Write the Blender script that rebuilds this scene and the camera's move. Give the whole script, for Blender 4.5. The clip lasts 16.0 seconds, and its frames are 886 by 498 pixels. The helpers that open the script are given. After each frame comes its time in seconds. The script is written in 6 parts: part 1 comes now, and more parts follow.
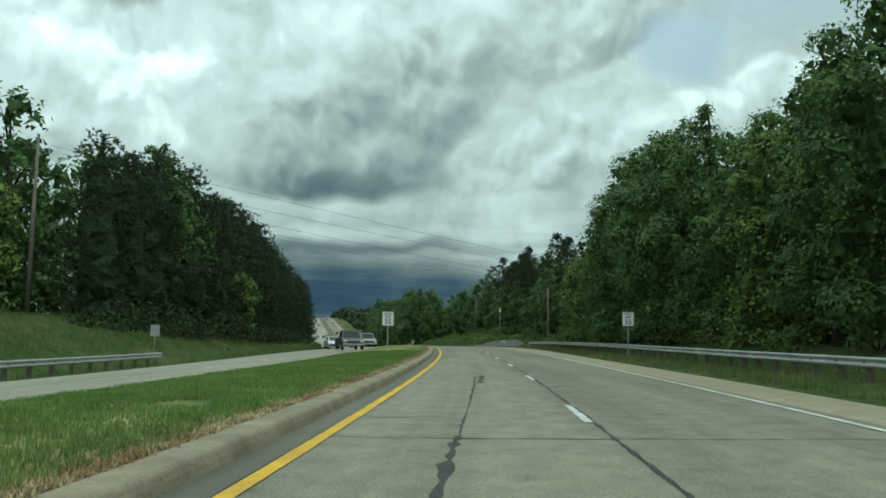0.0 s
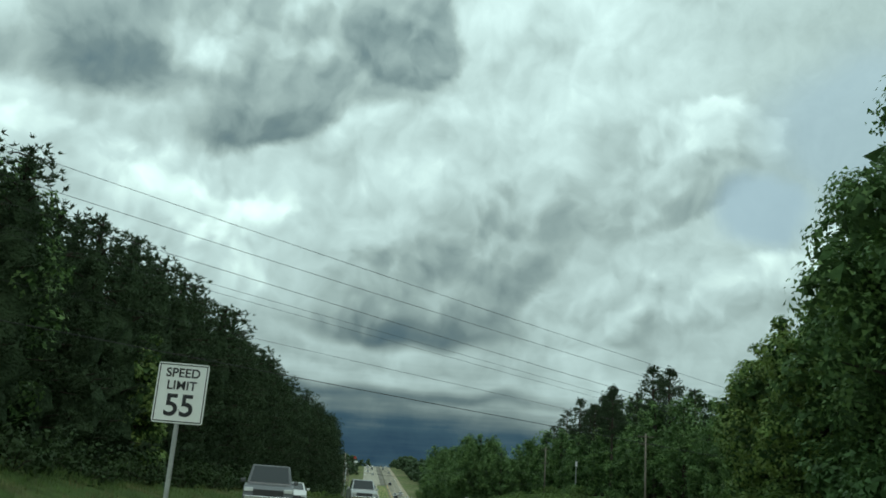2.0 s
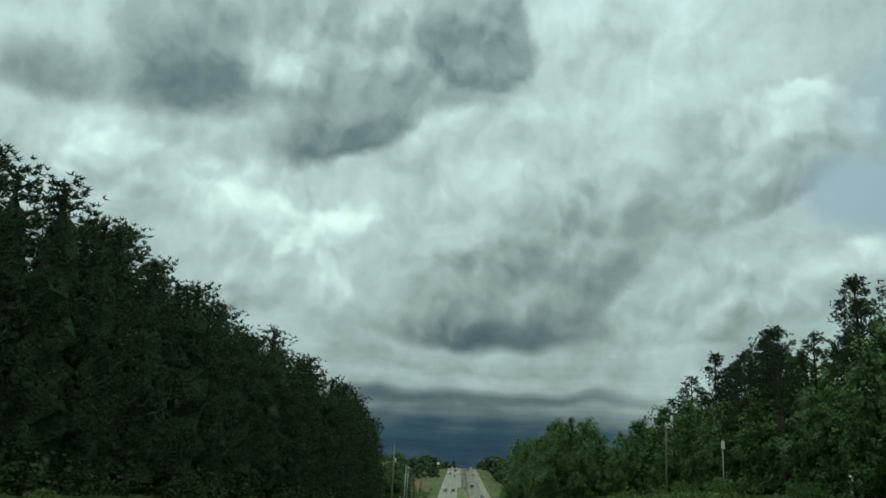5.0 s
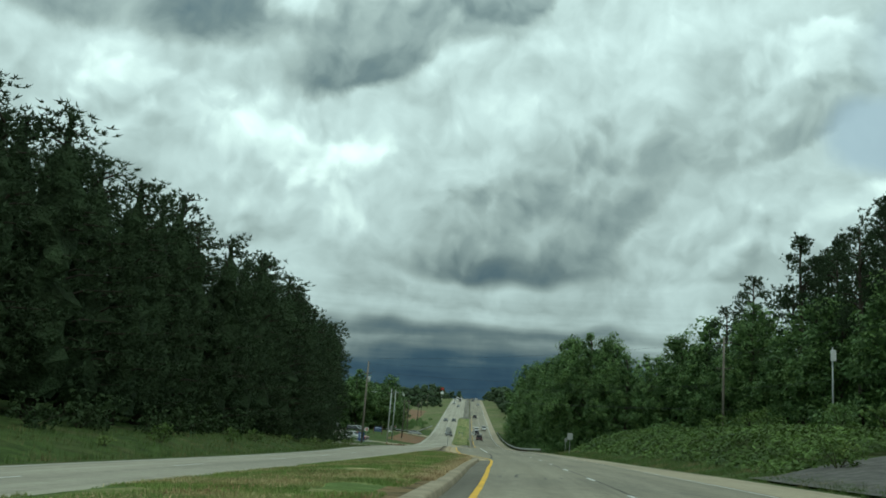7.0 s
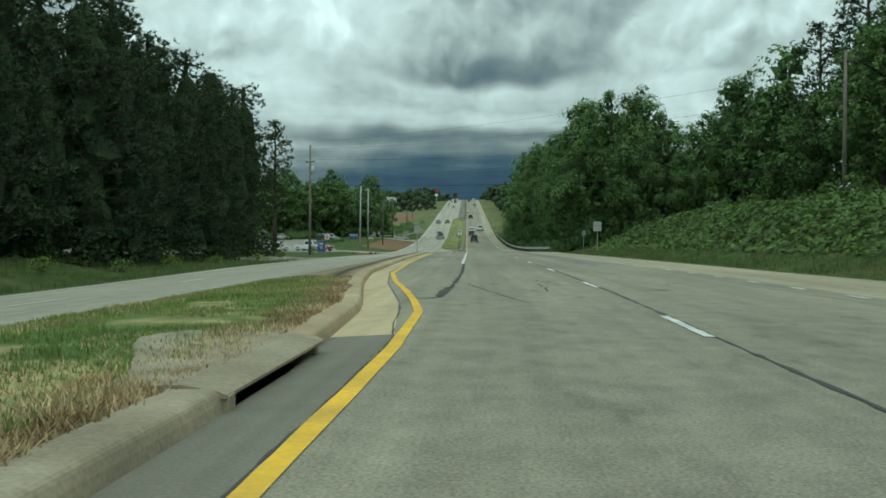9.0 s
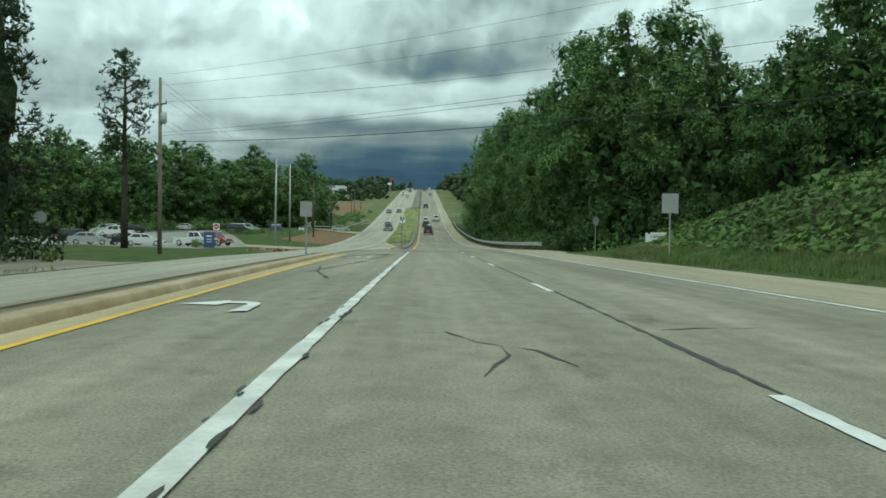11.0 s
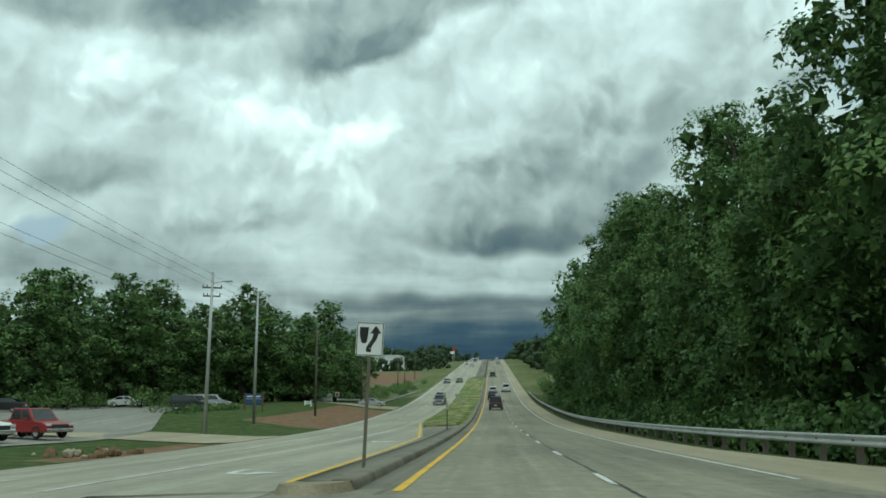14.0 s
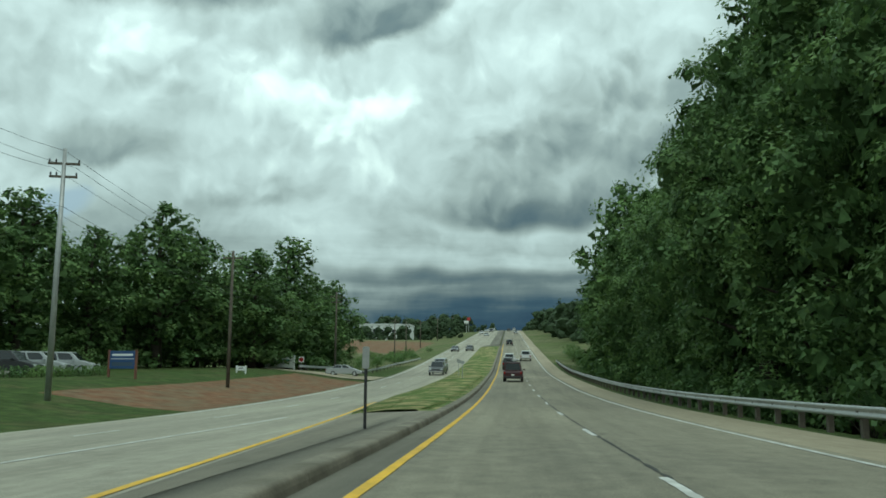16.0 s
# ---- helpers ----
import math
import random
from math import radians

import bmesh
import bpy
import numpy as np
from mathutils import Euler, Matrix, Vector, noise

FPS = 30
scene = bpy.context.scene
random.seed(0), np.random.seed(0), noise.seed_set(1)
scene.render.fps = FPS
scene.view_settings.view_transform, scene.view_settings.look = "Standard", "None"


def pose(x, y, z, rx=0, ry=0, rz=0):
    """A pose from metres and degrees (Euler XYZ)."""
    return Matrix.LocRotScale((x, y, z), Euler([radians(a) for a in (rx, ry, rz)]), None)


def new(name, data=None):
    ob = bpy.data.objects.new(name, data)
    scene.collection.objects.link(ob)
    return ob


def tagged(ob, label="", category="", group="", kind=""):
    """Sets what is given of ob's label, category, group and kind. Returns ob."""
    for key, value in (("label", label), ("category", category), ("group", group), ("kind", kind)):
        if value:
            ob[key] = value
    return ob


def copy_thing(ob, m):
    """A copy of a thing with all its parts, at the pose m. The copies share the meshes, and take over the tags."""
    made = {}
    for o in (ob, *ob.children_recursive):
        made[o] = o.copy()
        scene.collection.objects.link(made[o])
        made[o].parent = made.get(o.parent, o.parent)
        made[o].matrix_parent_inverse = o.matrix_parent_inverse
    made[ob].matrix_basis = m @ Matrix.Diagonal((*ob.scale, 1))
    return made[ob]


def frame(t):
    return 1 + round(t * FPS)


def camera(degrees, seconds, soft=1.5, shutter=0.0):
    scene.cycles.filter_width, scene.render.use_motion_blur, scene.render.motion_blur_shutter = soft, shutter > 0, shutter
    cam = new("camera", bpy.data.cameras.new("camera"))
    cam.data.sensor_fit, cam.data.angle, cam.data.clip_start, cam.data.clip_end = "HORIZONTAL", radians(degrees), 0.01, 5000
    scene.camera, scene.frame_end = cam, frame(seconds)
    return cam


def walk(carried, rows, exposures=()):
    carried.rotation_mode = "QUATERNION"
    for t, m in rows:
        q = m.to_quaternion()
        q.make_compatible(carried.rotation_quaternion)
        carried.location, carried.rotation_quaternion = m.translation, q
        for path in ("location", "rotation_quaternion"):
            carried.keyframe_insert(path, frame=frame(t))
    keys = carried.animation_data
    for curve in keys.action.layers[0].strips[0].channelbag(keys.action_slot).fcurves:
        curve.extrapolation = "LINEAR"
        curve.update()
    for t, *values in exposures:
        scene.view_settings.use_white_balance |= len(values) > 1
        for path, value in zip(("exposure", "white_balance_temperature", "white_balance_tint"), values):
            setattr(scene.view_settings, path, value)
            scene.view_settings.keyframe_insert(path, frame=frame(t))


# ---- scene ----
# ---------------------------------------------------------------- camera
cam = camera(51.9, 16.0, soft=1.7)
# seconds, x, y, z, yaw to the left, pitch up, lean to the left
PATH = [
    (0, -20.07, 0.00, -0.71, -8.05, 6.56, 0.85),
    (0.5, -17.89, 11.35, -0.51, -7.09, 7.71, 2.47),
    (1, -15.84, 22.70, -0.30, -8.58, 12.66, 4.03),
    (1.5, -13.94, 34.05, -0.09, -8.17, 15.00, 3.92),
    (2, -12.20, 45.40, 0.12, -4.08, 15.89, 4.10),
    (2.5, -10.62, 56.75, 0.35, -1.37, 18.69, 3.87),
    (3, -9.20, 68.10, 0.58, 0.43, 20.18, 3.02),
    (3.5, -7.88, 79.45, 0.80, 1.01, 19.72, 2.85),
    (4, -6.68, 90.80, 1.01, 1.32, 18.17, 2.75),
    (6.3, -2.37, 143.01, 1.60, 2.19, 14.21, 3.33),
    (6.5, -2.11, 147.55, 1.62, 2.12, 13.95, 3.57),
    (7, -1.48, 158.90, 1.66, 2.25, 11.57, 4.20),
    (7.5, -0.93, 170.25, 1.67, 2.35, 8.25, 4.28),
    (8, -0.48, 181.60, 1.65, 2.11, 4.88, 3.42),
    (8.5, -0.14, 192.95, 1.61, 2.77, 1.93, 2.37),
    (9, 0.25, 204.30, 1.55, 2.37, -0.63, 0.36),
    (9.5, 0.53, 215.65, 1.51, 0.88, -2.13, -0.66),
    (9.7, 0.60, 220.19, 1.49, 0.23, -2.20, -0.93),
    (11.8, 0.44, 266.51, 1.39, -0.38, 0.09, 1.06),
    (12, 0.40, 270.90, 1.38, -0.31, 0.43, 0.90),
    (12.5, 0.31, 281.88, 1.34, 0.32, 2.40, 0.78),
    (13, 0.23, 292.85, 1.29, 1.25, 4.76, 0.75),
    (13.5, 0.15, 303.82, 1.23, 2.19, 6.92, 0.42),
    (14, 0.07, 314.80, 1.14, 3.93, 9.84, -0.02),
    (14.5, -0.05, 325.77, 1.05, 4.91, 11.31, 0.05),
    (15, -0.19, 336.75, 0.93, 5.78, 10.38, 0.70),
    (15.5, -0.34, 347.73, 0.81, 6.28, 9.64, 1.04),
    (16, -0.50, 358.70, 0.69, 4.98, 8.25, 0.56),
]
walk(cam, [(t, pose(x, y, z, 90 + p, -r, w)) for t, x, y, z, w, p, r in PATH],
     exposures=[(0.0, 0.35, 6200, 0), (0.9, 0.22, 6200, 0), (1.5, 0.12, 6200, 0), (2.0, 0.18, 6200, 0), (2.7, 0.0, 6200, 0), (3.5, -0.1, 6200, 0), (4.5, -0.08, 6200, 0), (6.5, 0.08, 6200, 0), (7.0, 0.2, 6200, 0), (8.0, 0.48, 6200, 0), (9.0, 0.42, 6200, 0), (9.5, 0.66, 6200, 0), (11.8, 0.55, 6200, 0), (12.3, 0.48, 6200, 0), (13.0, 0.27, 6200, 0), (13.6, 0.3, 6200, 0), (14.2, 0.3, 6200, 0), (15.0, 0.22, 6200, 0), (16.0, 0.3, 6200, 0)])

# ---------------------------------------------------------------- world and sun
SUN_EL, SUN_AZ = 58.0, 160.0
world = bpy.data.worlds.new("world")
scene.world = world
world.use_nodes = True


def sky_nodes():
    """Overcast sky in cloud banks laid one before the other: each a ragged patch, lit on its upper side and dark at its base."""
    nt = world.node_tree
    nt.nodes.clear()
    N, L = nt.nodes.new, nt.links.new

    def feed(socket, v):
        if isinstance(v, (int, float, tuple)):
            socket.default_value = v
        else:
            L(v, socket)

    def calc(op, a, b=None, c=None, clamp=False):
        n = N("ShaderNodeMath")
        n.operation, n.use_clamp = op, clamp
        for k, v in enumerate((a, b, c)):
            if v is not None:
                feed(n.inputs[k], v)
        return n.outputs[0]

    def vec(op, a, b=None, c=None):
        n = N("ShaderNodeVectorMath")
        n.operation = op
        for k, v in enumerate((a, b, c)):
            if v is not None:
                feed(n.inputs[k], v)
        return n.outputs["Value"] if op in ("DOT_PRODUCT", "LENGTH") else n.outputs[0]

    def noise_tex(at, scale, detail, rough):
        n = N("ShaderNodeTexNoise")
        n.inputs["Scale"].default_value, n.inputs["Detail"].default_value, n.inputs["Roughness"].default_value = scale, detail, rough
        L(at, n.inputs["Vector"])
        return n

    def ranged(v, a, b, lo, hi, soft=True):
        n = N("ShaderNodeMapRange")
        n.interpolation_type = "SMOOTHSTEP" if soft else "LINEAR"
        for k, x in enumerate((v, a, b, lo, hi)):
            feed(n.inputs[k], x)
        return n.outputs[0]

    def mixed(f, a, b):
        return calc("MULTIPLY_ADD", f, calc("SUBTRACT", b, a), a)

    out, bg = N("ShaderNodeOutputWorld"), N("ShaderNodeBackground")
    tc, sep, at = N("ShaderNodeTexCoord"), N("ShaderNodeSeparateXYZ"), N("ShaderNodeCombineXYZ")
    L(tc.outputs["Generated"], sep.inputs[0])
    # bearing and height in degrees
    az = calc("MULTIPLY", calc("ARCTAN2", sep.outputs[0], sep.outputs[1]), 57.29578)
    el = calc("MULTIPLY", calc("ARCSINE", sep.outputs[2]), 57.29578)
    L(az, at.inputs[0])
    L(el, at.inputs[1])
    flat = at.outputs[0]
    half = (0.5, 0.5, 0.5)
    broad = noise_tex(flat, 0.17, 2.0, 0.5)
    warp = vec("MULTIPLY_ADD", vec("SUBTRACT", broad.outputs["Color"], half), (3.6, 2.8, 0.0), flat)
    lumps = noise_tex(warp, 0.62, 3.0, 0.55)
    warp2 = vec("MULTIPLY_ADD", vec("SUBTRACT", lumps.outputs["Color"], half), (1.25, 1.1, 0.0), warp)

    def heads(where):
        """Rounded cauliflower heads in three sizes."""
        v = N("ShaderNodeTexVoronoi")
        v.feature, v.voronoi_dimensions = "SMOOTH_F1", "2D"
        for name, x in (("Scale", 0.21), ("Detail", 2.0), ("Roughness", 0.46), ("Lacunarity", 2.3), ("Smoothness", 0.75)):
            v.inputs[name].default_value = x
        L(where, v.inputs["Vector"])
        return v.outputs["Distance"]

    here = heads(warp2)
    lee = heads(vec("ADD", warp2, (-0.5, 0.9, 0.0)))
    relief = calc("SUBTRACT", lee, here)
    ragged = calc("MULTIPLY_ADD", here, 1.0, -0.42)
    fine = noise_tex(warp2, 1.9, 5.0, 0.55)
    grain = calc("SUBTRACT", fine.outputs["Fac"], 0.5)

    v = calc("MULTIPLY_ADD", broad.outputs["Fac"], 0.34, 0.47)
    v = calc("ADD", v, calc("MULTIPLY", relief, 0.16))
    for a, e, ra, re, turn, top, base, cover, soft, rag, texture in BANKS:
        c, s = math.cos(radians(turn)), math.sin(radians(turn))
        where = warp if rag < 0.2 else warp2
        u = calc("ADD", vec("DOT_PRODUCT", where, (c / ra, s / ra, 0.0)), -(a * c + e * s) / ra)
        w = calc("ADD", vec("DOT_PRODUCT", where, (-s / re, c / re, 0.0)), (a * s - e * c) / re)
        d = calc("SQRT", calc("ADD", calc("MULTIPLY", u, u), calc("POWER", calc("MAXIMUM", w, calc("MULTIPLY", w, -1.5)), 2.0)))
        d = calc("MULTIPLY_ADD", ragged, rag, d)
        mask = ranged(d, 1.0 - soft, 1.0 + soft * 0.35, cover, 0.0)
        tone = ranged(calc("MULTIPLY_ADD", relief, 0.8, w), -0.7, 0.85, base, top)
        tone = calc("ADD", tone, calc("MULTIPLY", relief, texture * 1.15))
        v = mixed(mask, v, tone)
    v = calc("MULTIPLY_ADD", grain, 0.06, v)
    # level streaks low down, and the storm under them
    streak = noise_tex(vec("MULTIPLY", flat, (0.075, 0.85, 1.0)), 1.0, 5.0, 0.6)
    low = ranged(el, 5.5, 11.0, 0.42, 0.0, False)
    v = calc("ADD", v, calc("MULTIPLY", calc("SUBTRACT", streak.outputs["Fac"], 0.5), low))
    v = calc("MAXIMUM", v, 0.04)
    ramp = N("ShaderNodeValToRGB")
    el_ = ramp.color_ramp.elements
    el_[0].position, el_[0].color = 0.0, (0.020, 0.045, 0.078, 1)
    el_[1].position, el_[1].color = 1.0, (0.86, 1.0, 0.95, 1)
    for p, c in ((0.16, (0.045, 0.085, 0.115)), (0.34, (0.13, 0.175, 0.18)), (0.52, (0.27, 0.335, 0.325)),
                 (0.70, (0.44, 0.54, 0.53)), (0.86, (0.66, 0.80, 0.76))):
        x = el_.new(p)
        x.color = (*c, 1)
    L(v, ramp.inputs[0])
    # thin places where the blue-grey upper air shows through
    nis = N("ShaderNodeTexSky")
    nis.sky_type, nis.sun_disc = "NISHITA", False
    nis.sun_elevation, nis.sun_rotation = radians(SUN_EL), radians(SUN_AZ)
    clear = N("ShaderNodeMix")
    clear.data_type = "RGBA"
    clear.inputs[0].default_value = 0.012
    clear.inputs[6].default_value = (0.25, 0.33, 0.37, 1)
    L(nis.outputs[0], clear.inputs[7])
    gap = None
    for a, e, r, k in ((23.4, 18.6, 3.4, 0.75), (29, 23, 7, 0.55), (-28.0, 10.3, 1.6, 0.9)):
        m = ranged(vec("LENGTH", vec("MULTIPLY_ADD", warp2, (1 / r, 1.3 / r, 0.0), (-a / r, -1.3 * e / r, 0.0))), 0.45, 1.1, k, 0.0)
        gap = m if gap is None else calc("MAXIMUM", gap, m)
    mix = N("ShaderNodeMix")
    mix.data_type = "RGBA"
    L(gap, mix.inputs[0])
    L(ramp.outputs[0], mix.inputs[6])
    L(clear.outputs[2], mix.inputs[7])
    L(mix.outputs[2], bg.inputs[0])
    # an overcast sky grows brighter towards the top
    L(ranged(el, 5.0, 30.0, 0.95, 1.5, False), bg.inputs[1])
    L(bg.outputs[0], out.inputs[0])


# bearing, height, half width, half height, turn (degrees), tone at top and base, cover, softness, raggedness, relief
BANKS = [
    (33, 25, 18, 17, 0, 0.55, 0.51, 0.95, 0.7, 0.1, 0.02), (9, 37, 14, 9, 0, 0.68, 0.62, 0.8, 0.8, 0.1, 0.04),
    (19.3, 21.2, 5.6, 5.2, 0, 0.70, 0.50, 0.95, 0.13, 0.40, 0.14), (13.5, 18.4, 6.8, 3.8, 25, 0.62, 0.48, 0.9, 0.35, 0.4, 0.12),
    (27, 15.2, 6.5, 2.3, 8, 0.80, 0.58, 0.95, 0.25, 0.45, 0.14), (16, 12.4, 11, 3.2, 10, 0.72, 0.50, 0.9, 0.4, 0.45, 0.16),
    (-13.5, 16.2, 9.5, 4.4, -8, 0.83, 0.64, 0.95, 0.35, 0.45, 0.18), (-22, 18.2, 6.5, 3.2, 0, 0.80, 0.58, 0.85, 0.4, 0.45, 0.16),
    (3.0, 15.2, 11.5, 6.4, 22, 0.64, 0.40, 0.95, 0.28, 0.42, 0.15), (-1.5, 19.4, 4.8, 2.0, 12, 0.80, 0.62, 0.7, 0.5, 0.45, 0.15),
    (0.8, 11.2, 8.0, 2.9, 3, 0.55, 0.24, 0.95, 0.42, 0.14, 0.07), (7.8, 13.6, 5.6, 2.0, 42, 0.46, 0.36, 0.75, 0.6, 0.3, 0.1),
    (-10.8, 13.2, 3.2, 3.0, 0, 0.86, 0.66, 0.6, 0.4, 0.45, 0.16),
    (-11, 27.4, 17, 7.6, 0, 0.58, 0.42, 0.95, 0.30, 0.45, 0.15), (-13.5, 31.8, 6, 3.6, 20, 0.48, 0.38, 0.85, 0.5, 0.45, 0.1),
    (-20.0, 24.6, 5.2, 4.2, 0, 0.44, 0.25, 0.92, 0.5, 0.35, 0.08), (-9.0, 22.6, 6.6, 3.0, 14, 0.46, 0.28, 0.9, 0.45, 0.35, 0.09),
    (-0.6, 28.4, 4.8, 5.0, 0, 0.50, 0.32, 0.95, 0.18, 0.42, 0.10), (-27.5, 23.5, 5, 2.8, 0, 0.46, 0.36, 0.85, 0.5, 0.4, 0.1),
    (-14.6, 25.8, 2.8, 2.2, 0, 0.82, 0.72, 0.75, 0.8, 0.5, 0.12), (-3.4, 22.9, 3.8, 1.4, 24, 0.84, 0.68, 0.75, 0.8, 0.5, 0.14), (2.6, 24.0, 2.6, 1.5, 10, 0.84, 0.70, 0.7, 0.8, 0.5, 0.14),
    (-26, 13.6, 4.4, 2.2, 0, 0.54, 0.40, 0.85, 0.5, 0.4, 0.1), (-17, 11.6, 6.5, 2.4, 0, 0.70, 0.52, 0.8, 0.5, 0.4, 0.14), (-24, 8.4, 11, 2.6, 0, 0.50, 0.40, 0.85, 0.5, 0.35, 0.1),
    (0, 0.8, 27, 7.0, 0, 0.50, 0.05, 0.97, 0.7, 0.10, 0.04), (0, 3.5, 15, 2.9, 0, 0.10, 0.03, 0.92, 0.8, 0.08, 0.0),
    (-7.5, 6.2, 8, 0.8, -1, 0.24, 0.16, 0.7, 0.9, 0.15, 0.03), (5.5, 6.4, 9, 0.7, 2, 0.28, 0.20, 0.7, 0.9, 0.15, 0.03), (0, 8.2, 12, 0.8, 0, 0.58, 0.46, 0.5, 0.9, 0.3, 0.08),
]
sky_nodes()

sun_data = bpy.data.lights.new("sun", "SUN")
sun_data.energy, sun_data.angle, sun_data.color = 0.6, radians(20), (1.0, 0.97, 0.90)
sun = new("sun", sun_data)
sun.matrix_world = Matrix.Rotation(radians(-SUN_AZ), 4, "Z") @ pose(0, 0, 60, SUN_EL - 90, 0, 0)

# ---------------------------------------------------------------- materials


def material(name, base, rough=0.8, metal=0.0, var=0.25, scale=3.0, fine=40.0, bump=0.2, dist=0.01, second=None, mix_scale=0.6,
             spec=0.5, per_object=0.0, per_island=0.0, sharp=(0.4, 0.65), trans=0.0):
    """A procedural surface: base colour varied at two scales, a second tone in patches, and fine relief."""
    m = bpy.data.materials.new(name)
    m.use_nodes = True
    nt = m.node_tree
    N, L = nt.nodes.new, nt.links.new
    b = nt.nodes["Principled BSDF"]
    b.inputs["Roughness"].default_value, b.inputs["Metallic"].default_value = rough, metal
    b.inputs["Specular IOR Level"].default_value = spec
    tc = N("ShaderNodeTexCoord")

    def tex(s, d=4.0):
        n = N("ShaderNodeTexNoise")
        n.inputs["Scale"].default_value, n.inputs["Detail"].default_value = s, d
        L(tc.outputs["Object"], n.inputs["Vector"])
        return n.outputs["Fac"]

    def mixed(f, a, c, kind="MIX"):
        n = N("ShaderNodeMix")
        n.data_type, n.blend_type = "RGBA", kind
        for k, v in ((0, f), (6, a), (7, c)):
            if isinstance(v, (int, float)):
                n.inputs[k].default_value = v
            elif isinstance(v, tuple):
                n.inputs[k].default_value = (*v, 1)
            else:
                L(v, n.inputs[k])
        return n.outputs[2]

    def ranged(v, a, c, lo, hi):
        n = N("ShaderNodeMapRange")
        L(v, n.inputs[0])
        for k, x in enumerate((a, c, lo, hi)):
            n.inputs[k + 1].default_value = x
        return n.outputs[0]

    col = base
    if second:
        col = mixed(ranged(tex(mix_scale, 5.0), sharp[0], sharp[1], 0, 1), base, second)
    g1 = ranged(tex(scale), 0.3, 0.7, 1 - var, 1 + var)
    g2 = ranged(tex(fine, 3.0), 0.3, 0.7, 1 - var * 0.7, 1 + var * 0.7)
    mul = N("ShaderNodeMath")
    mul.operation = "MULTIPLY"
    L(g1, mul.inputs[0])
    L(g2, mul.inputs[1])
    k = mul.outputs[0]
    if per_object or per_island:
        inf = N("ShaderNodeObjectInfo") if per_object else N("ShaderNodeNewGeometry")
        r = ranged(inf.outputs["Random" if per_object else "Random Per Island"], 0, 1, 1 - (per_object or per_island), 1 + (per_object or per_island))
        m2 = N("ShaderNodeMath")
        m2.operation = "MULTIPLY"
        L(k, m2.inputs[0])
        L(r, m2.inputs[1])
        k = m2.outputs[0]
    vec = N("ShaderNodeVectorMath")
    vec.operation = "SCALE"
    if isinstance(col, tuple):
        vec.inputs[0].default_value = col
    else:
        L(col, vec.inputs[0])
    L(k, vec.inputs["Scale"])
    L(vec.outputs[0], b.inputs["Base Color"])
    if bump:
        bp = N("ShaderNodeBump")
        bp.inputs["Strength"].default_value, bp.inputs["Distance"].default_value = bump, dist
        L(tex(fine, 3.0), bp.inputs["Height"])
        L(bp.outputs[0], b.inputs["Normal"])
    if trans:
        t = N("ShaderNodeBsdfTranslucent")
        L(vec.outputs[0], t.inputs[0])
        ms = N("ShaderNodeMixShader")
        ms.inputs[0].default_value = trans
        L(b.outputs[0], ms.inputs[1])
        L(t.outputs[0], ms.inputs[2])
        L(ms.outputs[0], nt.nodes["Material Output"].inputs[0])
    return m


def paving(name, base, dark, rough=0.9, streak=0.16, speck=0.30, stain=0.35):
    """Old paving: coarse aggregate, tyre-worn streaks along the lanes, stains and patches."""
    m = bpy.data.materials.new(name)
    m.use_nodes = True
    nt = m.node_tree
    N, L = nt.nodes.new, nt.links.new
    b = nt.nodes["Principled BSDF"]
    b.inputs["Roughness"].default_value, b.inputs["Specular IOR Level"].default_value = rough, 0.25
    tc = N("ShaderNodeTexCoord")

    def tex(sx, sy, detail, a, c, lo, hi, rough_=0.55):
        mp = N("ShaderNodeMapping")
        mp.inputs["Scale"].default_value = (sx, sy, 1)
        L(tc.outputs["UV"], mp.inputs[0])
        n = N("ShaderNodeTexNoise")
        n.inputs["Scale"].default_value, n.inputs["Detail"].default_value, n.inputs["Roughness"].default_value = 1.0, detail, rough_
        L(mp.outputs[0], n.inputs["Vector"])
        r = N("ShaderNodeMapRange")
        L(n.outputs["Fac"], r.inputs[0])
        for k, x in enumerate((a, c, lo, hi)):
            r.inputs[k + 1].default_value = x
        return r.outputs[0], n.outputs["Fac"]

    def times(a, c):
        n = N("ShaderNodeMath")
        n.operation = "MULTIPLY"
        L(a, n.inputs[0])
        L(c, n.inputs[1])
        return n.outputs[0]

    grit, raw = tex(38, 34, 5, 0.34, 0.66, 1 - speck, 1 + speck, 0.75)
    k = times(grit, tex(2.2, 1.6, 5, 0.3, 0.7, 1 - speck * 0.5, 1 + speck * 0.5, 0.65)[0])
    k = times(k, tex(0.85, 0.012, 3, 0.32, 0.68, 1 - streak, 1 + streak)[0])
    k = times(k, tex(4.0, 0.10, 4, 0.3, 0.7, 1 - streak * 0.5, 1 + streak * 0.5)[0])
    k = times(k, tex(1.3, 0.5, 6, 0.60, 0.72, 1.0, 1 - stain, 0.6)[0])
    tone = tex(0.14, 0.05, 4, 0.36, 0.64, 0, 1)[0]
    mx = N("ShaderNodeMix")
    mx.data_type = "RGBA"
    L(tone, mx.inputs[0])
    mx.inputs[6].default_value, mx.inputs[7].default_value = (*base, 1), (*dark, 1)
    sc = N("ShaderNodeVectorMath")
    sc.operation = "SCALE"
    L(mx.outputs[2], sc.inputs[0])
    L(k, sc.inputs["Scale"])
    L(sc.outputs[0], b.inputs["Base Color"])
    bp = N("ShaderNodeBump")
    bp.inputs["Strength"].default_value, bp.inputs["Distance"].default_value = 0.5, 0.006
    L(raw, bp.inputs["Height"])
    L(bp.outputs[0], b.inputs["Normal"])
    return m


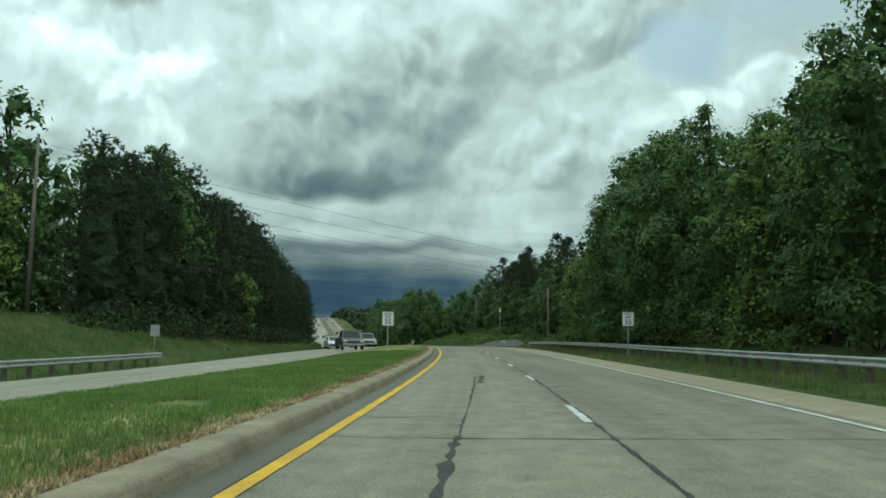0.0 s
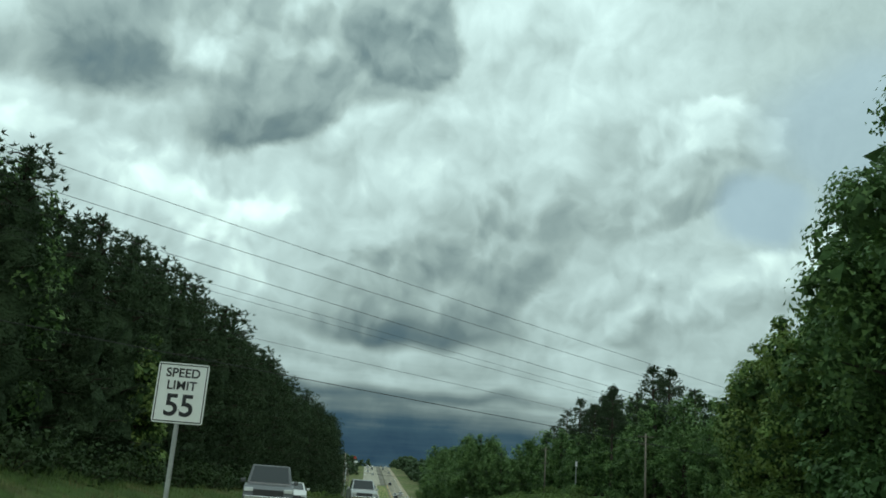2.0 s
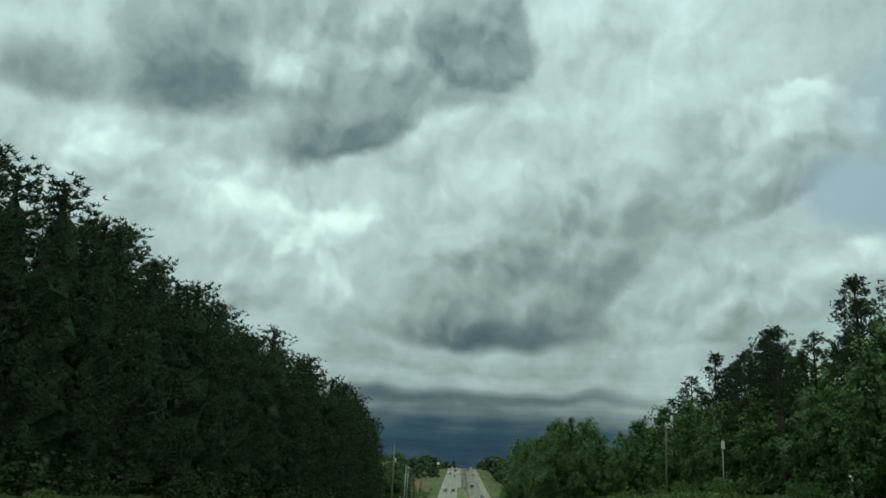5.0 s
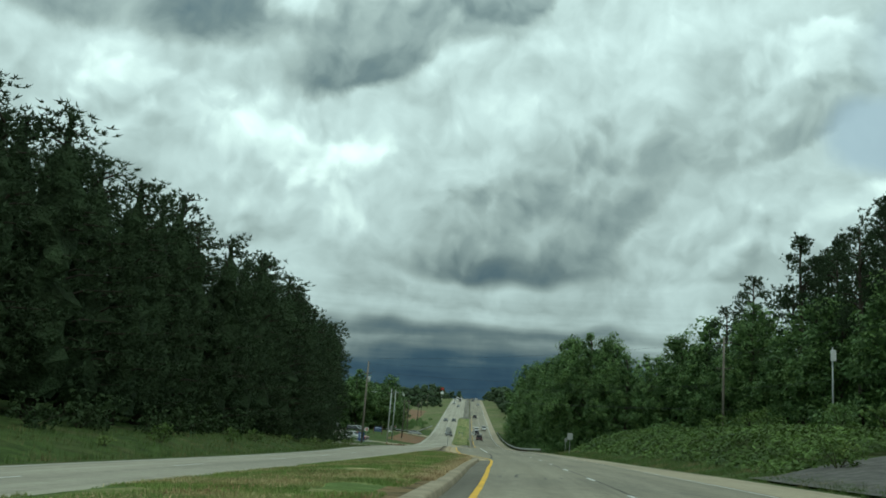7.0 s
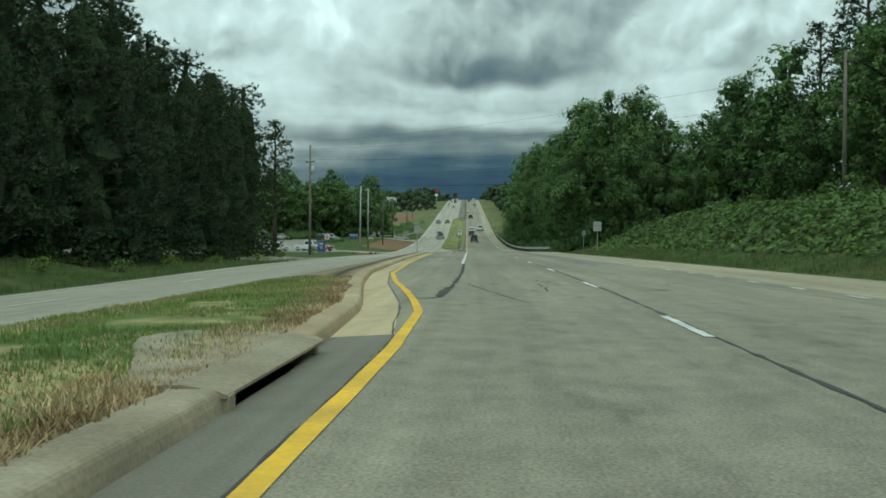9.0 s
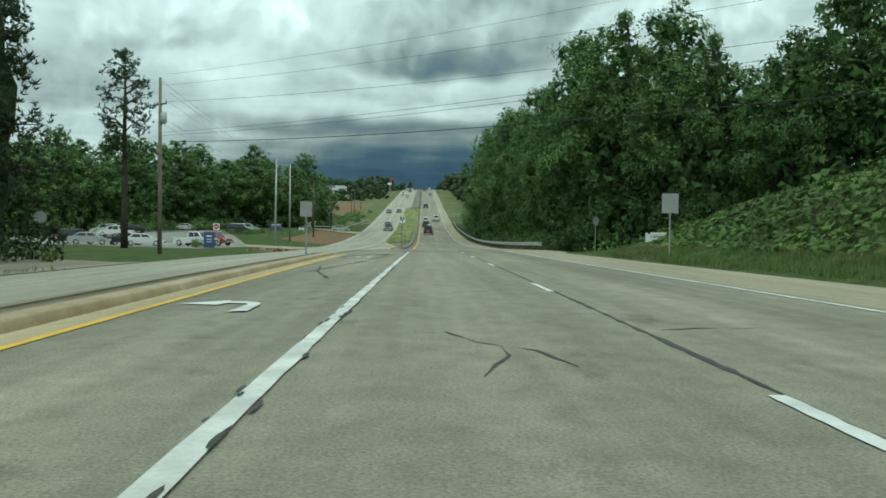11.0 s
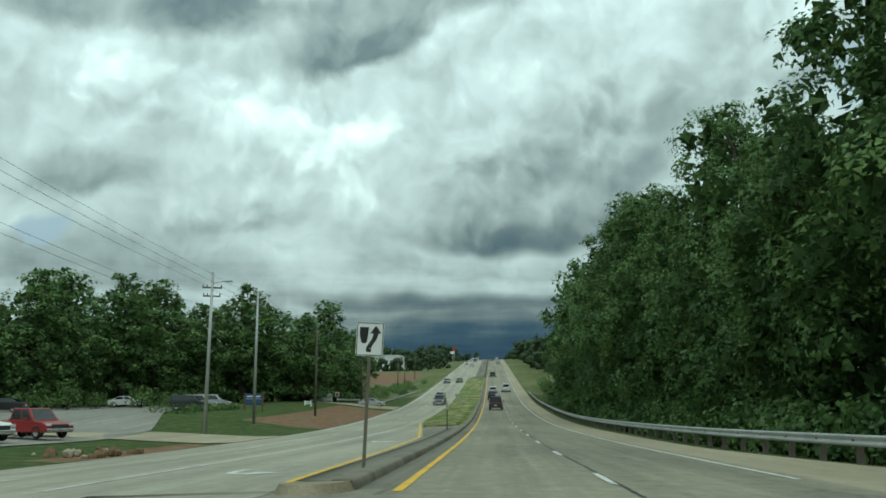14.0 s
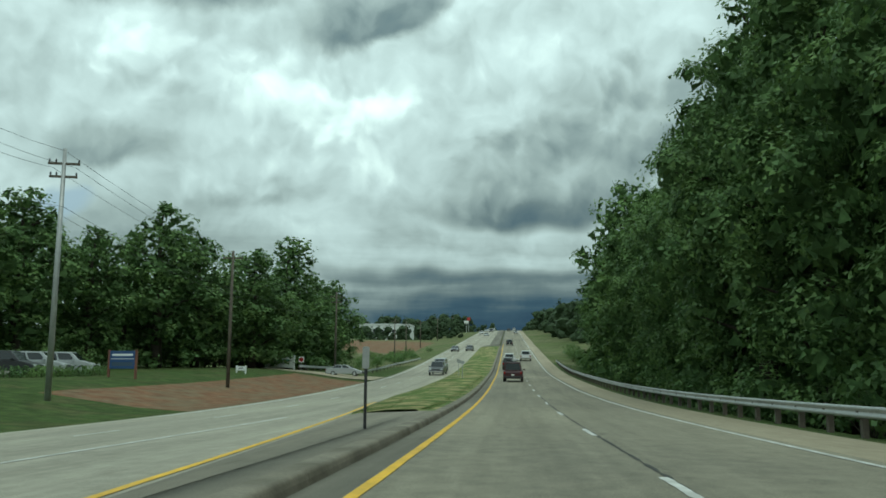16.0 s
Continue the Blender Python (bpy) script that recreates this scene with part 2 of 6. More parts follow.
M = dict(
    lot=paving("lot_asphalt", (0.27, 0.26, 0.22), (0.20, 0.19, 0.165)),
    road_towards=paving("pale_asphalt", (0.345, 0.325, 0.255), (0.285, 0.268, 0.212), stain=0.2),
    road=paving("old_asphalt", (0.272, 0.250, 0.184), (0.200, 0.186, 0.142), speck=0.38),
    shoulder=paving("sandy_shoulder", (0.37, 0.32, 0.225), (0.295, 0.258, 0.18), 0.95, 0.10, 0.25, 0.25),
    gutter=paving("gutter_concrete", (0.190, 0.178, 0.138), (0.125, 0.117, 0.092), 0.9, 0.2, 0.2, 0.4),
    kerb=material("kerb_concrete", (0.31, 0.265, 0.185), 0.9, var=0.22, scale=1.5, fine=25, second=(0.25, 0.21, 0.14), mix_scale=0.7, spec=0.25),
    # grass colour lowered by a quarter to carry the tree shade on the verge
    grass=material("verge_grass", (0.058, 0.090, 0.026), 0.95, var=0.35, scale=1.2, fine=30, second=(0.095, 0.098, 0.042), mix_scale=0.35, bump=0.8, dist=0.05, spec=0.1, sharp=(0.5, 0.72)),
    field=material("dry_field", (0.10, 0.125, 0.045), 0.95, var=0.3, scale=0.3, fine=6, second=(0.15, 0.15, 0.075), mix_scale=0.03, bump=0.6, dist=0.1, spec=0.1),
    clay=material("red_clay", (0.20, 0.105, 0.06), 0.95, var=0.25, scale=1.2, fine=25, second=(0.17, 0.13, 0.08), mix_scale=0.6, bump=0.6, dist=0.03, spec=0.1),
    thatch=material("dead_grass", (0.19, 0.135, 0.07), 0.95, var=0.35, scale=2.0, fine=30, second=(0.115, 0.095, 0.05), mix_scale=1.1, bump=0.8, dist=0.04, spec=0.1),
    yellow=material("yellow_paint", (0.74, 0.44, 0.028), 0.8, var=0.12, scale=2.0, fine=20, second=(0.60, 0.36, 0.04), mix_scale=1.2, bump=0.1),
    white=material("white_paint", (0.66, 0.66, 0.62), 0.8, var=0.10, scale=2.0, fine=20, second=(0.48, 0.48, 0.44), mix_scale=1.5, bump=0.1),
    seal=material("crack_seal", (0.042, 0.041, 0.036), 0.8, var=0.3, scale=1.5, fine=20, bump=0.2),
    bark=material("bark", (0.055, 0.046, 0.036), 0.95, var=0.3, scale=1.5, fine=14, bump=0.8, dist=0.03, spec=0.1),
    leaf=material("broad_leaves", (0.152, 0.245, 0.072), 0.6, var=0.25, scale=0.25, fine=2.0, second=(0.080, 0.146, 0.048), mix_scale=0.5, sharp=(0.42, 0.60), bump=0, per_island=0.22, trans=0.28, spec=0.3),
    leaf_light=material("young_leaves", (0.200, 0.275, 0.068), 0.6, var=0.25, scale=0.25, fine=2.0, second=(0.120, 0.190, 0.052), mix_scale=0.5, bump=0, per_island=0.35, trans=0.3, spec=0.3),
    # darker copy of the leaves: shade inside the crowns put into colour
    leaf_shade=material("shaded_inner_leaves", (0.082, 0.138, 0.049), 0.8, var=0.35, scale=0.6, fine=5.0, second=(0.058, 0.102, 0.037), mix_scale=1.6, bump=0, per_island=0.2, trans=0.2, spec=0.1),
    needle_shade=material("needle_shade", (0.034, 0.053, 0.025), 0.9, var=0.4, scale=0.6, fine=5.0, bump=1.0, dist=0.25, spec=0.1),
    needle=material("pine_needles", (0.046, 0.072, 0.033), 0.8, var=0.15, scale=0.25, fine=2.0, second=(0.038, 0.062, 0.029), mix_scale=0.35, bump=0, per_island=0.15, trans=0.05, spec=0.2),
    vine=material("vine_leaves", (0.105, 0.165, 0.040), 0.65, var=0.3, scale=0.3, fine=3.0, second=(0.075, 0.125, 0.034), mix_scale=0.2, bump=0, per_island=0.35, trans=0.25, spec=0.25),
    blade=material("grass_blades", (0.105, 0.160, 0.048), 0.8, var=0.25, scale=0.8, fine=6.0, second=(0.24, 0.20, 0.10), mix_scale=0.30, bump=0, per_island=0.3, trans=0.25, spec=0.2, sharp=(0.5, 0.68)),
    steel=material("galvanised_steel", (0.42, 0.43, 0.42), 0.5, 0.7, var=0.15, scale=0.8, fine=12, bump=0.05),
    post=material("treated_post", (0.10, 0.085, 0.065), 0.9, var=0.25, scale=2.0, fine=20, bump=0.4),
    pole=material("weathered_pole", (0.20, 0.175, 0.14), 0.9, var=0.2, scale=0.8, fine=18, second=(0.13, 0.115, 0.09), mix_scale=0.5, bump=0.5),
    sign_white=material("sign_face", (0.72, 0.74, 0.72), 0.45, var=0.04, scale=2, fine=10, bump=0),
    sign_black=material("sign_black", (0.012, 0.012, 0.014), 0.5, var=0.1, bump=0),
    sign_back=material("sign_back", (0.36, 0.37, 0.36), 0.45, 0.5, var=0.1, scale=2, fine=12, bump=0.05),
    sign_red=material("sign_red", (0.42, 0.03, 0.03), 0.5, var=0.08, bump=0),
    blue=material("blue_panel", (0.03, 0.075, 0.19), 0.5, var=0.1, bump=0),
    green=material("green_panel", (0.03, 0.12, 0.06), 0.5, var=0.1, bump=0),
    brick=material("brick", (0.17, 0.075, 0.05), 0.9, var=0.25, scale=3, fine=20, bump=0.3),
    rubber=material("rubber", (0.018, 0.018, 0.018), 0.85, var=0.2, bump=0.1),
    glass=material("car_glass", (0.012, 0.016, 0.018), 0.08, var=0.05, bump=0, spec=0.6),
    chrome=material("bright_trim", (0.55, 0.55, 0.55), 0.2, 0.9, var=0.05, bump=0),
    lamp_red=material("tail_lens", (0.25, 0.015, 0.012), 0.25, var=0.1, bump=0),
    lamp_clear=material("head_lens", (0.6, 0.62, 0.62), 0.15, var=0.1, bump=0),
    plastic=material("dark_plastic", (0.03, 0.03, 0.032), 0.6, var=0.15, bump=0.05),
    wire=material("cable", (0.015, 0.015, 0.015), 0.6, var=0.1, bump=0),
    gravel=material("gravel", (0.12, 0.115, 0.105), 0.95, var=0.3, scale=1.5, fine=14, bump=1.0, dist=0.05, spec=0.15),
    roof_white=material("pale_roof", (0.62, 0.63, 0.62), 0.6, var=0.06, bump=0),
    wall_tan=material("tan_wall", (0.30, 0.26, 0.20), 0.85, var=0.12, bump=0.1),
)
PAINTS = {}


def paint(name, c):
    if name not in PAINTS:
        PAINTS[name] = material("paint_" + name, c, 0.28, var=0.04, bump=0, spec=0.6)
    return PAINTS[name]


# ---------------------------------------------------------------- the lie of the road


def smooth_table(ys, zs):
    """A smooth curve through a table: cubic Hermite pieces with limited slopes."""
    ys, zs = np.array(ys, float), np.array(zs, float)
    d = np.diff(zs) / np.diff(ys)
    m = np.concatenate(([d[0]], (d[:-1] + d[1:]) / 2, [d[-1]]))

    def f(y):
        y = min(max(y, ys[0]), ys[-1])
        k = min(max(int(np.searchsorted(ys, y)) - 1, 0), len(ys) - 2)
        h = ys[k + 1] - ys[k]
        s = (y - ys[k]) / h
        return float((1 + 2 * s) * (1 - s) ** 2 * zs[k] + s * (1 - s) ** 2 * h * m[k] + s * s * (3 - 2 * s) * zs[k + 1] + s * s * (s - 1) * h * m[k + 1])

    return f


grade = smooth_table([-400, -100, 0, 45, 91, 147, 182, 216, 271, 315, 359, 400, 430, 454, 483, 500, 534, 585, 630, 683, 768, 850, 920, 980, 1030, 1080, 1130, 1200, 1500],
                     [-11, -3.9, -1.84, -1.01, -0.12, 0.49, 0.52, 0.38, 0.25, 0.01, -0.44, -0.45, 0.02, 0.72, 1.75, 2.6, 4.7, 8.2, 11.3, 15.2, 21.2, 27, 31.6, 35, 37, 38.2, 38.4, 37, 27])


def mid(y):
    """x of the broken line between the two lanes that lead away."""
    return 3.07 - 0.0155 * (y - 240) - 4.4e-4 * max(0.0, 240 - y) ** 2


def table(*pairs):
    ys, vs = [p[0] for p in pairs], [p[1] for p in pairs]
    return lambda y: float(np.interp(y, ys, vs))


cross = table((-60, -0.75), (-17.5, -0.62), (-10, -0.2), (-4, 0.0), (4, 0.02), (60, 0.1))
yellow_e = table((60, -3.35), (180, -3.85), (198, -3.98), (214, -3.85), (219, -3.95), (222, -4.26), (225, -4.62), (231, -5.42), (238, -6.12), (253, -6.5), (280, -6.84), (305, -7.05),
                 (306, -7.05), (329, -3.3), (330, -3.3), (600, -3.35))
kerb_e = table((60, -3.85), (180, -4.5), (198, -4.74), (212, -4.6), (220, -5.0), (230, -6.25), (239, -7.0), (253, -7.25), (280, -7.6), (305, -7.78), (306, -7.78), (328, -4.0), (700, -4.0))
med_l = table((210, -10.0), (228, -9.7), (260, -9.4), (305, -9.2), (306, -9.2), (328, -5.3), (367, -5.75), (375, -6.35), (390, -7.5), (406, -8.75), (420, -9.5), (620, -9.7), (640, -7.5), (1500, -7.5))
left_out = table((-400, -17.9), (240, -17.9), (262, -18.6), (1500, -18.2))
edge_e = table((60, 3.68), (120, 3.9), (150, 4.4), (190, 5.1), (240, 4.9), (285, 3.85), (320, 3.65), (1500, 3.65))
right_out = table((-400, 5.9), (60, 5.9), (110, 7.0), (150, 9.5), (190, 10.5), (215, 10.6), (240, 9.1), (262, 8.3), (290, 7.5), (312, 7.4), (318, 8.6), (330, 8.8), (338, 7.0), (350, 6.1), (1500, 6.0))


def gut_e(y):
    """Where the gutter ends and the carriageway begins."""
    return yellow_e(y) - 0.10 if y < 217 or y > 328 else kerb_e(y) + 0.68


joint_e = table((0, -0.07), (150, -0.08), (204, -0.2), (212, -0.2), (224, 0.0), (276, 0.17), (330, 0.24), (600, 0.2))


def P(y, e, up=0.0):
    return Vector((mid(y) + e, y, grade(y) + cross(e) + up))


# ---------------------------------------------------------------- mesh helpers


def mesh_of(name, verts, faces, mat, smooth=False):
    me = bpy.data.meshes.new(name)
    me.from_pydata([tuple(v) for v in verts], [], faces)
    if isinstance(mat, (list, tuple)):
        for x in mat:
            me.materials.append(x)
    elif mat:
        me.materials.append(mat)
    if smooth:
        me.polygons.foreach_set("use_smooth", [True] * len(me.polygons))
    me.update()
    return me


def child(name, me, parent, label=""):
    ob = new(name, me)
    ob.parent = parent
    return tagged(ob, label=label) if label else ob


def part(name, bm, mat, parent, label="", smooth=False):
    me = bpy.data.meshes.new(name)
    bm.to_mesh(me)
    bm.free()
    if isinstance(mat, (list, tuple)):
        for x in mat:
            me.materials.append(x)
    else:
        me.materials.append(mat)
    if smooth:
        me.polygons.foreach_set("use_smooth", [True] * len(me.polygons))
    return child(name, me, parent, label)


def thing(name, label, category, group="", at=None, kind=""):
    ob = new(name)
    ob.empty_display_size = 0.3
    tagged(ob, label, category, group, kind)
    if at is not None:
        ob.matrix_basis = at
    return ob


def box(bm, x0, x1, y0, y1, z0, z1, bevel=0.0):
    vs = [bm.verts.new((x, y, z)) for z in (z0, z1) for y in (y0, y1) for x in (x0, x1)]
    fs = [bm.faces.new([vs[k] for k in f]) for f in ((0, 2, 3, 1), (4, 5, 7, 6), (0, 1, 5, 4), (2, 6, 7, 3), (0, 4, 6, 2), (1, 3, 7, 5))]
    if bevel:
        es = list({e for f in fs for e in f.edges})
        bmesh.ops.bevel(bm, geom=es, offset=bevel, segments=2, affect="EDGES", profile=0.5)


def tube(bm, pts, radii, sides=8, caps=True):
    """A round bar through points, with a radius at each."""
    rings = []
    for k, p in enumerate(pts):
        p = Vector(p)
        a, b = Vector(pts[max(k - 1, 0)]), Vector(pts[min(k + 1, len(pts) - 1)])
        d = (b - a).normalized()
        u = d.cross(Vector((0, 0, 1)) if abs(d.z) < 0.9 else Vector((0, 1, 0))).normalized()
        w = d.cross(u)
        r = radii[k] if isinstance(radii, (list, tuple)) else radii
        rings.append([bm.verts.new(p + r * (math.cos(t) * u + math.sin(t) * w)) for t in (2 * math.pi * i / sides for i in range(sides))])
    for a, b in zip(rings, rings[1:]):
        for i in range(sides):
            bm.faces.new((a[i], a[(i + 1) % sides], b[(i + 1) % sides], b[i]))
    if caps:
        bm.faces.new(rings[0][::-1])
        bm.faces.new(rings[-1])


def lay_uv(me, at):
    """Surface coordinates in metres: across the road and along it."""
    uv = me.uv_layers.new(name="along")
    for lp in me.loops:
        uv.data[lp.index].uv = at[lp.vertex_index]


def strip(name, ys, cols, mat, parent=None, smooth=True):
    """A sheet along the road. cols: pairs of (offset from the broken line, height above the road surface), numbers or functions of y."""
    val = lambda f, y: f(y) if callable(f) else f  # noqa: E731
    verts = [P(y, val(e, y), val(u, y)) for y in ys for e, u in cols]
    n = len(cols)
    faces = [(r * n + c, r * n + c + 1, (r + 1) * n + c + 1, (r + 1) * n + c) for r in range(len(ys) - 1) for c in range(n - 1)]
    ob = new(name, mesh_of(name, verts, faces, mat, smooth))
    lay_uv(ob.data, [(val(e, y), y) for y in ys for e, u in cols])
    if parent:
        ob.parent = parent
    return ob


def span(a, b, step):
    n = max(1, int(math.ceil((b - a) / step)))
    return [a + (b - a) * k / n for k in range(n + 1)]


ALL_Y = sorted(set(span(-150, 120, 5) + span(120, 430, 3) + span(430, 700, 6) + span(700, 1500, 16)))

# ---------------------------------------------------------------- ground, carriageways, median


def ground_up(y, e):
    """Height of the open ground above the plane of the road."""
    if e < -14:
        d = -18.0 - e
        if y < 250:
            bank = np.interp(d, [0, 2, 5, 11, 25, 60, 200], [-0.02, -0.15, 0.9 if y < 95 else 0.55, 2.5 if y < 95 else 1.2, 3.0 if y < 95 else 2.2, 3.5, 6])
        else:
            bank = np.interp(d, [0, 2, 5, 11, 25, 60, 200], [-0.02, -0.12, 0.0, 0.3, 0.6, 1.0, 3])
        k = min(max((y - 225) / 50, 0), 1)
        if y > 500:
            bank = np.interp(d, [0, 4, 12, 40, 200], [-0.02, -0.3, -1.4, -2.0, 1]) + np.interp(y, [600, 660, 760], [0, 1, 2.5]) * np.interp(d, [6, 20, 60], [0, 0.7, 1.4])
            bank -= 5.0 * np.interp(y, [715, 755], [0, 1]) * np.interp(d, [12, 34], [0, 1])
        if 388 < y < 500:
            lawn = np.interp(d, [0, 3, 8, 13, 40, 200], [-0.02, 0.12, 0.85, 1.5, 1.7, 3])
            k = np.interp(y, [388, 408, 468, 498], [0, 1, 1, 0])
            bank = bank * (1 - k) + lawn * k
        return float(bank)
    d = e - right_out(y)
    flat = np.interp(d, [0, 3, 8, 20, 60, 200], [-0.02, 0.0, 0.9, 1.6, 3, 6])
    high = np.interp(d, [0, 1.0, 3, 6, 9, 14, 25, 60, 200], [-0.02, 0.12, 0.7, 2.6, 3.5, 3.9, 4.6, 7, 12])
    low = np.interp(d, [0, 1.5, 5, 12, 60, 200], [-0.02, -0.15, -0.9, -1.4, -1, 2])
    hill = np.interp(d, [0, 3, 10, 25, 80, 200], [-0.02, -0.1, 0.6, 2.5, 4, 6])
    w = [np.interp(y, [105, 125], [1, 0]), 0, 0, 0]
    w[1] = np.interp(y, [195, 232, 292, 318], [0, 1, 1, 0])
    w[2] = np.interp(y, [310, 335, 520, 560], [0, 1, 1, 0])
    w[3] = np.interp(y, [520, 560], [0, 1])
    rest = max(0.0, 1 - sum(w))
    gentle = np.interp(d, [0, 4, 15, 60, 200], [-0.02, 0.1, 0.8, 2.5, 6])
    return float(w[0] * flat + w[1] * high + w[2] * low + w[3] * hill + rest * gentle)


def build_ground():
    left = [-3200, -1400, -700, -400, -260, -180, -130, -100, -80, -66, -56, -48, -42, -37, -33, -29.5, -27, -25, -23, -21.5, -20]
    right = [0.6, 1.4, 2.4, 3.5, 5, 6.5, 8, 10, 12.5, 15, 18, 22, 28, 36, 50, 70, 100, 150, 230, 400, 700, 1400, 3200]
    ys = [-3000, -1200, -500, -260] + ALL_Y + [1700, 2100, 2800, 3900]
    verts, n = [], len(left) + 4 + len(right)
    for y in ys:
        lo, ro = left_out(y), right_out(y)
        row = [(e, None) for e in left] + [(lo, -0.02), (lo + 0.2, -0.16), (ro - 0.2, -0.16), (ro, -0.02)] + [(ro + d, None) for d in right]
        for e, u in row:
            far = abs(e) > 260
            up = u if u is not None else ground_up(y, max(min(e, 230), -230))
            p = P(y, e, up)
            calm = 300 < y < 495 and -70 < e < -17
            if u is None and not calm:
                p.z += 0.10 * noise.noise(Vector((e * 0.25, y * 0.25, 3))) * min(1.0, abs(up) + 0.3)
                p.z += 0.5 * noise.noise(Vector((e * 0.04, y * 0.04, 7))) * min(1.0, max(0.0, (abs(e) - 22) / 25))
            if far:
                p.z = min(p.z, grade(min(y, 900)) + 4)
            verts.append(p)
    faces = [(r * n + c, r * n + c + 1, (r + 1) * n + c + 1, (r + 1) * n + c) for r in range(len(ys) - 1) for c in range(n - 1)]
    g = new("ground", mesh_of("ground", verts, faces, [M["grass"], M["field"], M["clay"]], True))
    idx = []
    for r in range(len(ys) - 1):
        for c in range(n - 1):
            y, x = ys[r], verts[r * n + c].x - mid(ys[r])
            clay = (404 < y < 462 and -27.5 < x < -19.5) or (352 < y < 372 and -22.5 < x < -19) or (610 < y < 700 and -90 < x < -30)
            idx.append(2 if clay else 1 if (y > 520 or abs(x) > 110) else 0)
    g.data.polygons.foreach_set("material_index", idx)
    tagged(g, "rolling grassy ground of verges, banks and far fields", "ground", kind="structure")


build_ground()
M["apron"] = paving("sandy_gutter", (0.50, 0.40, 0.245), (0.40, 0.325, 0.20), 0.95, 0.14, 0.22, 0.3)
M["kerb_grey"] = material("grey_kerb", (0.215, 0.195, 0.150), 0.9, var=0.2, scale=1.5, fine=25, second=(0.15, 0.135, 0.10), mix_scale=0.6, spec=0.25)
M["island"] = paving("island_concrete", (0.215, 0.195, 0.150), (0.160, 0.146, 0.112), 0.9, 0.2, 0.25, 0.4)
M["median_brown"] = paving("dusty_median", (0.285, 0.230, 0.148), (0.215, 0.175, 0.115), 0.95, 0.14, 0.25, 0.35)
M["kerb_sand"] = material("sandy_kerb", (0.41, 0.335, 0.215), 0.9, var=0.14, scale=1.5, fine=25, second=(0.335, 0.255, 0.155), mix_scale=0.35, spec=0.25)

road_away = strip("road_away", ALL_Y, [(gut_e, 0), (-3.0, 0), (-1.5, 0), (0, 0), (1.8, 0), (edge_e, 0), (lambda y: edge_e(y) + 0.35, 0)], M["road"])
tagged(road_away, "worn grey two-lane carriageway leading away, patched and cracked", "road", kind="structure")
shoulder = strip("shoulder", ALL_Y, [(lambda y: edge_e(y) + 0.35, 0), (lambda y: 0.5 * (edge_e(y) + 0.35 + right_out(y)), -0.01), (right_out, -0.03)], M["shoulder"])
tagged(shoulder, "pale sandy paved shoulder beside the carriageway", "shoulder", kind="structure")
road_towards = strip("road_towards", ALL_Y, [(left_out, -0.03), (lambda y: left_out(y) + 1.0, 0), (-13.5, 0), (lambda y: min(-10.0, med_l(y)), 0), (med_l, 0)], M["road_towards"])
tagged(road_towards, "pale worn carriageway for oncoming traffic", "road", kind="structure")
for ys, gm in (([y for y in ALL_Y if y < 218], "gutter"), ([max(y for y in ALL_Y if y < 218)] + [y for y in ALL_Y if 218 <= y < 306] + [306], "apron"), ([328.5] + [y for y in ALL_Y if 329 < y], "gutter")):
    g = strip("gutter", ys, [(kerb_e, -0.02), (gut_e, 0)], M[gm])
    tagged(g, "stained concrete gutter along the median kerb", "gutter", kind="structure")
junction = strip("junction", span(303.9, 329.6, 2.5), [(med_l, 0), (-8.4, 0), (-7.6, 0), (gut_e, 0)], M["road"])
tagged(junction, "paved median opening of the side-street junction", "road", kind="structure")


def kerb(ys, side, name="kerb", mat="kerb"):
    """A run of kerbstones with upright face, rounded nose and flat back, as lengths with joints."""
    top = thing(name, "weathered concrete kerb with soil-stained top", "kerb", kind="structure")
    for a, b in zip(ys, ys[1:]):
        a2, b2 = a + 0.004, b - 0.004
        prof = [(0.0, -0.06), (0.022, 0.05), (0.040, 0.100), (0.052, 0.120), (0.070, 0.135), (0.095, 0.145), (0.125, 0.149), (0.395, 0.152), (0.40, -0.06)]
        f = kerb_e if side > 0 else med_l
        verts = [P(y, f(y) - side * o, u) for y in (a2, b2) for o, u in prof]
        n = len(prof)
        faces = [(k, k + 1, n + k + 1, n + k) if side > 0 else (k, n + k, n + k + 1, k + 1) for k in range(n - 1)]
        faces += [tuple(range(n))[::side], tuple(range(n, 2 * n))[::-side]]
        child("kerbstone", mesh_of("kerbstone", verts, faces, M[mat]), top)


def median(ys, mats, name, label, hump):
    m = strip(name, ys, [(lambda y: med_l(y) + 0.02, 0.02), (lambda y: med_l(y) + 0.40, 0.10), (lambda y: med_l(y) * 0.6 + kerb_e(y) * 0.4, 0.12 + hump),
                         (lambda y: med_l(y) * 0.3 + kerb_e(y) * 0.7, 0.13 + hump), (lambda y: kerb_e(y) - 1.0, 0.145), (lambda y: kerb_e(y) - 0.38, 0.14)], mats)
    return tagged(m, label, "median", kind="structure")


M["median"] = material("median_turf", (0.115, 0.168, 0.050), 0.95, var=0.35, scale=0.9, fine=25, second=(0.30, 0.255, 0.125), mix_scale=0.45, bump=0.8, dist=0.04, spec=0.1, sharp=(0.47, 0.60))
med1 = median([y for y in ALL_Y if y < 231.5] + [232], [M["median"], M["thatch"]], "grass_median", "mown grass median with dead brown grass along its kerb", 0.06)
n_cols = 5
med1.data.polygons.foreach_set("material_index", [1 if (k % n_cols) == 4 else 0 for k in range(len(med1.data.polygons))])
kerb(span(-60, 210.4, 3.05), 1)
kerb(span(213.8, 304, 3.05), 1, mat="kerb_sand")
median(span(232, 304, 3), M["median_brown"], "paved_median", "narrow median of brown dusty concrete", 0.0)
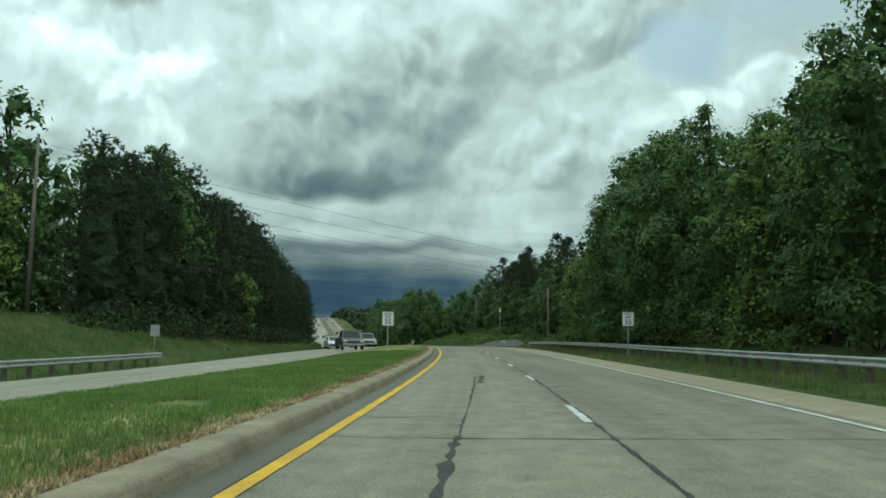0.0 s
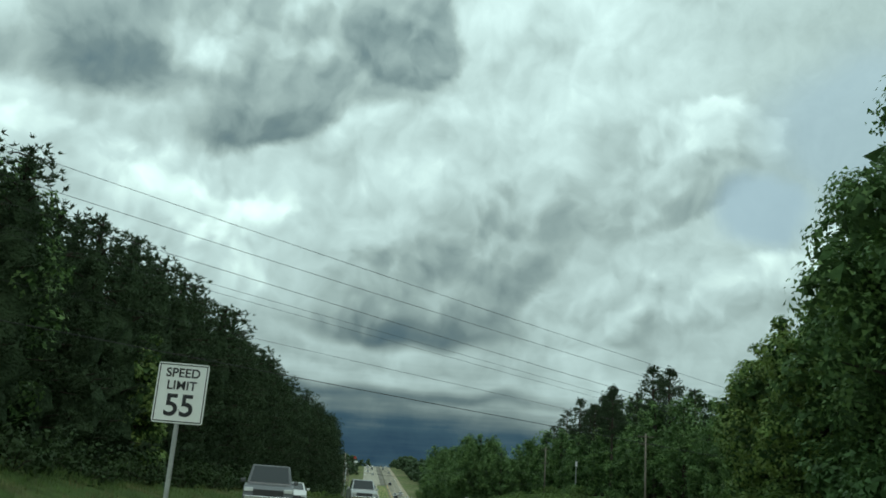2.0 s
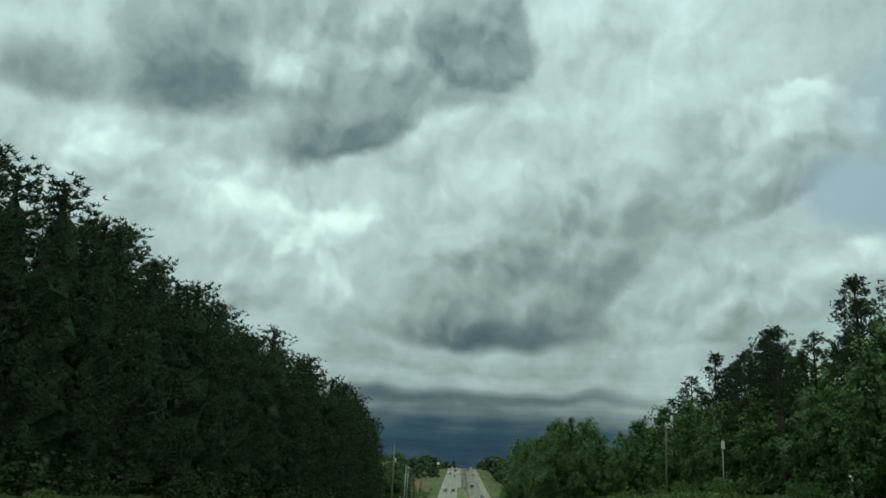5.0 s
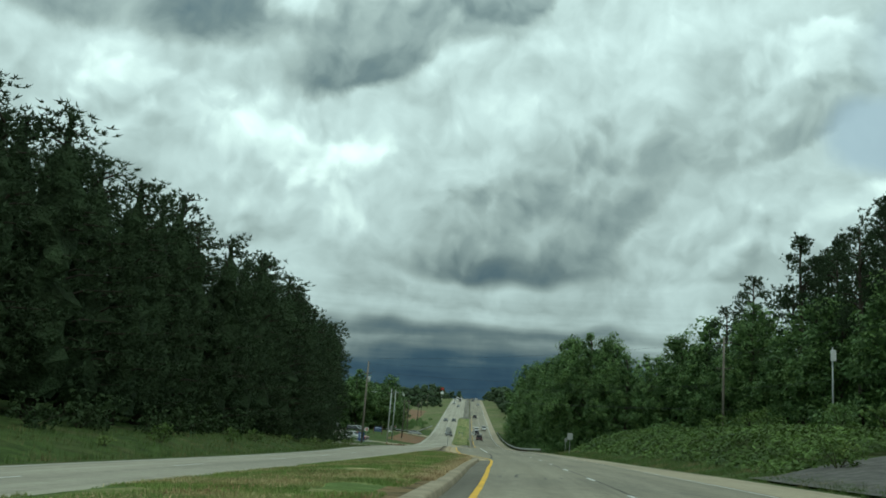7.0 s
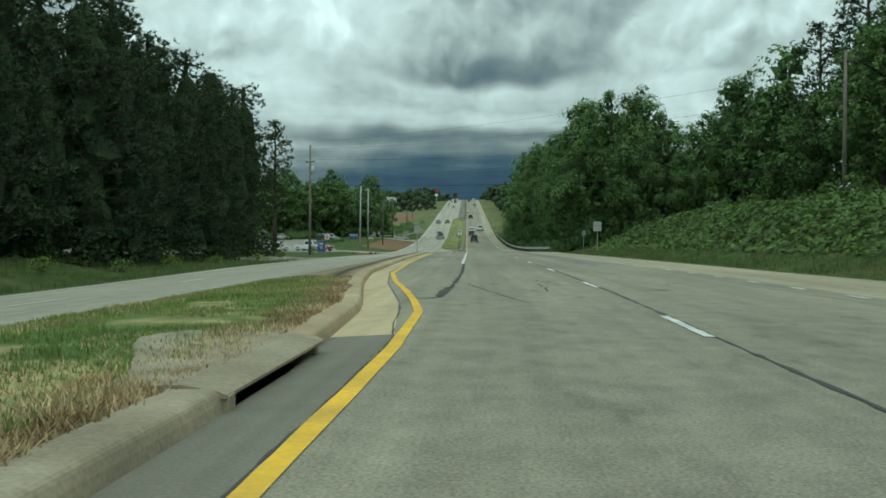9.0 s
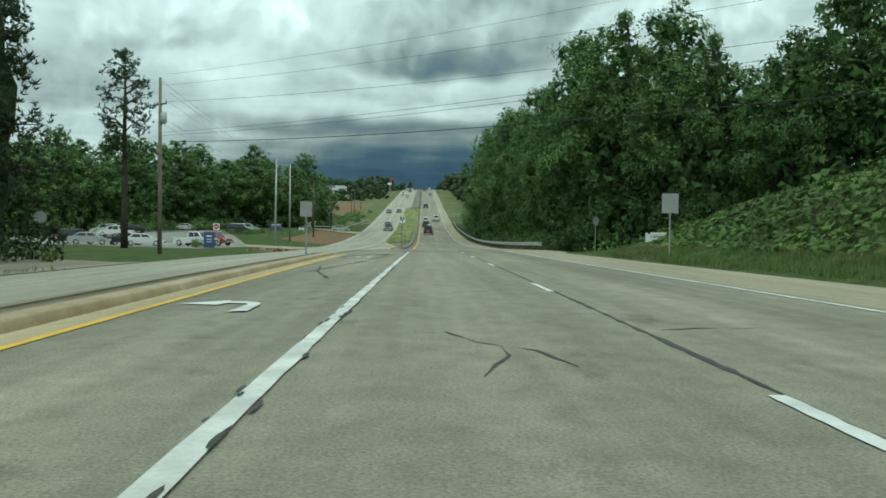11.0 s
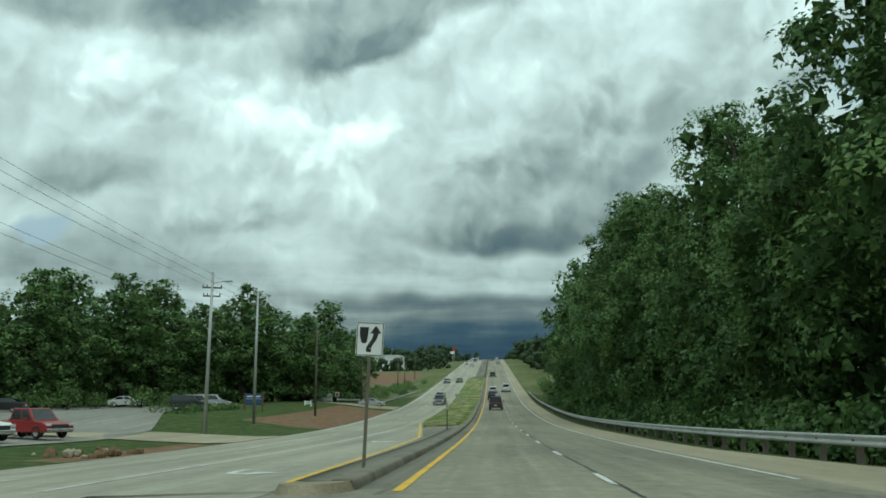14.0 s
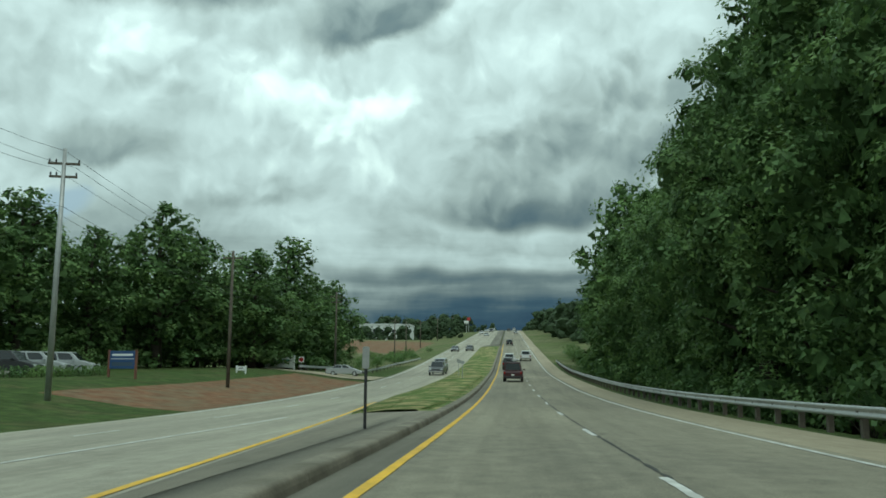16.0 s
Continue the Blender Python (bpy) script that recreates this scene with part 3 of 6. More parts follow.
median(span(329.5, 392, 3), M["island"], "paved_median", "narrow grey concrete median with a rounded nose", 0.0)
def nose(y0, way):
    """The rounded end of a raised median, a low slab with a sloped rim."""
    a, b = kerb_e(y0), med_l(y0)
    c, w = (a + b) / 2, (a - b) / 2
    turn = [math.pi * k / 14 for k in range(15)]
    rim = [(y0 + way * (0.02 + 0.9 * math.sin(t)), c + w * math.cos(t)) for t in turn]
    top = [(y0 + way * 0.72 * math.sin(t), c + (w - 0.1) * math.cos(t)) for t in turn]
    verts = [P(y, e, -0.06) for y, e in rim] + [P(y, e, 0.135) for y, e in top]
    n = len(turn)
    faces = [(k, k + 1, n + k + 1, n + k)[::way] for k in range(n - 1)] + [tuple(range(n, 2 * n))[::way], (0, n, 2 * n - 1, n - 1)[::way]]
    ob = new("median_nose", mesh_of("median_nose", verts, faces, M["kerb"]))
    tagged(ob, "rounded tan concrete end of the median", "kerb", kind="structure")


nose(304.0, 1)
nose(329.5, -1)
kerb(span(329.5, 620, 4.0), 1, mat="kerb_grey")
median([392] + [y for y in ALL_Y if 393 < y < 620], M["median"], "grass_median", "green grass median on the rising road", 0.08)
median([620] + [y for y in ALL_Y if 621 < y], M["gutter"], "paved_median", "narrow concrete median far up the hill", 0.0)

# ---------------------------------------------------------------- painted lines


def line(name, label, ys, e, width, mat, parent=None, wear=0.0):
    f = e if callable(e) else (lambda y: e)
    rnd = random.Random(int(ys[0] * 10) + 7)
    jag = {y: (rnd.uniform(-wear, wear), rnd.uniform(-wear, wear)) for y in ys}
    ob = strip(name, ys, [(lambda y: f(y) - width / 2 + jag[y][0], 0.010), (lambda y: f(y) + width / 2 + jag[y][1], 0.010)], mat, parent)
    if parent is None:
        tagged(ob, label, "lane line", kind="structure")
    return ob


line("yellow_line", "solid yellow edge line beside the median", span(-40, 305, 1.0), yellow_e, 0.15, M["yellow"], wear=0.008)
line("yellow_line", "solid yellow edge line beside the median", span(329, 640, 1.5), yellow_e, 0.15, M["yellow"], wear=0.008)
line("yellow_line", "solid yellow line along the far side of the median", span(331, 410, 1.5), lambda y: med_l(y) - 0.22, 0.15, M["yellow"], wear=0.008)
line("edge_line", "solid white edge line beside the shoulder", span(-40, 214, 2.0), edge_e, 0.13, M["white"], wear=0.006)
line("edge_line", "solid white edge line beside the shoulder", span(246, 318, 2.0), edge_e, 0.13, M["white"], wear=0.006)
line("edge_line", "solid white edge line beside the shoulder", span(332, 900, 3.0), edge_e, 0.13, M["white"], wear=0.006)
line("turn_line", "solid white line of the left-turn lane, chipped", span(250, 307, 0.6), lambda y: -3.55 + 0.004 * (y - 250), 0.17, M["white"], wear=0.012)
line("edge_line", "solid white edge line of the oncoming carriageway", span(-60, 280, 4.0), lambda y: left_out(y) + 0.75, 0.12, M["white"])
line("edge_line", "solid white edge line of the oncoming carriageway", span(400, 900, 4.0), lambda y: left_out(y) + 0.75, 0.12, M["white"])
line("lane_line", "solid white line of the oncoming turn lane", span(331, 392, 3.0), -9.9, 0.12, M["white"])

dashes = thing("broken_line", "broken white lane line, dashes chipped at the edges", "lane line", kind="structure")
STARTS = [12.0 + 11.96 * k for k in range(-4, 18)] + [227.2, 239.4, 252.2, 266.6] + [281.4 + 12.3 * k for k in range(45)]
for y0 in STARTS:
    line("dash", "", span(y0, y0 + 3.05, 0.25 if y0 < 420 else 1.5), lambda y: joint_e(y) - 0.04, 0.125, M["white"], dashes, wear=0.012 if y0 < 420 else 0)
dashes2 = thing("broken_line", "broken white lane line of the oncoming carriageway", "lane line", kind="structure")
for k in range(-4, 50):
    y0 = 5.0 + 12.2 * k
    line("dash", "", span(y0, y0 + 3.05, 1.5), -13.7, 0.12, M["white"], dashes2)
short = thing("turn_dashes", "short white dashes across the right-turn opening", "lane line", kind="structure")
for k in range(9):
    y0 = 216 + 3.6 * k
    line("dash", "", span(y0, y0 + 1.0, 0.5), edge_e, 0.13, M["white"], short)


def arrow(y, e, turn):
    """A painted turn arrow, flat on the road."""
    bow = [math.pi / 2 * k / 6 for k in range(7)]
    outer = [(-0.45 + 0.63 * math.cos(a), 1.25 + 0.75 * math.sin(a)) for a in bow]
    inner = [(-0.45 + 0.43 * math.cos(a), 1.25 + 0.42 * math.sin(a)) for a in bow]
    pts = [(0.22, 0.0), *outer, (-0.5, 2.35), (-1.25, 1.84), (-0.5, 1.32), *inner[::-1], (-0.06, 0.0)]
    verts = [P(y + turn * b, e + turn * a, 0.010) for a, b in pts]
    ob = new("turn_arrow", mesh_of("turn_arrow", verts, [(0, 1, 17, 18)] + [(k, k + 1, 17 - k, 18 - k) for k in range(1, 7)] + [(7, 8, 9), (7, 9, 11), (9, 10, 11)], M["white"]))
    return tagged(ob, "worn white left-turn arrow painted on the road", "road marking", kind="structure")


arrow(293.2, -5.1, 1)
arrow(262.0, -5.1, 1)
arrow(337.0, -7.7, -1)
arrow(362.0, -7.7, -1)

# places where the turn-lane paint has worn through
worn = thing("worn_spots", "bare worn spots in the painted turn-lane line", "worn paint", kind="structure")
for k in range(110):
    r = random.Random(900 + k)
    y = r.uniform(252, 306)
    e = -3.55 + 0.004 * (y - 250) + r.choice([-0.085, 0.085]) + r.uniform(-0.03, 0.03)
    a, b = r.uniform(0.012, 0.032), r.uniform(0.05, 0.3)
    ring = [(y + b * math.cos(t) * r.uniform(0.7, 1.2), e + a * math.sin(t) * r.uniform(0.7, 1.2)) for t in (math.pi * j / 3.5 for j in range(7))]
    child("worn_spot", mesh_of("worn_spot", [P(u, w, 0.014) for u, w in ring], [tuple(range(7))[::-1]], M["seal"]), worn)

# sealed joints and cracks
cracks = thing("crack_seals", "dark tar-sealed joints and cracks in the pavement", "crack seal", kind="structure")


def crack(points, width, name="crack_seal", stray=1.0):
    rnd = random.Random(int(points[0][0] * 100) + int(points[0][1] * 10))
    pts = []
    for (y0, e0), (y1, e1) in zip(points, points[1:]):
        n = max(2, int(math.hypot(y1 - y0, e1 - e0) / 0.28))
        for k in range(n):
            s = k / n
            pts.append((y0 + (y1 - y0) * s + rnd.uniform(-0.05, 0.05), e0 + (e1 - e0) * s + rnd.uniform(-0.04, 0.04) * stray))
    pts.append(points[-1])
    verts, n = [], len(pts)
    for k, (y, e) in enumerate(pts):
        ya, ea = pts[max(k - 1, 0)]
        yb, eb = pts[min(k + 1, n - 1)]
        d = math.hypot(yb - ya, eb - ea) or 1
        w = width * rnd.uniform(0.18, 1.75) / 2 * (0.4 if k in (0, n - 1) else 1)
        ny, ne = -(eb - ea) / d * w, (yb - ya) / d * w
        verts += [P(y - ny, e - ne, 0.006), P(y + ny, e + ne, 0.006)]
    child(name, mesh_of(name, verts, [(2 * k, 2 * k + 1, 2 * k + 3, 2 * k + 2) for k in range(n - 1)], M["seal"]), cracks)


for a in range(-20, 420, 20):
    crack([(a + b, joint_e(a + b) + 0.03) for b in (0, 5, 10, 15, 20)], 0.062, stray=0.25)
crack([(2, -1.92), (6.5, -1.90), (9, -1.86), (10.4, -1.85)], 0.10, stray=0.5)
crack([(10.4, -1.85), (14, -1.80), (21, -1.72), (26, -1.7)], 0.035, stray=0.6)
for a in list(range(-5, 60, 10)) + list(range(165, 250, 8)):
    crack([(a + b, gut_e(a + b) + 0.012) for b in (0, 2, 4, 6, 8, 10)][:(6 if a < 100 else 5)], 0.022, stray=0.2)
crack([(22.5, -1.55), (27, -1.5)], 0.12)
crack([(10.3, -3.4), (10.1, -1.7), (10.0, 1.2), (9.9, 3.4)], 0.035)
crack([(12.7, -3.3), (12.8, -2.2)], 0.03)
crack([(20.6, 0.0), (21.2, 0.35), (21.0, 0.6)], 0.10)
crack([(222.5, -4.3), (222.6, -3.95), (222.8, -3.8), (224.5, -3.74), (227, -3.68), (238, -3.53), (249, -3.5)], 0.10, stray=0.6)
crack([(223.2, -3.82), (225.0, -3.78), (227.0, -3.72)], 0.16, stray=0.6)
crack([(228.7, -3.26), (225, -2.73), (223, -2.4), (221.6, -2.11), (221.2, -1.99)], 0.035)
crack([(228.9, -1.42), (226.8, -1.35), (225.3, -1.41)], 0.04)
crack([(228.9, -1.4), (228.6, -0.9), (228.8, -0.6)], 0.025)
crack([(231, 3.6), (229.6, 2.2), (228.2, 1.9)], 0.03)
crack([(276, -5.9), (281, -5.4), (288, -4.75), (293, -4.5), (297, -4.2), (298.5, -4.6), (298.2, -5.4)], 0.07)
crack([(272, -4.8), (277, -5.6), (281, -6.0)], 0.06)
crack([(300.5, -6.3), (301.2, -5.6), (301.6, -5.1), (301.3, -4.7), (299.5, -4.5)], 0.55)
crack([(296.0, -6.6), (297.5, -6.5), (299.5, -6.2), (300.6, -6.2)], 0.25)
crack([(306.5, -3.5), (311, -3.55), (316, -3.6), (322, -3.6)], 0.07)
crack([(300.2, 0.2), (299, 1.2), (298.8, 3.4)], 0.04)
crack([(299.0, 1.5), (297, 2.3), (295, 2.7), (291, 3.0)], 0.05)
crack([(294.5, 2.8), (294.2, 3.6), (295, 4.4)], 0.04)
crack([(307, -5.5), (309, -6.9), (311, -8.5)], 0.12)
crack([(312, -4.8), (312.5, -6.4), (314, -8.0)], 0.10)
crack([(193.1, -2.46), (192.6, -2.79), (191.6, -2.93), (190.1, -2.93), (189.1, -2.93)], 0.08)
crack([(188.6, -3.64), (188.6, -3.52), (189.6, -3.45), (189.8, -3.04)], 0.055)
crack([(190.3, -2.2), (190.8, -1.92), (189.8, -1.96), (189.3, -1.97), (189.3, -1.61)], 0.05)
crack([(192.6, -1.37), (191.6, -1.36), (190.8, -1.3)], 0.05)
crack([(188.6, -3.52), (188.1, -3.47)], 0.08)
crack([(196.3, -3.35), (194.8, -3.37), (194.1, -3.3)], 0.08)
crack([(195.1, -0.89), (193.3, -1.26)], 0.06)
for y, e in ((172, -1.2), (176, -2.2), (180, 0.9), (183, -1.4), (186, 1.7), (173, 2.2), (226, 1.6), (230, -1.1), (236, 1.9), (242, -2.2), (250, 1.2), (258, -1.6), (283, 2.4), (286, 1.4), (290, 3.2)):
    r = random.Random(int(y * 3 + e * 10))
    for j in range(3):
        a = r.uniform(0, 6.283)
        crack([(y, e), (y + 0.7 * math.cos(a), e + 0.3 * math.sin(a)), (y + r.uniform(1.0, 2.2) * math.cos(a + 0.3), e + r.uniform(0.5, 1.0) * math.sin(a + 0.3))], r.uniform(0.02, 0.045))
for k in range(44):
    r = random.Random(k)
    y, e = r.choice([r.uniform(-5, 60), r.uniform(170, 330), r.uniform(330, 420)]), r.uniform(-3.0, 4.6)
    crack([(y, e), (y + r.uniform(-0.3, 0.3), e + r.uniform(0.3, 0.9)), (y + r.uniform(-0.5, 0.5), e + r.uniform(0.9, 1.8))], r.uniform(0.02, 0.06))

# ---------------------------------------------------------------- trees


def leaf_mesh(name, clumps, per, size, mat, seed, up=0.5, long=1.35):
    """Leaves as small bent blades gathered in clumps: centre, radius."""
    rs = np.random.RandomState(seed)
    V, F = [], []
    for c, r in clumps:
        n = int(per * r * r) + 6
        d = rs.normal(size=(n, 3))
        d /= np.linalg.norm(d, axis=1)[:, None]
        pos = np.array(c) + d * (r * rs.uniform(0.55, 1.05, n) ** 0.6)[:, None] * (1, 1, 0.75)
        nor = d + rs.normal(size=(n, 3)) * 0.6 + (0, 0, up)
        nor /= np.linalg.norm(nor, axis=1)[:, None]
        a = np.cross(nor, rs.normal(size=(n, 3)))
        a /= np.linalg.norm(a, axis=1)[:, None] + 1e-9
        b = np.cross(nor, a)
        s = size * rs.uniform(0.6, 1.35, n)[:, None]
        for p, u, w, k in zip(pos, a * s * long * 0.5, b * s * 0.5, nor * s * 0.12):
            i = len(V)
            V += [p - u, p + w * 0.9 - k, p + u, p - w * 0.9 - k]
            F.append((i, i + 1, i + 2, i + 3))
    return mesh_of(name, V, F, mat)


def trunk_part(parent, h, r, rnd, limbs, lean=0.4):
    bm = bmesh.new()
    pts = [(rnd.uniform(-lean, lean) * k / 5, rnd.uniform(-lean, lean) * k / 5, h * k / 5 - 0.3 * (k == 0)) for k in range(6)]
    pts[0] = (0, 0, -0.4)
    tube(bm, pts, [r * 1.25, r, r * 0.85, r * 0.65, r * 0.42, r * 0.15], 7)
    for a, b in limbs:
        k = min(max(int(a[2] / h * 5), 0), 4)
        s = a[2] / h * 5 - k
        base = Vector(pts[k]).lerp(Vector(pts[k + 1]), min(max(s, 0), 1))
        m = base.lerp(Vector(b), 0.5) + Vector((0, 0, 0.12 * (Vector(b) - base).length))
        tube(bm, [base, m, b], [r * 0.30, r * 0.20, r * 0.06], 5, caps=False)
    part("trunk", bm, M["bark"], parent, smooth=True)


def ico(level):
    bm = bmesh.new()
    bmesh.ops.create_icosphere(bm, subdivisions=level, radius=1)
    v = np.array([q.co[:] for q in bm.verts])
    f = np.array([[q.index for q in x.verts] for x in bm.faces])
    bm.free()
    return v, f


ICO = [ico(1), ico(2)]


def crown_mesh(lobes, count, size, mats, seed, core=None, hearts=()):
    """A crown: uneven masses of foliage, and on their outside single bent leaves in clumps."""
    rs = np.random.RandomState(seed)
    C, R = np.array([c for c, r in lobes]), np.array([r for c, r in lobes])
    V, F = [], []
    for c, r in zip(C, R):
        if core is None:
            break
        iv, jf = ICO[int(r > 1.5)]
        k = r * 0.8 * (1 + rs.uniform(-0.25, 0.25, len(iv)))
        F += [tuple(f) for f in (jf + len(V)).tolist()]
        V += (c + iv * k[:, None] * (1, 1, 0.85)).tolist()
    cores = len(F)
    area = R ** 2 / np.sum(R ** 2)
    for c, r, share in zip(C, R, area):
        for j in range(7 if core is None else 4):
            n = max(4, int(count * share / 7 * 1.75))
            b = rs.normal(size=3) + (0, 0, 0.25)
            b = c + b / np.linalg.norm(b) * r * rs.uniform(0.7, 1.0)
            q = r * rs.uniform(0.3, 0.6)
            d = rs.normal(size=(n, 3))
            d /= np.linalg.norm(d, axis=1)[:, None]
            pos = b + d * (q * rs.uniform(0.4, 1.1, n))[:, None] * (1, 1, 0.8)
            if core is None:
                dist = np.linalg.norm(pos[:, None, :] - C[None], axis=2) / R[None]
                ok = dist.min(axis=1) > 0.6
                pos, d = pos[ok], d[ok]
                n = len(pos)
            out = (pos - c) / r
            nor = d * 0.5 + out * 0.7 + rs.normal(size=(n, 3)) * 0.55 + (0, 0, 0.45)
            nor /= np.linalg.norm(nor, axis=1)[:, None]
            a = np.cross(nor, rs.normal(size=(n, 3)))
            a /= np.linalg.norm(a, axis=1)[:, None] + 1e-9
            w = np.cross(nor, a)
            s = size * rs.uniform(0.6, 1.3, n)[:, None]
            quad = np.stack([pos - a * s * 0.75, pos + a * s * 0.45 + w * s * 0.5, pos + a * s * 0.35 - w * s * 0.5], 1)
            F += [(i, i + 1, i + 2) for i in range(len(V), len(V) + 3 * n, 3)]
            V += quad.reshape(-1, 3).tolist()
    for c, r in hearts:
        # the inner foliage, broad and loose
        n = int(24 * r * r)
        d = rs.normal(size=(n, 3))
        d /= np.linalg.norm(d, axis=1)[:, None]
        pos = np.array(c) + d * (r * rs.uniform(0.5, 1.05, n))[:, None]
        nor = d + rs.normal(size=(n, 3)) * 0.7
        nor /= np.linalg.norm(nor, axis=1)[:, None]
        a = np.cross(nor, rs.normal(size=(n, 3)))
        a /= np.linalg.norm(a, axis=1)[:, None] + 1e-9
        w = np.cross(nor, a)
        s = size * 1.6 * rs.uniform(0.6, 1.3, n)[:, None]
        quad = np.stack([pos - a * s * 0.8, pos + a * s * 0.5 + w * s * 0.6, pos + a * s * 0.4 - w * s * 0.6], 1)
        F += [(i, i + 1, i + 2) for i in range(len(V), len(V) + 3 * n, 3)]
        V += quad.reshape(-1, 3).tolist()
    me = mesh_of("crown", V, F, mats)
    me.polygons.foreach_set("material_index", [0] * cores + [1] * (len(F) - cores))
    return me


def leafy_crown(lobes, count, size, mats, seed, hearts):
    """A crown of leafy masses: small leaves lying on the outer, upper side of each mass, and within broad foliage whose
    colour is darkened as shade.
    """
    rs = np.random.RandomState(seed)
    R = np.array([r for c, r in lobes])
    share = R ** 2 / np.sum(R ** 2)
    tris, inner = [], []

    def leaves(pos, nor, s, to):
        n = len(pos)
        nor = nor / np.linalg.norm(nor, axis=1)[:, None]
        a = np.cross(nor, rs.normal(size=(n, 3)))
        a /= np.linalg.norm(a, axis=1)[:, None] + 1e-9
        w = np.cross(nor, a)
        s = s * rs.uniform(0.65, 1.3, n)[:, None]
        to.append(np.stack([pos - a * s * 0.75, pos + a * s * 0.45 + w * s * 0.52, pos + a * s * 0.4 - w * s * 0.52], 1).reshape(-1, 3))

    for (c, r), k in zip(lobes, share):
        n = max(12, int(count * k))
        # sprays of leaves standing out of the mass
        m = max(3, int(5 + r * 3))
        knots = rs.normal(size=(m, 3)) + (0, 0, 0.45)
        knots /= np.linalg.norm(knots, axis=1)[:, None]
        pick = knots[rs.randint(0, m, n)]
        d = pick + rs.normal(size=(n, 3)) * 0.36
        d /= np.linalg.norm(d, axis=1)[:, None]
        pos = np.array(c) + d * (r * rs.uniform(0.72, 1.12, n) * (1 + 0.18 * (np.sum(d * pick, 1) - 0.8)))[:, None] * (1, 1, 0.85)
        leaves(pos, d * 0.9 + rs.normal(size=(n, 3)) * 0.34 + (0, 0, 0.35), size, tris)
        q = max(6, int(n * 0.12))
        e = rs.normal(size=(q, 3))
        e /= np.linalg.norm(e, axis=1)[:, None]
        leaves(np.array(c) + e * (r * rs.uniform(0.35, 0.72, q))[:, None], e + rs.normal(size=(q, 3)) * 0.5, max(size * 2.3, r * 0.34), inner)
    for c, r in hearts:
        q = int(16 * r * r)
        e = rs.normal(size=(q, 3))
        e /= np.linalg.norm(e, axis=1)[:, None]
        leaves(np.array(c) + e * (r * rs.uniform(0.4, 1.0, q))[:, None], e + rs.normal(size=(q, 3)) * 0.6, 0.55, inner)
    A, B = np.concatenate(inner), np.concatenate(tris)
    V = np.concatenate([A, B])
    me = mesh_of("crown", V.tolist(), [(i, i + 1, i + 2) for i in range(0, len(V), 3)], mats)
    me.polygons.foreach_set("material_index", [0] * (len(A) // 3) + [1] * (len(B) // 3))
    return me


def broadleaf(seed, h, w, low, mat, label, size=0.30, count=3400, group="woodland trees", skirt=9, tiers=12, around=6, lump=0.125):
    """A broad-leaved tree: trunk, limbs and a lobed crown."""
    rnd = random.Random(seed)
    t = thing("broadleaf_tree", label, "tree", group)
    lobes, heart = [], []
    for k in range(tiers):
        s = k / (tiers - 1)
        z = low + (h - low) * (0.08 + 0.82 * s)
        f = max(0.2, math.sin(math.pi * (0.24 + 0.68 * s ** 1.2)))
        a0 = rnd.uniform(0, 6.283)
        n = max(2, round(around * f))
        for j in range(n):
            a = a0 + (j + rnd.uniform(-0.3, 0.3)) * 6.283 / n
            rr = w * 0.5 * f * rnd.uniform(0.5, 0.98)
            lobes.append(((rr * math.cos(a), rr * math.sin(a), z + rnd.uniform(-0.9, 0.9)), w * lump * rnd.uniform(0.65, 1.5)))
        if k % 2 == 0:
            heart.append(((0, 0, z), w * 0.38 * f))
    limbs = [((0, 0, max(low * 0.6, c[2] - r * 1.6)), c) for c, r in lobes]
    lobes.append(((rnd.uniform(-0.4, 0.4), rnd.uniform(-0.4, 0.4), h - w * 0.1), w * 0.1))
    for k in range(skirt):
        a, q = 6.283 * k / max(skirt, 1) + rnd.uniform(-0.3, 0.3), w * rnd.uniform(0.22, 0.42)
        lobes.append(((q * math.cos(a), q * math.sin(a), rnd.uniform(0.5, low + 1.6)), rnd.uniform(0.8, 1.3)))
    trunk_part(t, h * 0.9, 0.022 * h, rnd, limbs[::4])
    child("crown", leafy_crown(lobes, count, size, [M["leaf_shade"], M[mat]], seed, heart), t)
    return t


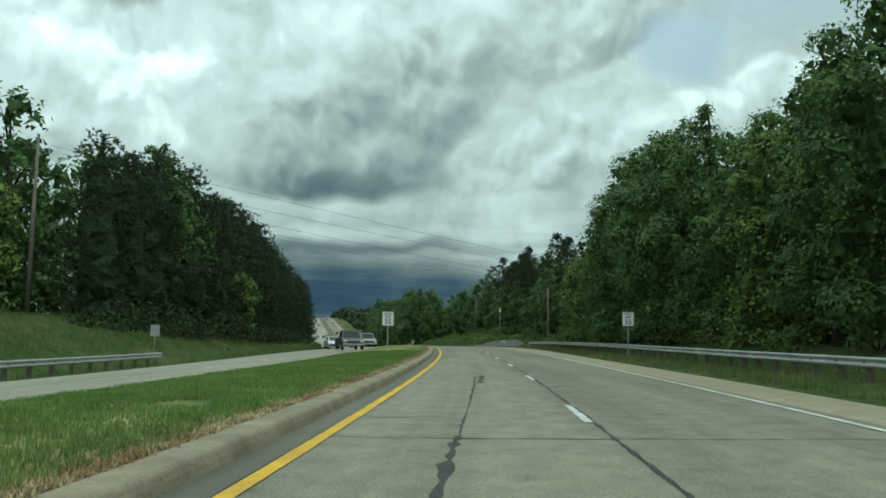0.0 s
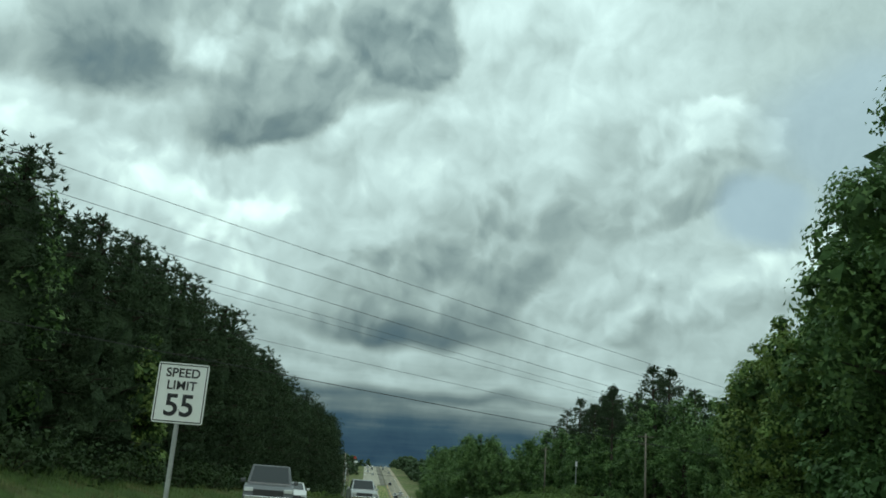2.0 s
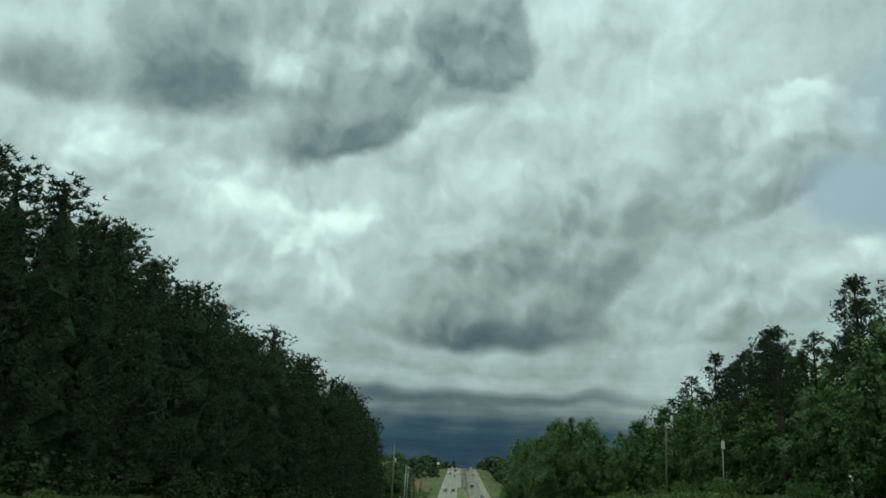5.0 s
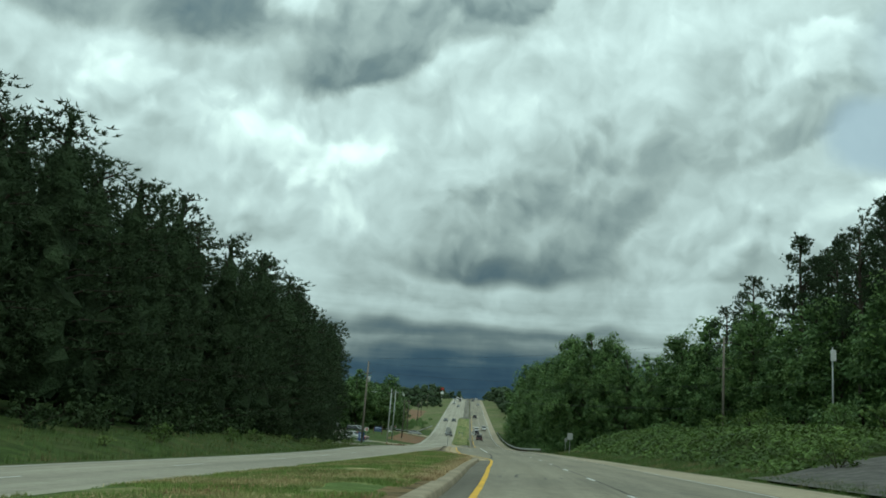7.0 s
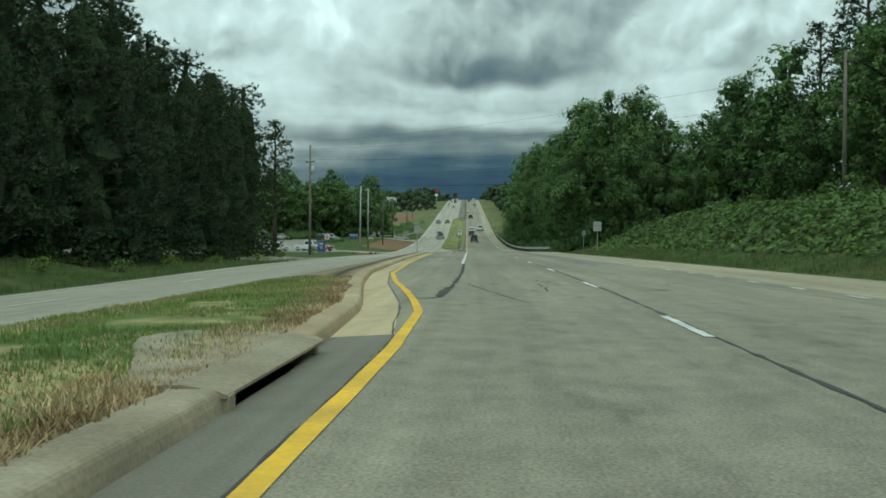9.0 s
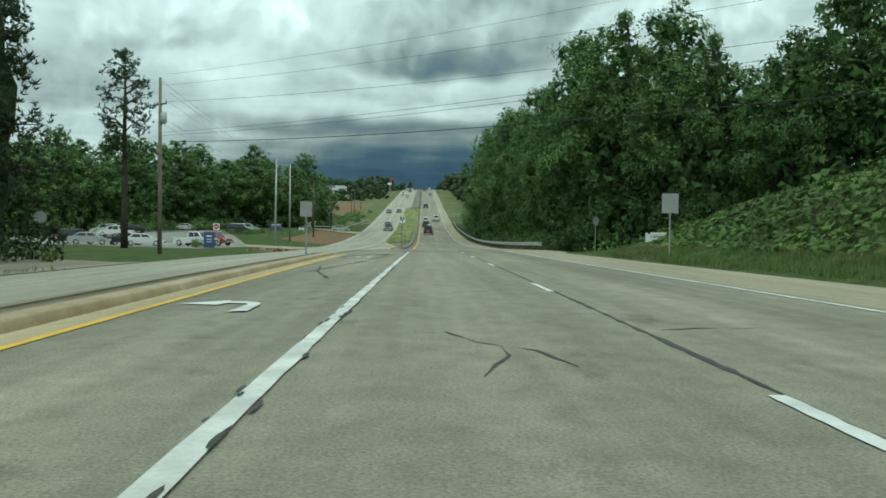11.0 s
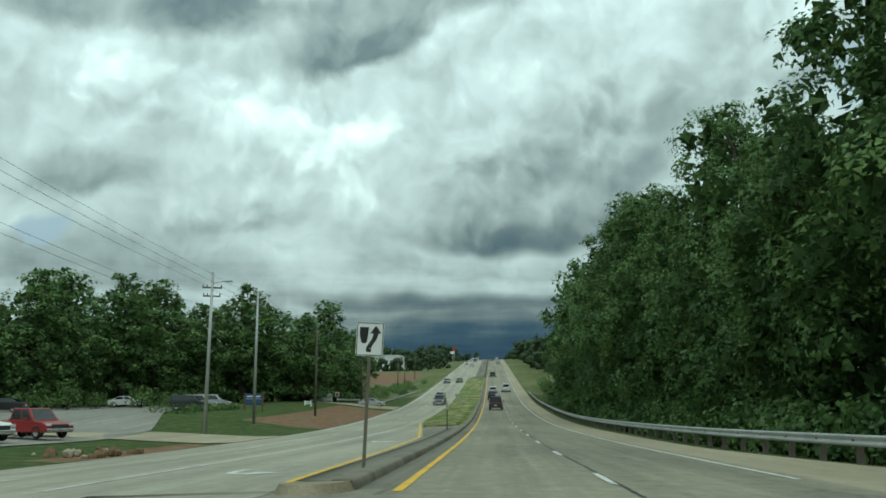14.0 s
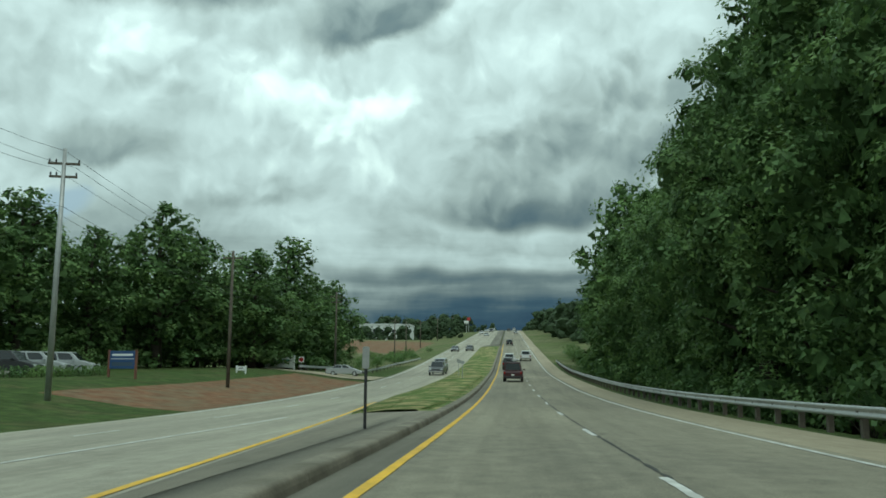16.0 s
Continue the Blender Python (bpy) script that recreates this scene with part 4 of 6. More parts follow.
def pine(seed, h, w, low, label, group="woodland trees", sparse=1.0):
    """A pine: straight stem, whorls of up-curved limbs, tufts of needles, a ragged pointed top."""
    rnd = random.Random(seed)
    rs = np.random.RandomState(seed)
    t = thing("pine_tree", label, "tree", group)
    V, F, limbs = [], [], []
    reach_at = lambda s: w * 0.5 * (0.26 + 0.92 * (1 - s) ** 0.62) * (1 if s > 0.08 else 0.8)
    cores = 0
    # added solid core, its needle colour darkened for the shade within the crown
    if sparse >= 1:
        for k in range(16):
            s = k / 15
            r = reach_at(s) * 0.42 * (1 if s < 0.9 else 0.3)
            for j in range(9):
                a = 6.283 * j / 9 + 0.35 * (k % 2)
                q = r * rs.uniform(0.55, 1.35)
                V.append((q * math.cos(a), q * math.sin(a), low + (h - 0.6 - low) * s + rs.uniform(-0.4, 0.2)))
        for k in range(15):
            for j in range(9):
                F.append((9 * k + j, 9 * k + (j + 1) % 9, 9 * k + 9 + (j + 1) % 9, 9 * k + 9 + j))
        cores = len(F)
    z = low
    while z < h:
        s = (z - low) / (h - low)
        reach = reach_at(s) if sparse >= 1 else w * 0.5 * max(0.25, math.sin(math.pi * (0.15 + 0.8 * s)))
        for k in range(rnd.randint(4, 7)):
            if rnd.random() > sparse:
                continue
            a, r = rnd.uniform(0, 6.283), reach * rnd.uniform(0.6, 1.04)
            tip = Vector((r * math.cos(a), r * math.sin(a), z + r * rnd.uniform(0.1, 0.5)))
            limbs.append(((0, 0, z), tip))
            for q in range((3 if sparse >= 1 else 9) + int(r * 2.5)):
                u = 1 - (0.6 if sparse >= 1 else 0.45) * rnd.random() ** 1.4
                c = np.array(Vector((0, 0, z)).lerp(tip, u)) + rs.normal(size=3) * (0.30, 0.30, 0.20)
                n = 7
                d = rs.normal(size=(n, 3)) * 0.8 + np.array((math.cos(a) * 0.5, math.sin(a) * 0.5, 1.1))
                d /= np.linalg.norm(d, axis=1)[:, None]
                side = np.cross(d, rs.normal(size=(n, 3)))
                side /= np.linalg.norm(side, axis=1)[:, None] + 1e-9
                ll = rs.uniform(0.22, 0.46, n)[:, None]
                tri = np.stack([c + d * ll * 0.1 + side * 0.055, c + d * ll, c + d * ll * 0.1 - side * 0.055], 1)
                F += [(i, i + 1, i + 2) for i in range(len(V), len(V) + 3 * n, 3)]
                V += tri.reshape(-1, 3).tolist()
        z += rnd.uniform(0.42, 0.72)
    for k in range(7):
        c = np.array((0, 0, h - 0.22 * k))
        d = rs.normal(size=(10, 3)) * (1, 1, 0.6) + (0, 0, 0.9)
        d /= np.linalg.norm(d, axis=1)[:, None]
        for dd in d:
            ss = np.cross(dd, rs.normal(size=3)) * 0.05
            i = len(V)
            V += [c - ss, c + ss, c + dd * 0.45]
            F.append((i, i + 1, i + 2))
    trunk_part(t, h, 0.016 * h, rnd, limbs[::4], 0.12)
    me = mesh_of("crown", V, F, [M["needle_shade"], M["needle"]])
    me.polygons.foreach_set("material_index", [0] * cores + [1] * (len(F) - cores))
    child("crown", me, t)
    return t


def bush(seed, r, mat, label, group="roadside bushes"):
    rnd = random.Random(seed)
    t = thing("bush", label, "bush", group)
    bm = bmesh.new()
    cl = []
    for k in range(16):
        a, q = rnd.uniform(0, 6.283), r * rnd.uniform(0, 0.8)
        c = (q * math.cos(a), q * math.sin(a), r * rnd.uniform(0.15, 1.0) * (1 - 0.35 * q / r))
        cl.append((c, r * rnd.uniform(0.22, 0.4)))
        if k % 3 == 0:
            tube(bm, [(0, 0, -0.1), (c[0] * 0.5, c[1] * 0.5, c[2] * 0.6), c], [0.03, 0.02, 0.008], 5, caps=False)
    part("stem", bm, M["bark"], t)
    child("foliage", leaf_mesh("foliage", cl, 42, 0.18, M[mat], seed), t)
    return t


def stand(y, e, up=None):
    u = ground_up(y, e) if up is None else up
    return P(y, e, u)


PLACED = {}


def plant(make, key, y, e, scale=1.0, rnd=random, squash=1.0, up=None):
    p = stand(y, e, up)
    m = Matrix.Translation(p) @ Matrix.Rotation(rnd.uniform(0, 6.283), 4, "Z") @ Matrix.Diagonal((scale * squash, scale * squash, scale, 1))
    if key not in PLACED:
        PLACED[key] = make()
        PLACED[key].matrix_basis = m
        PLACED[key]["base"] = 1
        return PLACED[key]
    src = PLACED[key]
    keep = src.matrix_basis.copy()
    src.matrix_basis = Matrix.Identity(4)
    ob = copy_thing(src, m)
    src.matrix_basis = keep
    ob.matrix_basis = m
    return ob


PINES = [(lambda s=s, h=h, w=w, lo=lo: pine(s, h, w, lo, "tall dark pine with dense needles at the wood's edge")) for s, h, w, lo in
         ((11, 17.6, 6.4, 0.9), (12, 18.3, 6.8, 1.2), (13, 17.0, 6.2, 0.7), (14, 18.0, 6.4, 1.0))]
TALL = [(lambda s=s, h=h, w=w, lo=lo: pine(s, h, w, lo, "tall pine with a bare trunk and open crown", sparse=0.8)) for s, h, w, lo in
        ((21, 24.0, 7.0, 12.0), (22, 21.0, 6.6, 9.5))]
BROADS = [(lambda s=s, h=h, w=w, lo=lo, m=m, l=l: broadleaf(s, h, w, lo, m, l)) for s, h, w, lo, m, l in
          ((31, 16.0, 9.0, 1.5, "leaf", "dense broad-leaved tree with dark green crown"), (32, 18.5, 8.5, 2.0, "leaf", "tall broad-leaved tree with dark green crown"),
           (33, 13.0, 8.0, 1.0, "leaf", "rounded broad-leaved tree with dark green crown"), (34, 11.5, 6.0, 0.8, "leaf_light", "young broad-leaved tree with light green crown"),
           (35, 20.0, 9.5, 3.0, "leaf", "high broad-leaved tree with lobed green crown"))]
BACKS = [(lambda s=s, h=h, w=w: broadleaf(s, h, w, 1.0, "leaf", "broad-leaved tree deep in the wood", 0.50, 900, skirt=4, tiers=7, around=4, lump=0.16)) for s, h, w in ((36, 17.0, 10.0), (37, 19.0, 10.5))]
NEARS = [(lambda s=s, h=h, w=w, lo=lo, m=m, l=l: broadleaf(s, h, w, lo, m, l, 0.165, 12500)) for s, h, w, lo, m, l in
         ((31, 16.0, 9.0, 1.2, "leaf", "dense broad-leaved tree with dark green crown"), (32, 18.5, 8.5, 1.6, "leaf", "tall broad-leaved tree with dark green crown"),
          (33, 13.0, 8.0, 0.8, "leaf", "rounded broad-leaved tree with dark green crown"), (34, 11.5, 6.0, 0.6, "leaf_light", "young broad-leaved tree with light green crown"),
          (35, 20.0, 9.5, 2.4, "leaf", "high broad-leaved tree with lobed green crown"))]
FR = random.Random(5)


def pines(y, e, s=1.0):
    k = FR.randrange(4)
    plant(PINES[k], ("p", k), y, e, s * FR.uniform(0.94, 1.05), FR, FR.uniform(1.15, 1.35))


def talls(y, e, s=1.0):
    k = FR.randrange(2)
    plant(TALL[k], ("t", k), y, e, s * FR.uniform(0.9, 1.1), FR)


def broads(y, e, s=1.0, which=(0, 1, 2, 4), wide=1.0, near=False):
    k = FR.choice(which)
    plant((NEARS if near else BROADS)[k], ("n" if near else "b", k), y, e, s * FR.uniform(0.9, 1.12), FR, wide)


def backs(y, e, s=1.0):
    k = FR.randrange(2)
    plant(BACKS[k], ("k", k), y, e, s * FR.uniform(0.85, 1.12), FR)


# pine wood on the far side of the oncoming carriageway
for y in span(72, 300, 4.7):
    pines(y + FR.uniform(-1, 1), -28.5 - FR.uniform(0, 2.0) + np.interp(y, [205, 240], [0, 2.5]), np.interp(y, [72, 100, 114, 132, 150, 180, 230, 300], [0.78, 0.88, 0.97, 0.96, 0.90, 0.88, 0.92, 1.02]))
for y in span(84, 296, 6.5):
    pines(y + FR.uniform(-1.5, 1.5), -34.0 - FR.uniform(0, 2.0), np.interp(y, [84, 110, 180], [0.86, 0.98, 1.02]))
for y in span(84, 290, 10.0):
    backs(y + FR.uniform(-2, 2), -41.5 - FR.uniform(0, 4), 0.95)
for y in span(60, 280, 13.0):
    backs(y + FR.uniform(-3, 3), -50 - FR.uniform(0, 5), 0.9)
for y, e, k, s in ((97, -31.0, 4, 0.80), (70, -38, 3, 1.05), (85, -29.5, 1, 0.94), (66, -45, 2, 0.95), (112, -27.5, 3, 0.9), (62, -52, 0, 0.9), (52, -58, 2, 1.05), (44, -66, 0, 0.9)):
    broads(y, e, s, (k,))
plant(TALL[1], ("t", 1), 340, -32.2, 0.93, FR)
plant(TALL[0], ("t", 0), 322, -37.0, 0.95, FR)
# wood on the near side at the start
for y, e, k, s in ((24, 15.5, 4, 0.85), (31, 14.8, 0, 0.92), (38, 15.0, 1, 0.80), (44, 14.8, 3, 1.08), (50, 15.5, 0, 0.86), (57, 14.6, 1, 0.88), (63.5, 13.6, 0, 1.0), (70, 14.2, 1, 0.94), (76, 13.8, 0, 1.08),
                   (81, 14.6, 2, 1.2), (87, 13.2, 3, 0.98), (93, 13.0, 3, 0.95), (99, 14.0, 3, 0.9), (105, 15.6, 2, 0.72), (12, 17, 1, 0.9), (2, 17, 0, 0.9)):
    plant(NEARS[k], ("n", k), y, e, s, FR)
for y in span(0, 108, 9):
    backs(y + FR.uniform(-2, 2), 22 + FR.uniform(0, 4), 0.98)
for y in span(0, 112, 10):
    backs(y + FR.uniform(-2, 2), 31 + FR.uniform(0, 5), 1.05)
# wood behind the bank on the near side
for y in span(120, 180, 7):
    broads(y, 33 + FR.uniform(0, 5) + (180 - y) * 0.1, 0.85)
for y in span(180, 310, 7):
    broads(y + FR.uniform(-2, 2), 31 + FR.uniform(0, 3), 0.9)
for y in span(200, 300, 6.5):
    talls(y + FR.uniform(-2, 2), 33 + FR.uniform(0, 9), np.interp(y, [200, 240, 300], [0.95, 1.0, 1.08]))
for y, e, s in ((234, 32, 0.88), (241, 34, 0.94), (249, 32, 0.95), (257, 33, 0.92), (268, 33, 0.96)):
    plant(TALL[int(y) % 2], ("t", int(y) % 2), y, e, s, FR)
for y in span(130, 320, 11):
    backs(y + FR.uniform(-3, 3), 46 + FR.uniform(0, 6), 1.2)
# wood beyond the junction on the near side
for y in span(316, 560, 6.4):
    broads(y + FR.uniform(-1.5, 1.5), np.interp(y, [316, 330, 345, 360, 480, 560], [30, 22, 16, 13.5, 13, 18]) + FR.uniform(0, 2), np.interp(y, [316, 345, 358, 370, 383, 398, 413, 430, 445, 466, 484, 510, 560], [1.05, 1.3, 1.22, 1.16, 1.14, 1.18, 1.38, 1.14, 1.24, 1.36, 1.28, 1.0, 0.68]), (0, 1, 1, 4) if y < 470 else (0, 1, 2, 4), near=y < 450)
for y, e, k, s in ((400, 12.6, 4, 1.10), (409, 12.2, 4, 1.26), (416, 12.6, 1, 1.30)):
    plant(NEARS[k], ("n", k), y, e, s, FR)
for y in span(300, 560, 11.0):
    backs(y + FR.uniform(-2, 2), np.interp(y, [300, 345, 560], [36, 24, 26]) + FR.uniform(0, 3), 1.15)
for y in span(330, 560, 14.0):
    backs(y + FR.uniform(-2, 2), 36 + FR.uniform(0, 3), 1.25)
# trees round the parking place and along the oncoming side
for y in span(395, 520, 7.5):
    broads(y, np.interp(y, [395, 440, 460, 480, 520], [-64, -52, -40, -33, -31]) - FR.uniform(0, 4), np.interp(y, [395, 460, 520], [0.85, 0.95, 0.9]), wide=1.35)
for y in span(330, 530, 9):
    backs(y, np.interp(y, [330, 400, 530], [-92, -78, -60]) - FR.uniform(0, 6), 1.1)
for y in span(340, 520, 30):
    talls(y, -80 - FR.uniform(0, 10), 0.85)
for y in span(398, 530, 6):
    backs(y, np.interp(y, [395, 440, 460, 480, 520], [-72, -60, -48, -40, -38]) - FR.uniform(0, 4), 0.82)
# undergrowth behind the parking place
for y in span(392, 524, 3.4):
    plant(lambda: bush(78, 2.6, "leaf", "broad dark bush under the trees"), ("under", 0), y, np.interp(y, [395, 440, 460, 480, 520], [-67, -56, -44, -37, -34]) - FR.uniform(0, 3), FR.uniform(0.9, 1.5), FR)
# bushes on the slope under the field
for k in range(22):
    plant(lambda: bush(77, 1.9, "leaf", "round green bush on the slope under the field"), ("slope", 0), FR.uniform(535, 605), FR.uniform(-33, -22.5), FR.uniform(0.7, 1.3), FR)
# woods on the hill
def far_woods():
    rnd = random.Random(8)
    spots = [(rnd.uniform(640, 1150), rnd.uniform(30, 120), 12.0) for k in range(34)]
    spots += [(y, np.interp(y, [620, 1000], [19, 15]) + rnd.uniform(0, 8), np.interp(y, [620, 1000], [11, 9])) for y in span(620, 1000, 8)]
    spots += [(rnd.uniform(748, 800), e + rnd.uniform(-1.5, 1.5), 7.2) for e in span(-165, -24, 2.2)]
    spots += [(rnd.uniform(900, 985), e + rnd.uniform(-2, 2), 11.0) for e in span(-230, -26, 2.6)]
    spots += [(rnd.uniform(1080, 1130), e + rnd.uniform(-2, 2), 7.6) for e in span(-130, -13, 3.5)]
    spots += [(rnd.uniform(1040, 1130), e + rnd.uniform(-2, 2), 10.5) for e in span(12, 80, 4)]
    lobes = []
    for y, e, h in spots:
        h *= rnd.uniform(0.8, 1.2)
        p = stand(y, e)
        for k in range(6):
            s = k / 5
            q = 0.30 * h * math.sin(math.pi * (0.25 + 0.7 * s))
            a = rnd.uniform(0, 6.283)
            lobes.append(((p.x + q * math.cos(a), p.y + q * math.sin(a), p.z + h * (0.08 + 0.78 * s)), h * 0.24 * rnd.uniform(0.8, 1.2)))
    # the dark needle colour stands in for cloud shade on the hill
    ob = new("far_woods", crown_mesh(lobes, 16000, 0.9, [M["needle"], M["needle"]], 9, 0))
    tagged(ob, "green woods on the far hill and along its crest, coloured dark for cloud shade", "woods", kind="stuff")


far_woods()

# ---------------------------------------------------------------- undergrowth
# the shade under the pines is put into this leaf colour
M["under"] = material("undergrowth_in_shade", (0.042, 0.068, 0.025), 0.7, var=0.3, scale=0.3, fine=3.0, second=(0.022, 0.040, 0.015), mix_scale=0.4, bump=0, per_island=0.25, trans=0.1, spec=0.15)
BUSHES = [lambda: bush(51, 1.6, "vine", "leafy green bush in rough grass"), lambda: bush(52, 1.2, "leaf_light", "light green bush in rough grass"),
          lambda: bush(53, 2.1, "leaf", "dark green shrub at the wood's edge"), lambda: bush(54, 1.9, "under", "shrub under the pines, leaves coloured darker for the tree shade")]


def shrub(y, e, s=1.0, which=(0, 1, 2), up=None):
    k = FR.choice(which)
    plant(BUSHES[k], ("s", k), y, e, s * FR.uniform(0.75, 1.25), FR, up=up)


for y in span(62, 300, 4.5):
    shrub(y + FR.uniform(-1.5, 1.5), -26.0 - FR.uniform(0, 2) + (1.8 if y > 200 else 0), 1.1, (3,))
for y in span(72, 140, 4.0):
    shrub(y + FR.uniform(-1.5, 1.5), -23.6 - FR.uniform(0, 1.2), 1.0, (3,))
for y in span(150, 296, 11):
    shrub(y + FR.uniform(-3, 3), -21.6 - FR.uniform(0, 1.5), 0.55, (0, 1))
for y in span(0, 110, 4.5):
    shrub(y + FR.uniform(-1.5, 1.5), 11.6 + FR.uniform(0, 2.5), 1.0, (2, 0, 1))
for y in span(318, 556, 4.5):
    shrub(y + FR.uniform(-1, 1), np.interp(y, [318, 332, 350, 560], [21, 15.5, 10.6, 10.2]) + FR.uniform(0, 2), 1.2, (2, 2, 0))
for y in span(186, 312, 8):
    shrub(y, right_out(y) + 14 + FR.uniform(0, 5), 1.2, (2, 0))
for y, e, s in ((152, 14.5, 0.8), (156, 16, 0.9), (148, 17.5, 1.0), (212, 15.4, 1.2), (215, 17, 0.9), (296, 18, 1.0), (290, 13.5, 0.5)):
    shrub(y, e, s, (0, 1))
for k in range(40):
    y = FR.uniform(510, 600)
    shrub(y, np.interp(y, [510, 600], [-26, -30]) - FR.uniform(0, 22), 1.1, (0, 2))
for y in span(398, 520, 6):
    shrub(y, np.interp(y, [395, 440, 520], [-60, -44, -42]) - FR.uniform(0, 3), 1.2, (2,))


def vines():
    """The leafy mat on the bank, one sheet of small leaves following the slope, humped."""
    rs = np.random.RandomState(8)
    V, F = [], []
    for k in range(40000):
        y = rs.uniform(186, 301)
        d = rs.uniform(2.6, 15.5)
        if y < 215 and d < 14.2:
            continue
        e = right_out(y) + d
        hump = 0.45 * (noise.noise(Vector((e * 0.45, y * 0.45, 1))) + 0.5) * min(1, (d - 2.2) / 2)
        p = P(y, e, ground_up(y, e) + max(0.02, hump) + rs.uniform(0, 0.16))
        n = Vector((-0.45, 0, 1)) + Vector(rs.normal(size=3)) * 0.55
        n.normalize()
        a = n.cross(Vector(rs.normal(size=3))).normalized()
        b = n.cross(a)
        s = rs.uniform(0.10, 0.24)
        i = len(V)
        V += [p - a * s, p + b * s * 0.7 - n * 0.03, p + a * s, p - b * s * 0.7 - n * 0.03]
        F.append((i, i + 1, i + 2, i + 3))
    tagged(new("vine_mat", mesh_of("vine_mat", V, F, M["vine"])), "green vines and weeds smothering the road bank", "vines", kind="stuff")


vines()


def blades(name, label, n, area, mat, h=(0.02, 0.055), seed=1, lean=0.6, per=3, bare=-0.28):
    """Grass in small tufts, each a few leaning blades."""
    rs = np.random.RandomState(seed)
    foot, tall = [], []
    for k in range(n):
        y, e, up = area(rs)
        if noise.noise(Vector((e * 0.6, y * 0.35, 5))) >= bare:
            foot.append(P(y, e, up - 0.01)[:])
            tall.append(1.0 + 0.5 * noise.noise(Vector((e * 1.3, y * 1.1, 9))))
    p, tall = np.repeat(np.array(foot), per, 0), np.repeat(np.array(tall), per)
    m = len(p)
    a, hh, w = rs.uniform(0, 6.283, m), rs.uniform(*h, m) * tall, rs.uniform(0.005, 0.013, m)
    u = np.stack([np.cos(a), np.sin(a), 0 * a], 1)
    tip = np.stack([np.sin(a), -np.cos(a), 0 * a], 1) * (rs.uniform(0.1, 1.0, m) * lean * hh)[:, None]
    tip[:, 2] = hh
    q = p + u * rs.uniform(-0.05, 0.05, m)[:, None]
    V = np.stack([q - u * w[:, None], q + u * w[:, None], q + tip], 1).reshape(-1, 3).tolist()
    F = [(i, i + 1, i + 2) for i in range(0, 3 * m, 3)]
    tagged(new(name, mesh_of(name, V, F, mat)), label, "grass", kind="stuff")


def med_area(a, b):
    def f(rs):
        y = a + (b - a) * rs.uniform() ** 1.4
        lo, hi = med_l(y) + 0.1, kerb_e(y) - 0.65
        s = rs.uniform()
        e = lo + (hi - lo) * s
        return y, e, float(np.interp(s, [0, 0.1, 0.4, 0.7, 1.0], [0.05, 0.10, 0.18, 0.19, 0.15]))
    return f


def kerb_area(a, b, lo, hi):
    def f(rs):
        y = a + (b - a) * rs.uniform() ** 1.3
        return y, kerb_e(y) - rs.uniform(lo, hi), 0.15
    return f


M["blade_mix"] = material("median_blades", (0.185, 0.265, 0.075), 0.8, var=0.25, scale=0.8, fine=6.0, second=(0.40, 0.34, 0.17), mix_scale=0.35, bump=0, per_island=0.25, trans=0.35, spec=0.2, sharp=(0.5, 0.68))
M["straw"] = material("dry_straw", (0.52, 0.42, 0.24), 0.9, var=0.25, scale=1.2, fine=8.0, second=(0.28, 0.19, 0.10), mix_scale=0.9, bump=0, per_island=0.3, trans=0.2, spec=0.15)
M["blade_green"] = material("green_blades", (0.145, 0.235, 0.060), 0.8, var=0.25, scale=0.8, fine=6.0, second=(0.20, 0.27, 0.085), mix_scale=0.5, bump=0, per_island=0.3, trans=0.3, spec=0.2)
blades("grass_tufts", "thick green mown grass on the median", 46000, med_area(4, 62), M["blade_green"], (0.045, 0.11), 2, bare=-0.6)
blades("dry_grass", "dead brown grass along the median kerb", 7000, kerb_area(4, 62, 0.38, 0.95), M["straw"], (0.02, 0.07), 12, 1.4)
blades("grass_tufts", "tufts of green grass on the median", 46000, med_area(166, 231), M["blade_mix"], (0.035, 0.095), 3, bare=-0.30)
blades("dry_grass", "pale dry straw lying in the median grass", 24000, med_area(166, 231), M["straw"], (0.03, 0.09), 13, 1.6, bare=0.02)
blades("dry_grass", "dead brown grass along the median kerb", 14000, kerb_area(180, 231, 0.36, 1.15), M["straw"], (0.03, 0.10), 14, 1.3)
blades("grass_tufts", "tufts of grass on the rising median", 9000, med_area(393, 470), M["blade"], seed=4)
blades("grass_tufts", "rough grass on the verge by the pine wood", 14000, lambda rs: (lambda y, e: (y, e, ground_up(y, e)))(rs.uniform(10, 290), rs.uniform(-25, -18.3)), M["blade"], (0.12, 0.4), 5)
blades("grass_tufts", "tall rough grass on the bank before the wood", 16000, lambda rs: (lambda y, e: (y, e, ground_up(y, e)))(rs.uniform(30, 105), rs.uniform(-36, -22)), M["blade"], (0.15, 0.5), 15)
blades("grass_tufts", "rough grass along the shoulder", 14000, lambda rs: (lambda y, d: (y, right_out(y) + d, ground_up(y, right_out(y) + d)))(rs.uniform(186, 303), rs.uniform(0.1, 3.2)), M["blade"], (0.10, 0.35), 6)
blades("grass_tufts", "rough grass under the guardrail", 9000, lambda rs: (lambda y, d: (y, right_out(y) + d, ground_up(y, right_out(y) + d)))(rs.uniform(6, 120), rs.uniform(0.2, 5)), M["blade"], (0.10, 0.35), 7)

# ---------------------------------------------------------------- guardrails


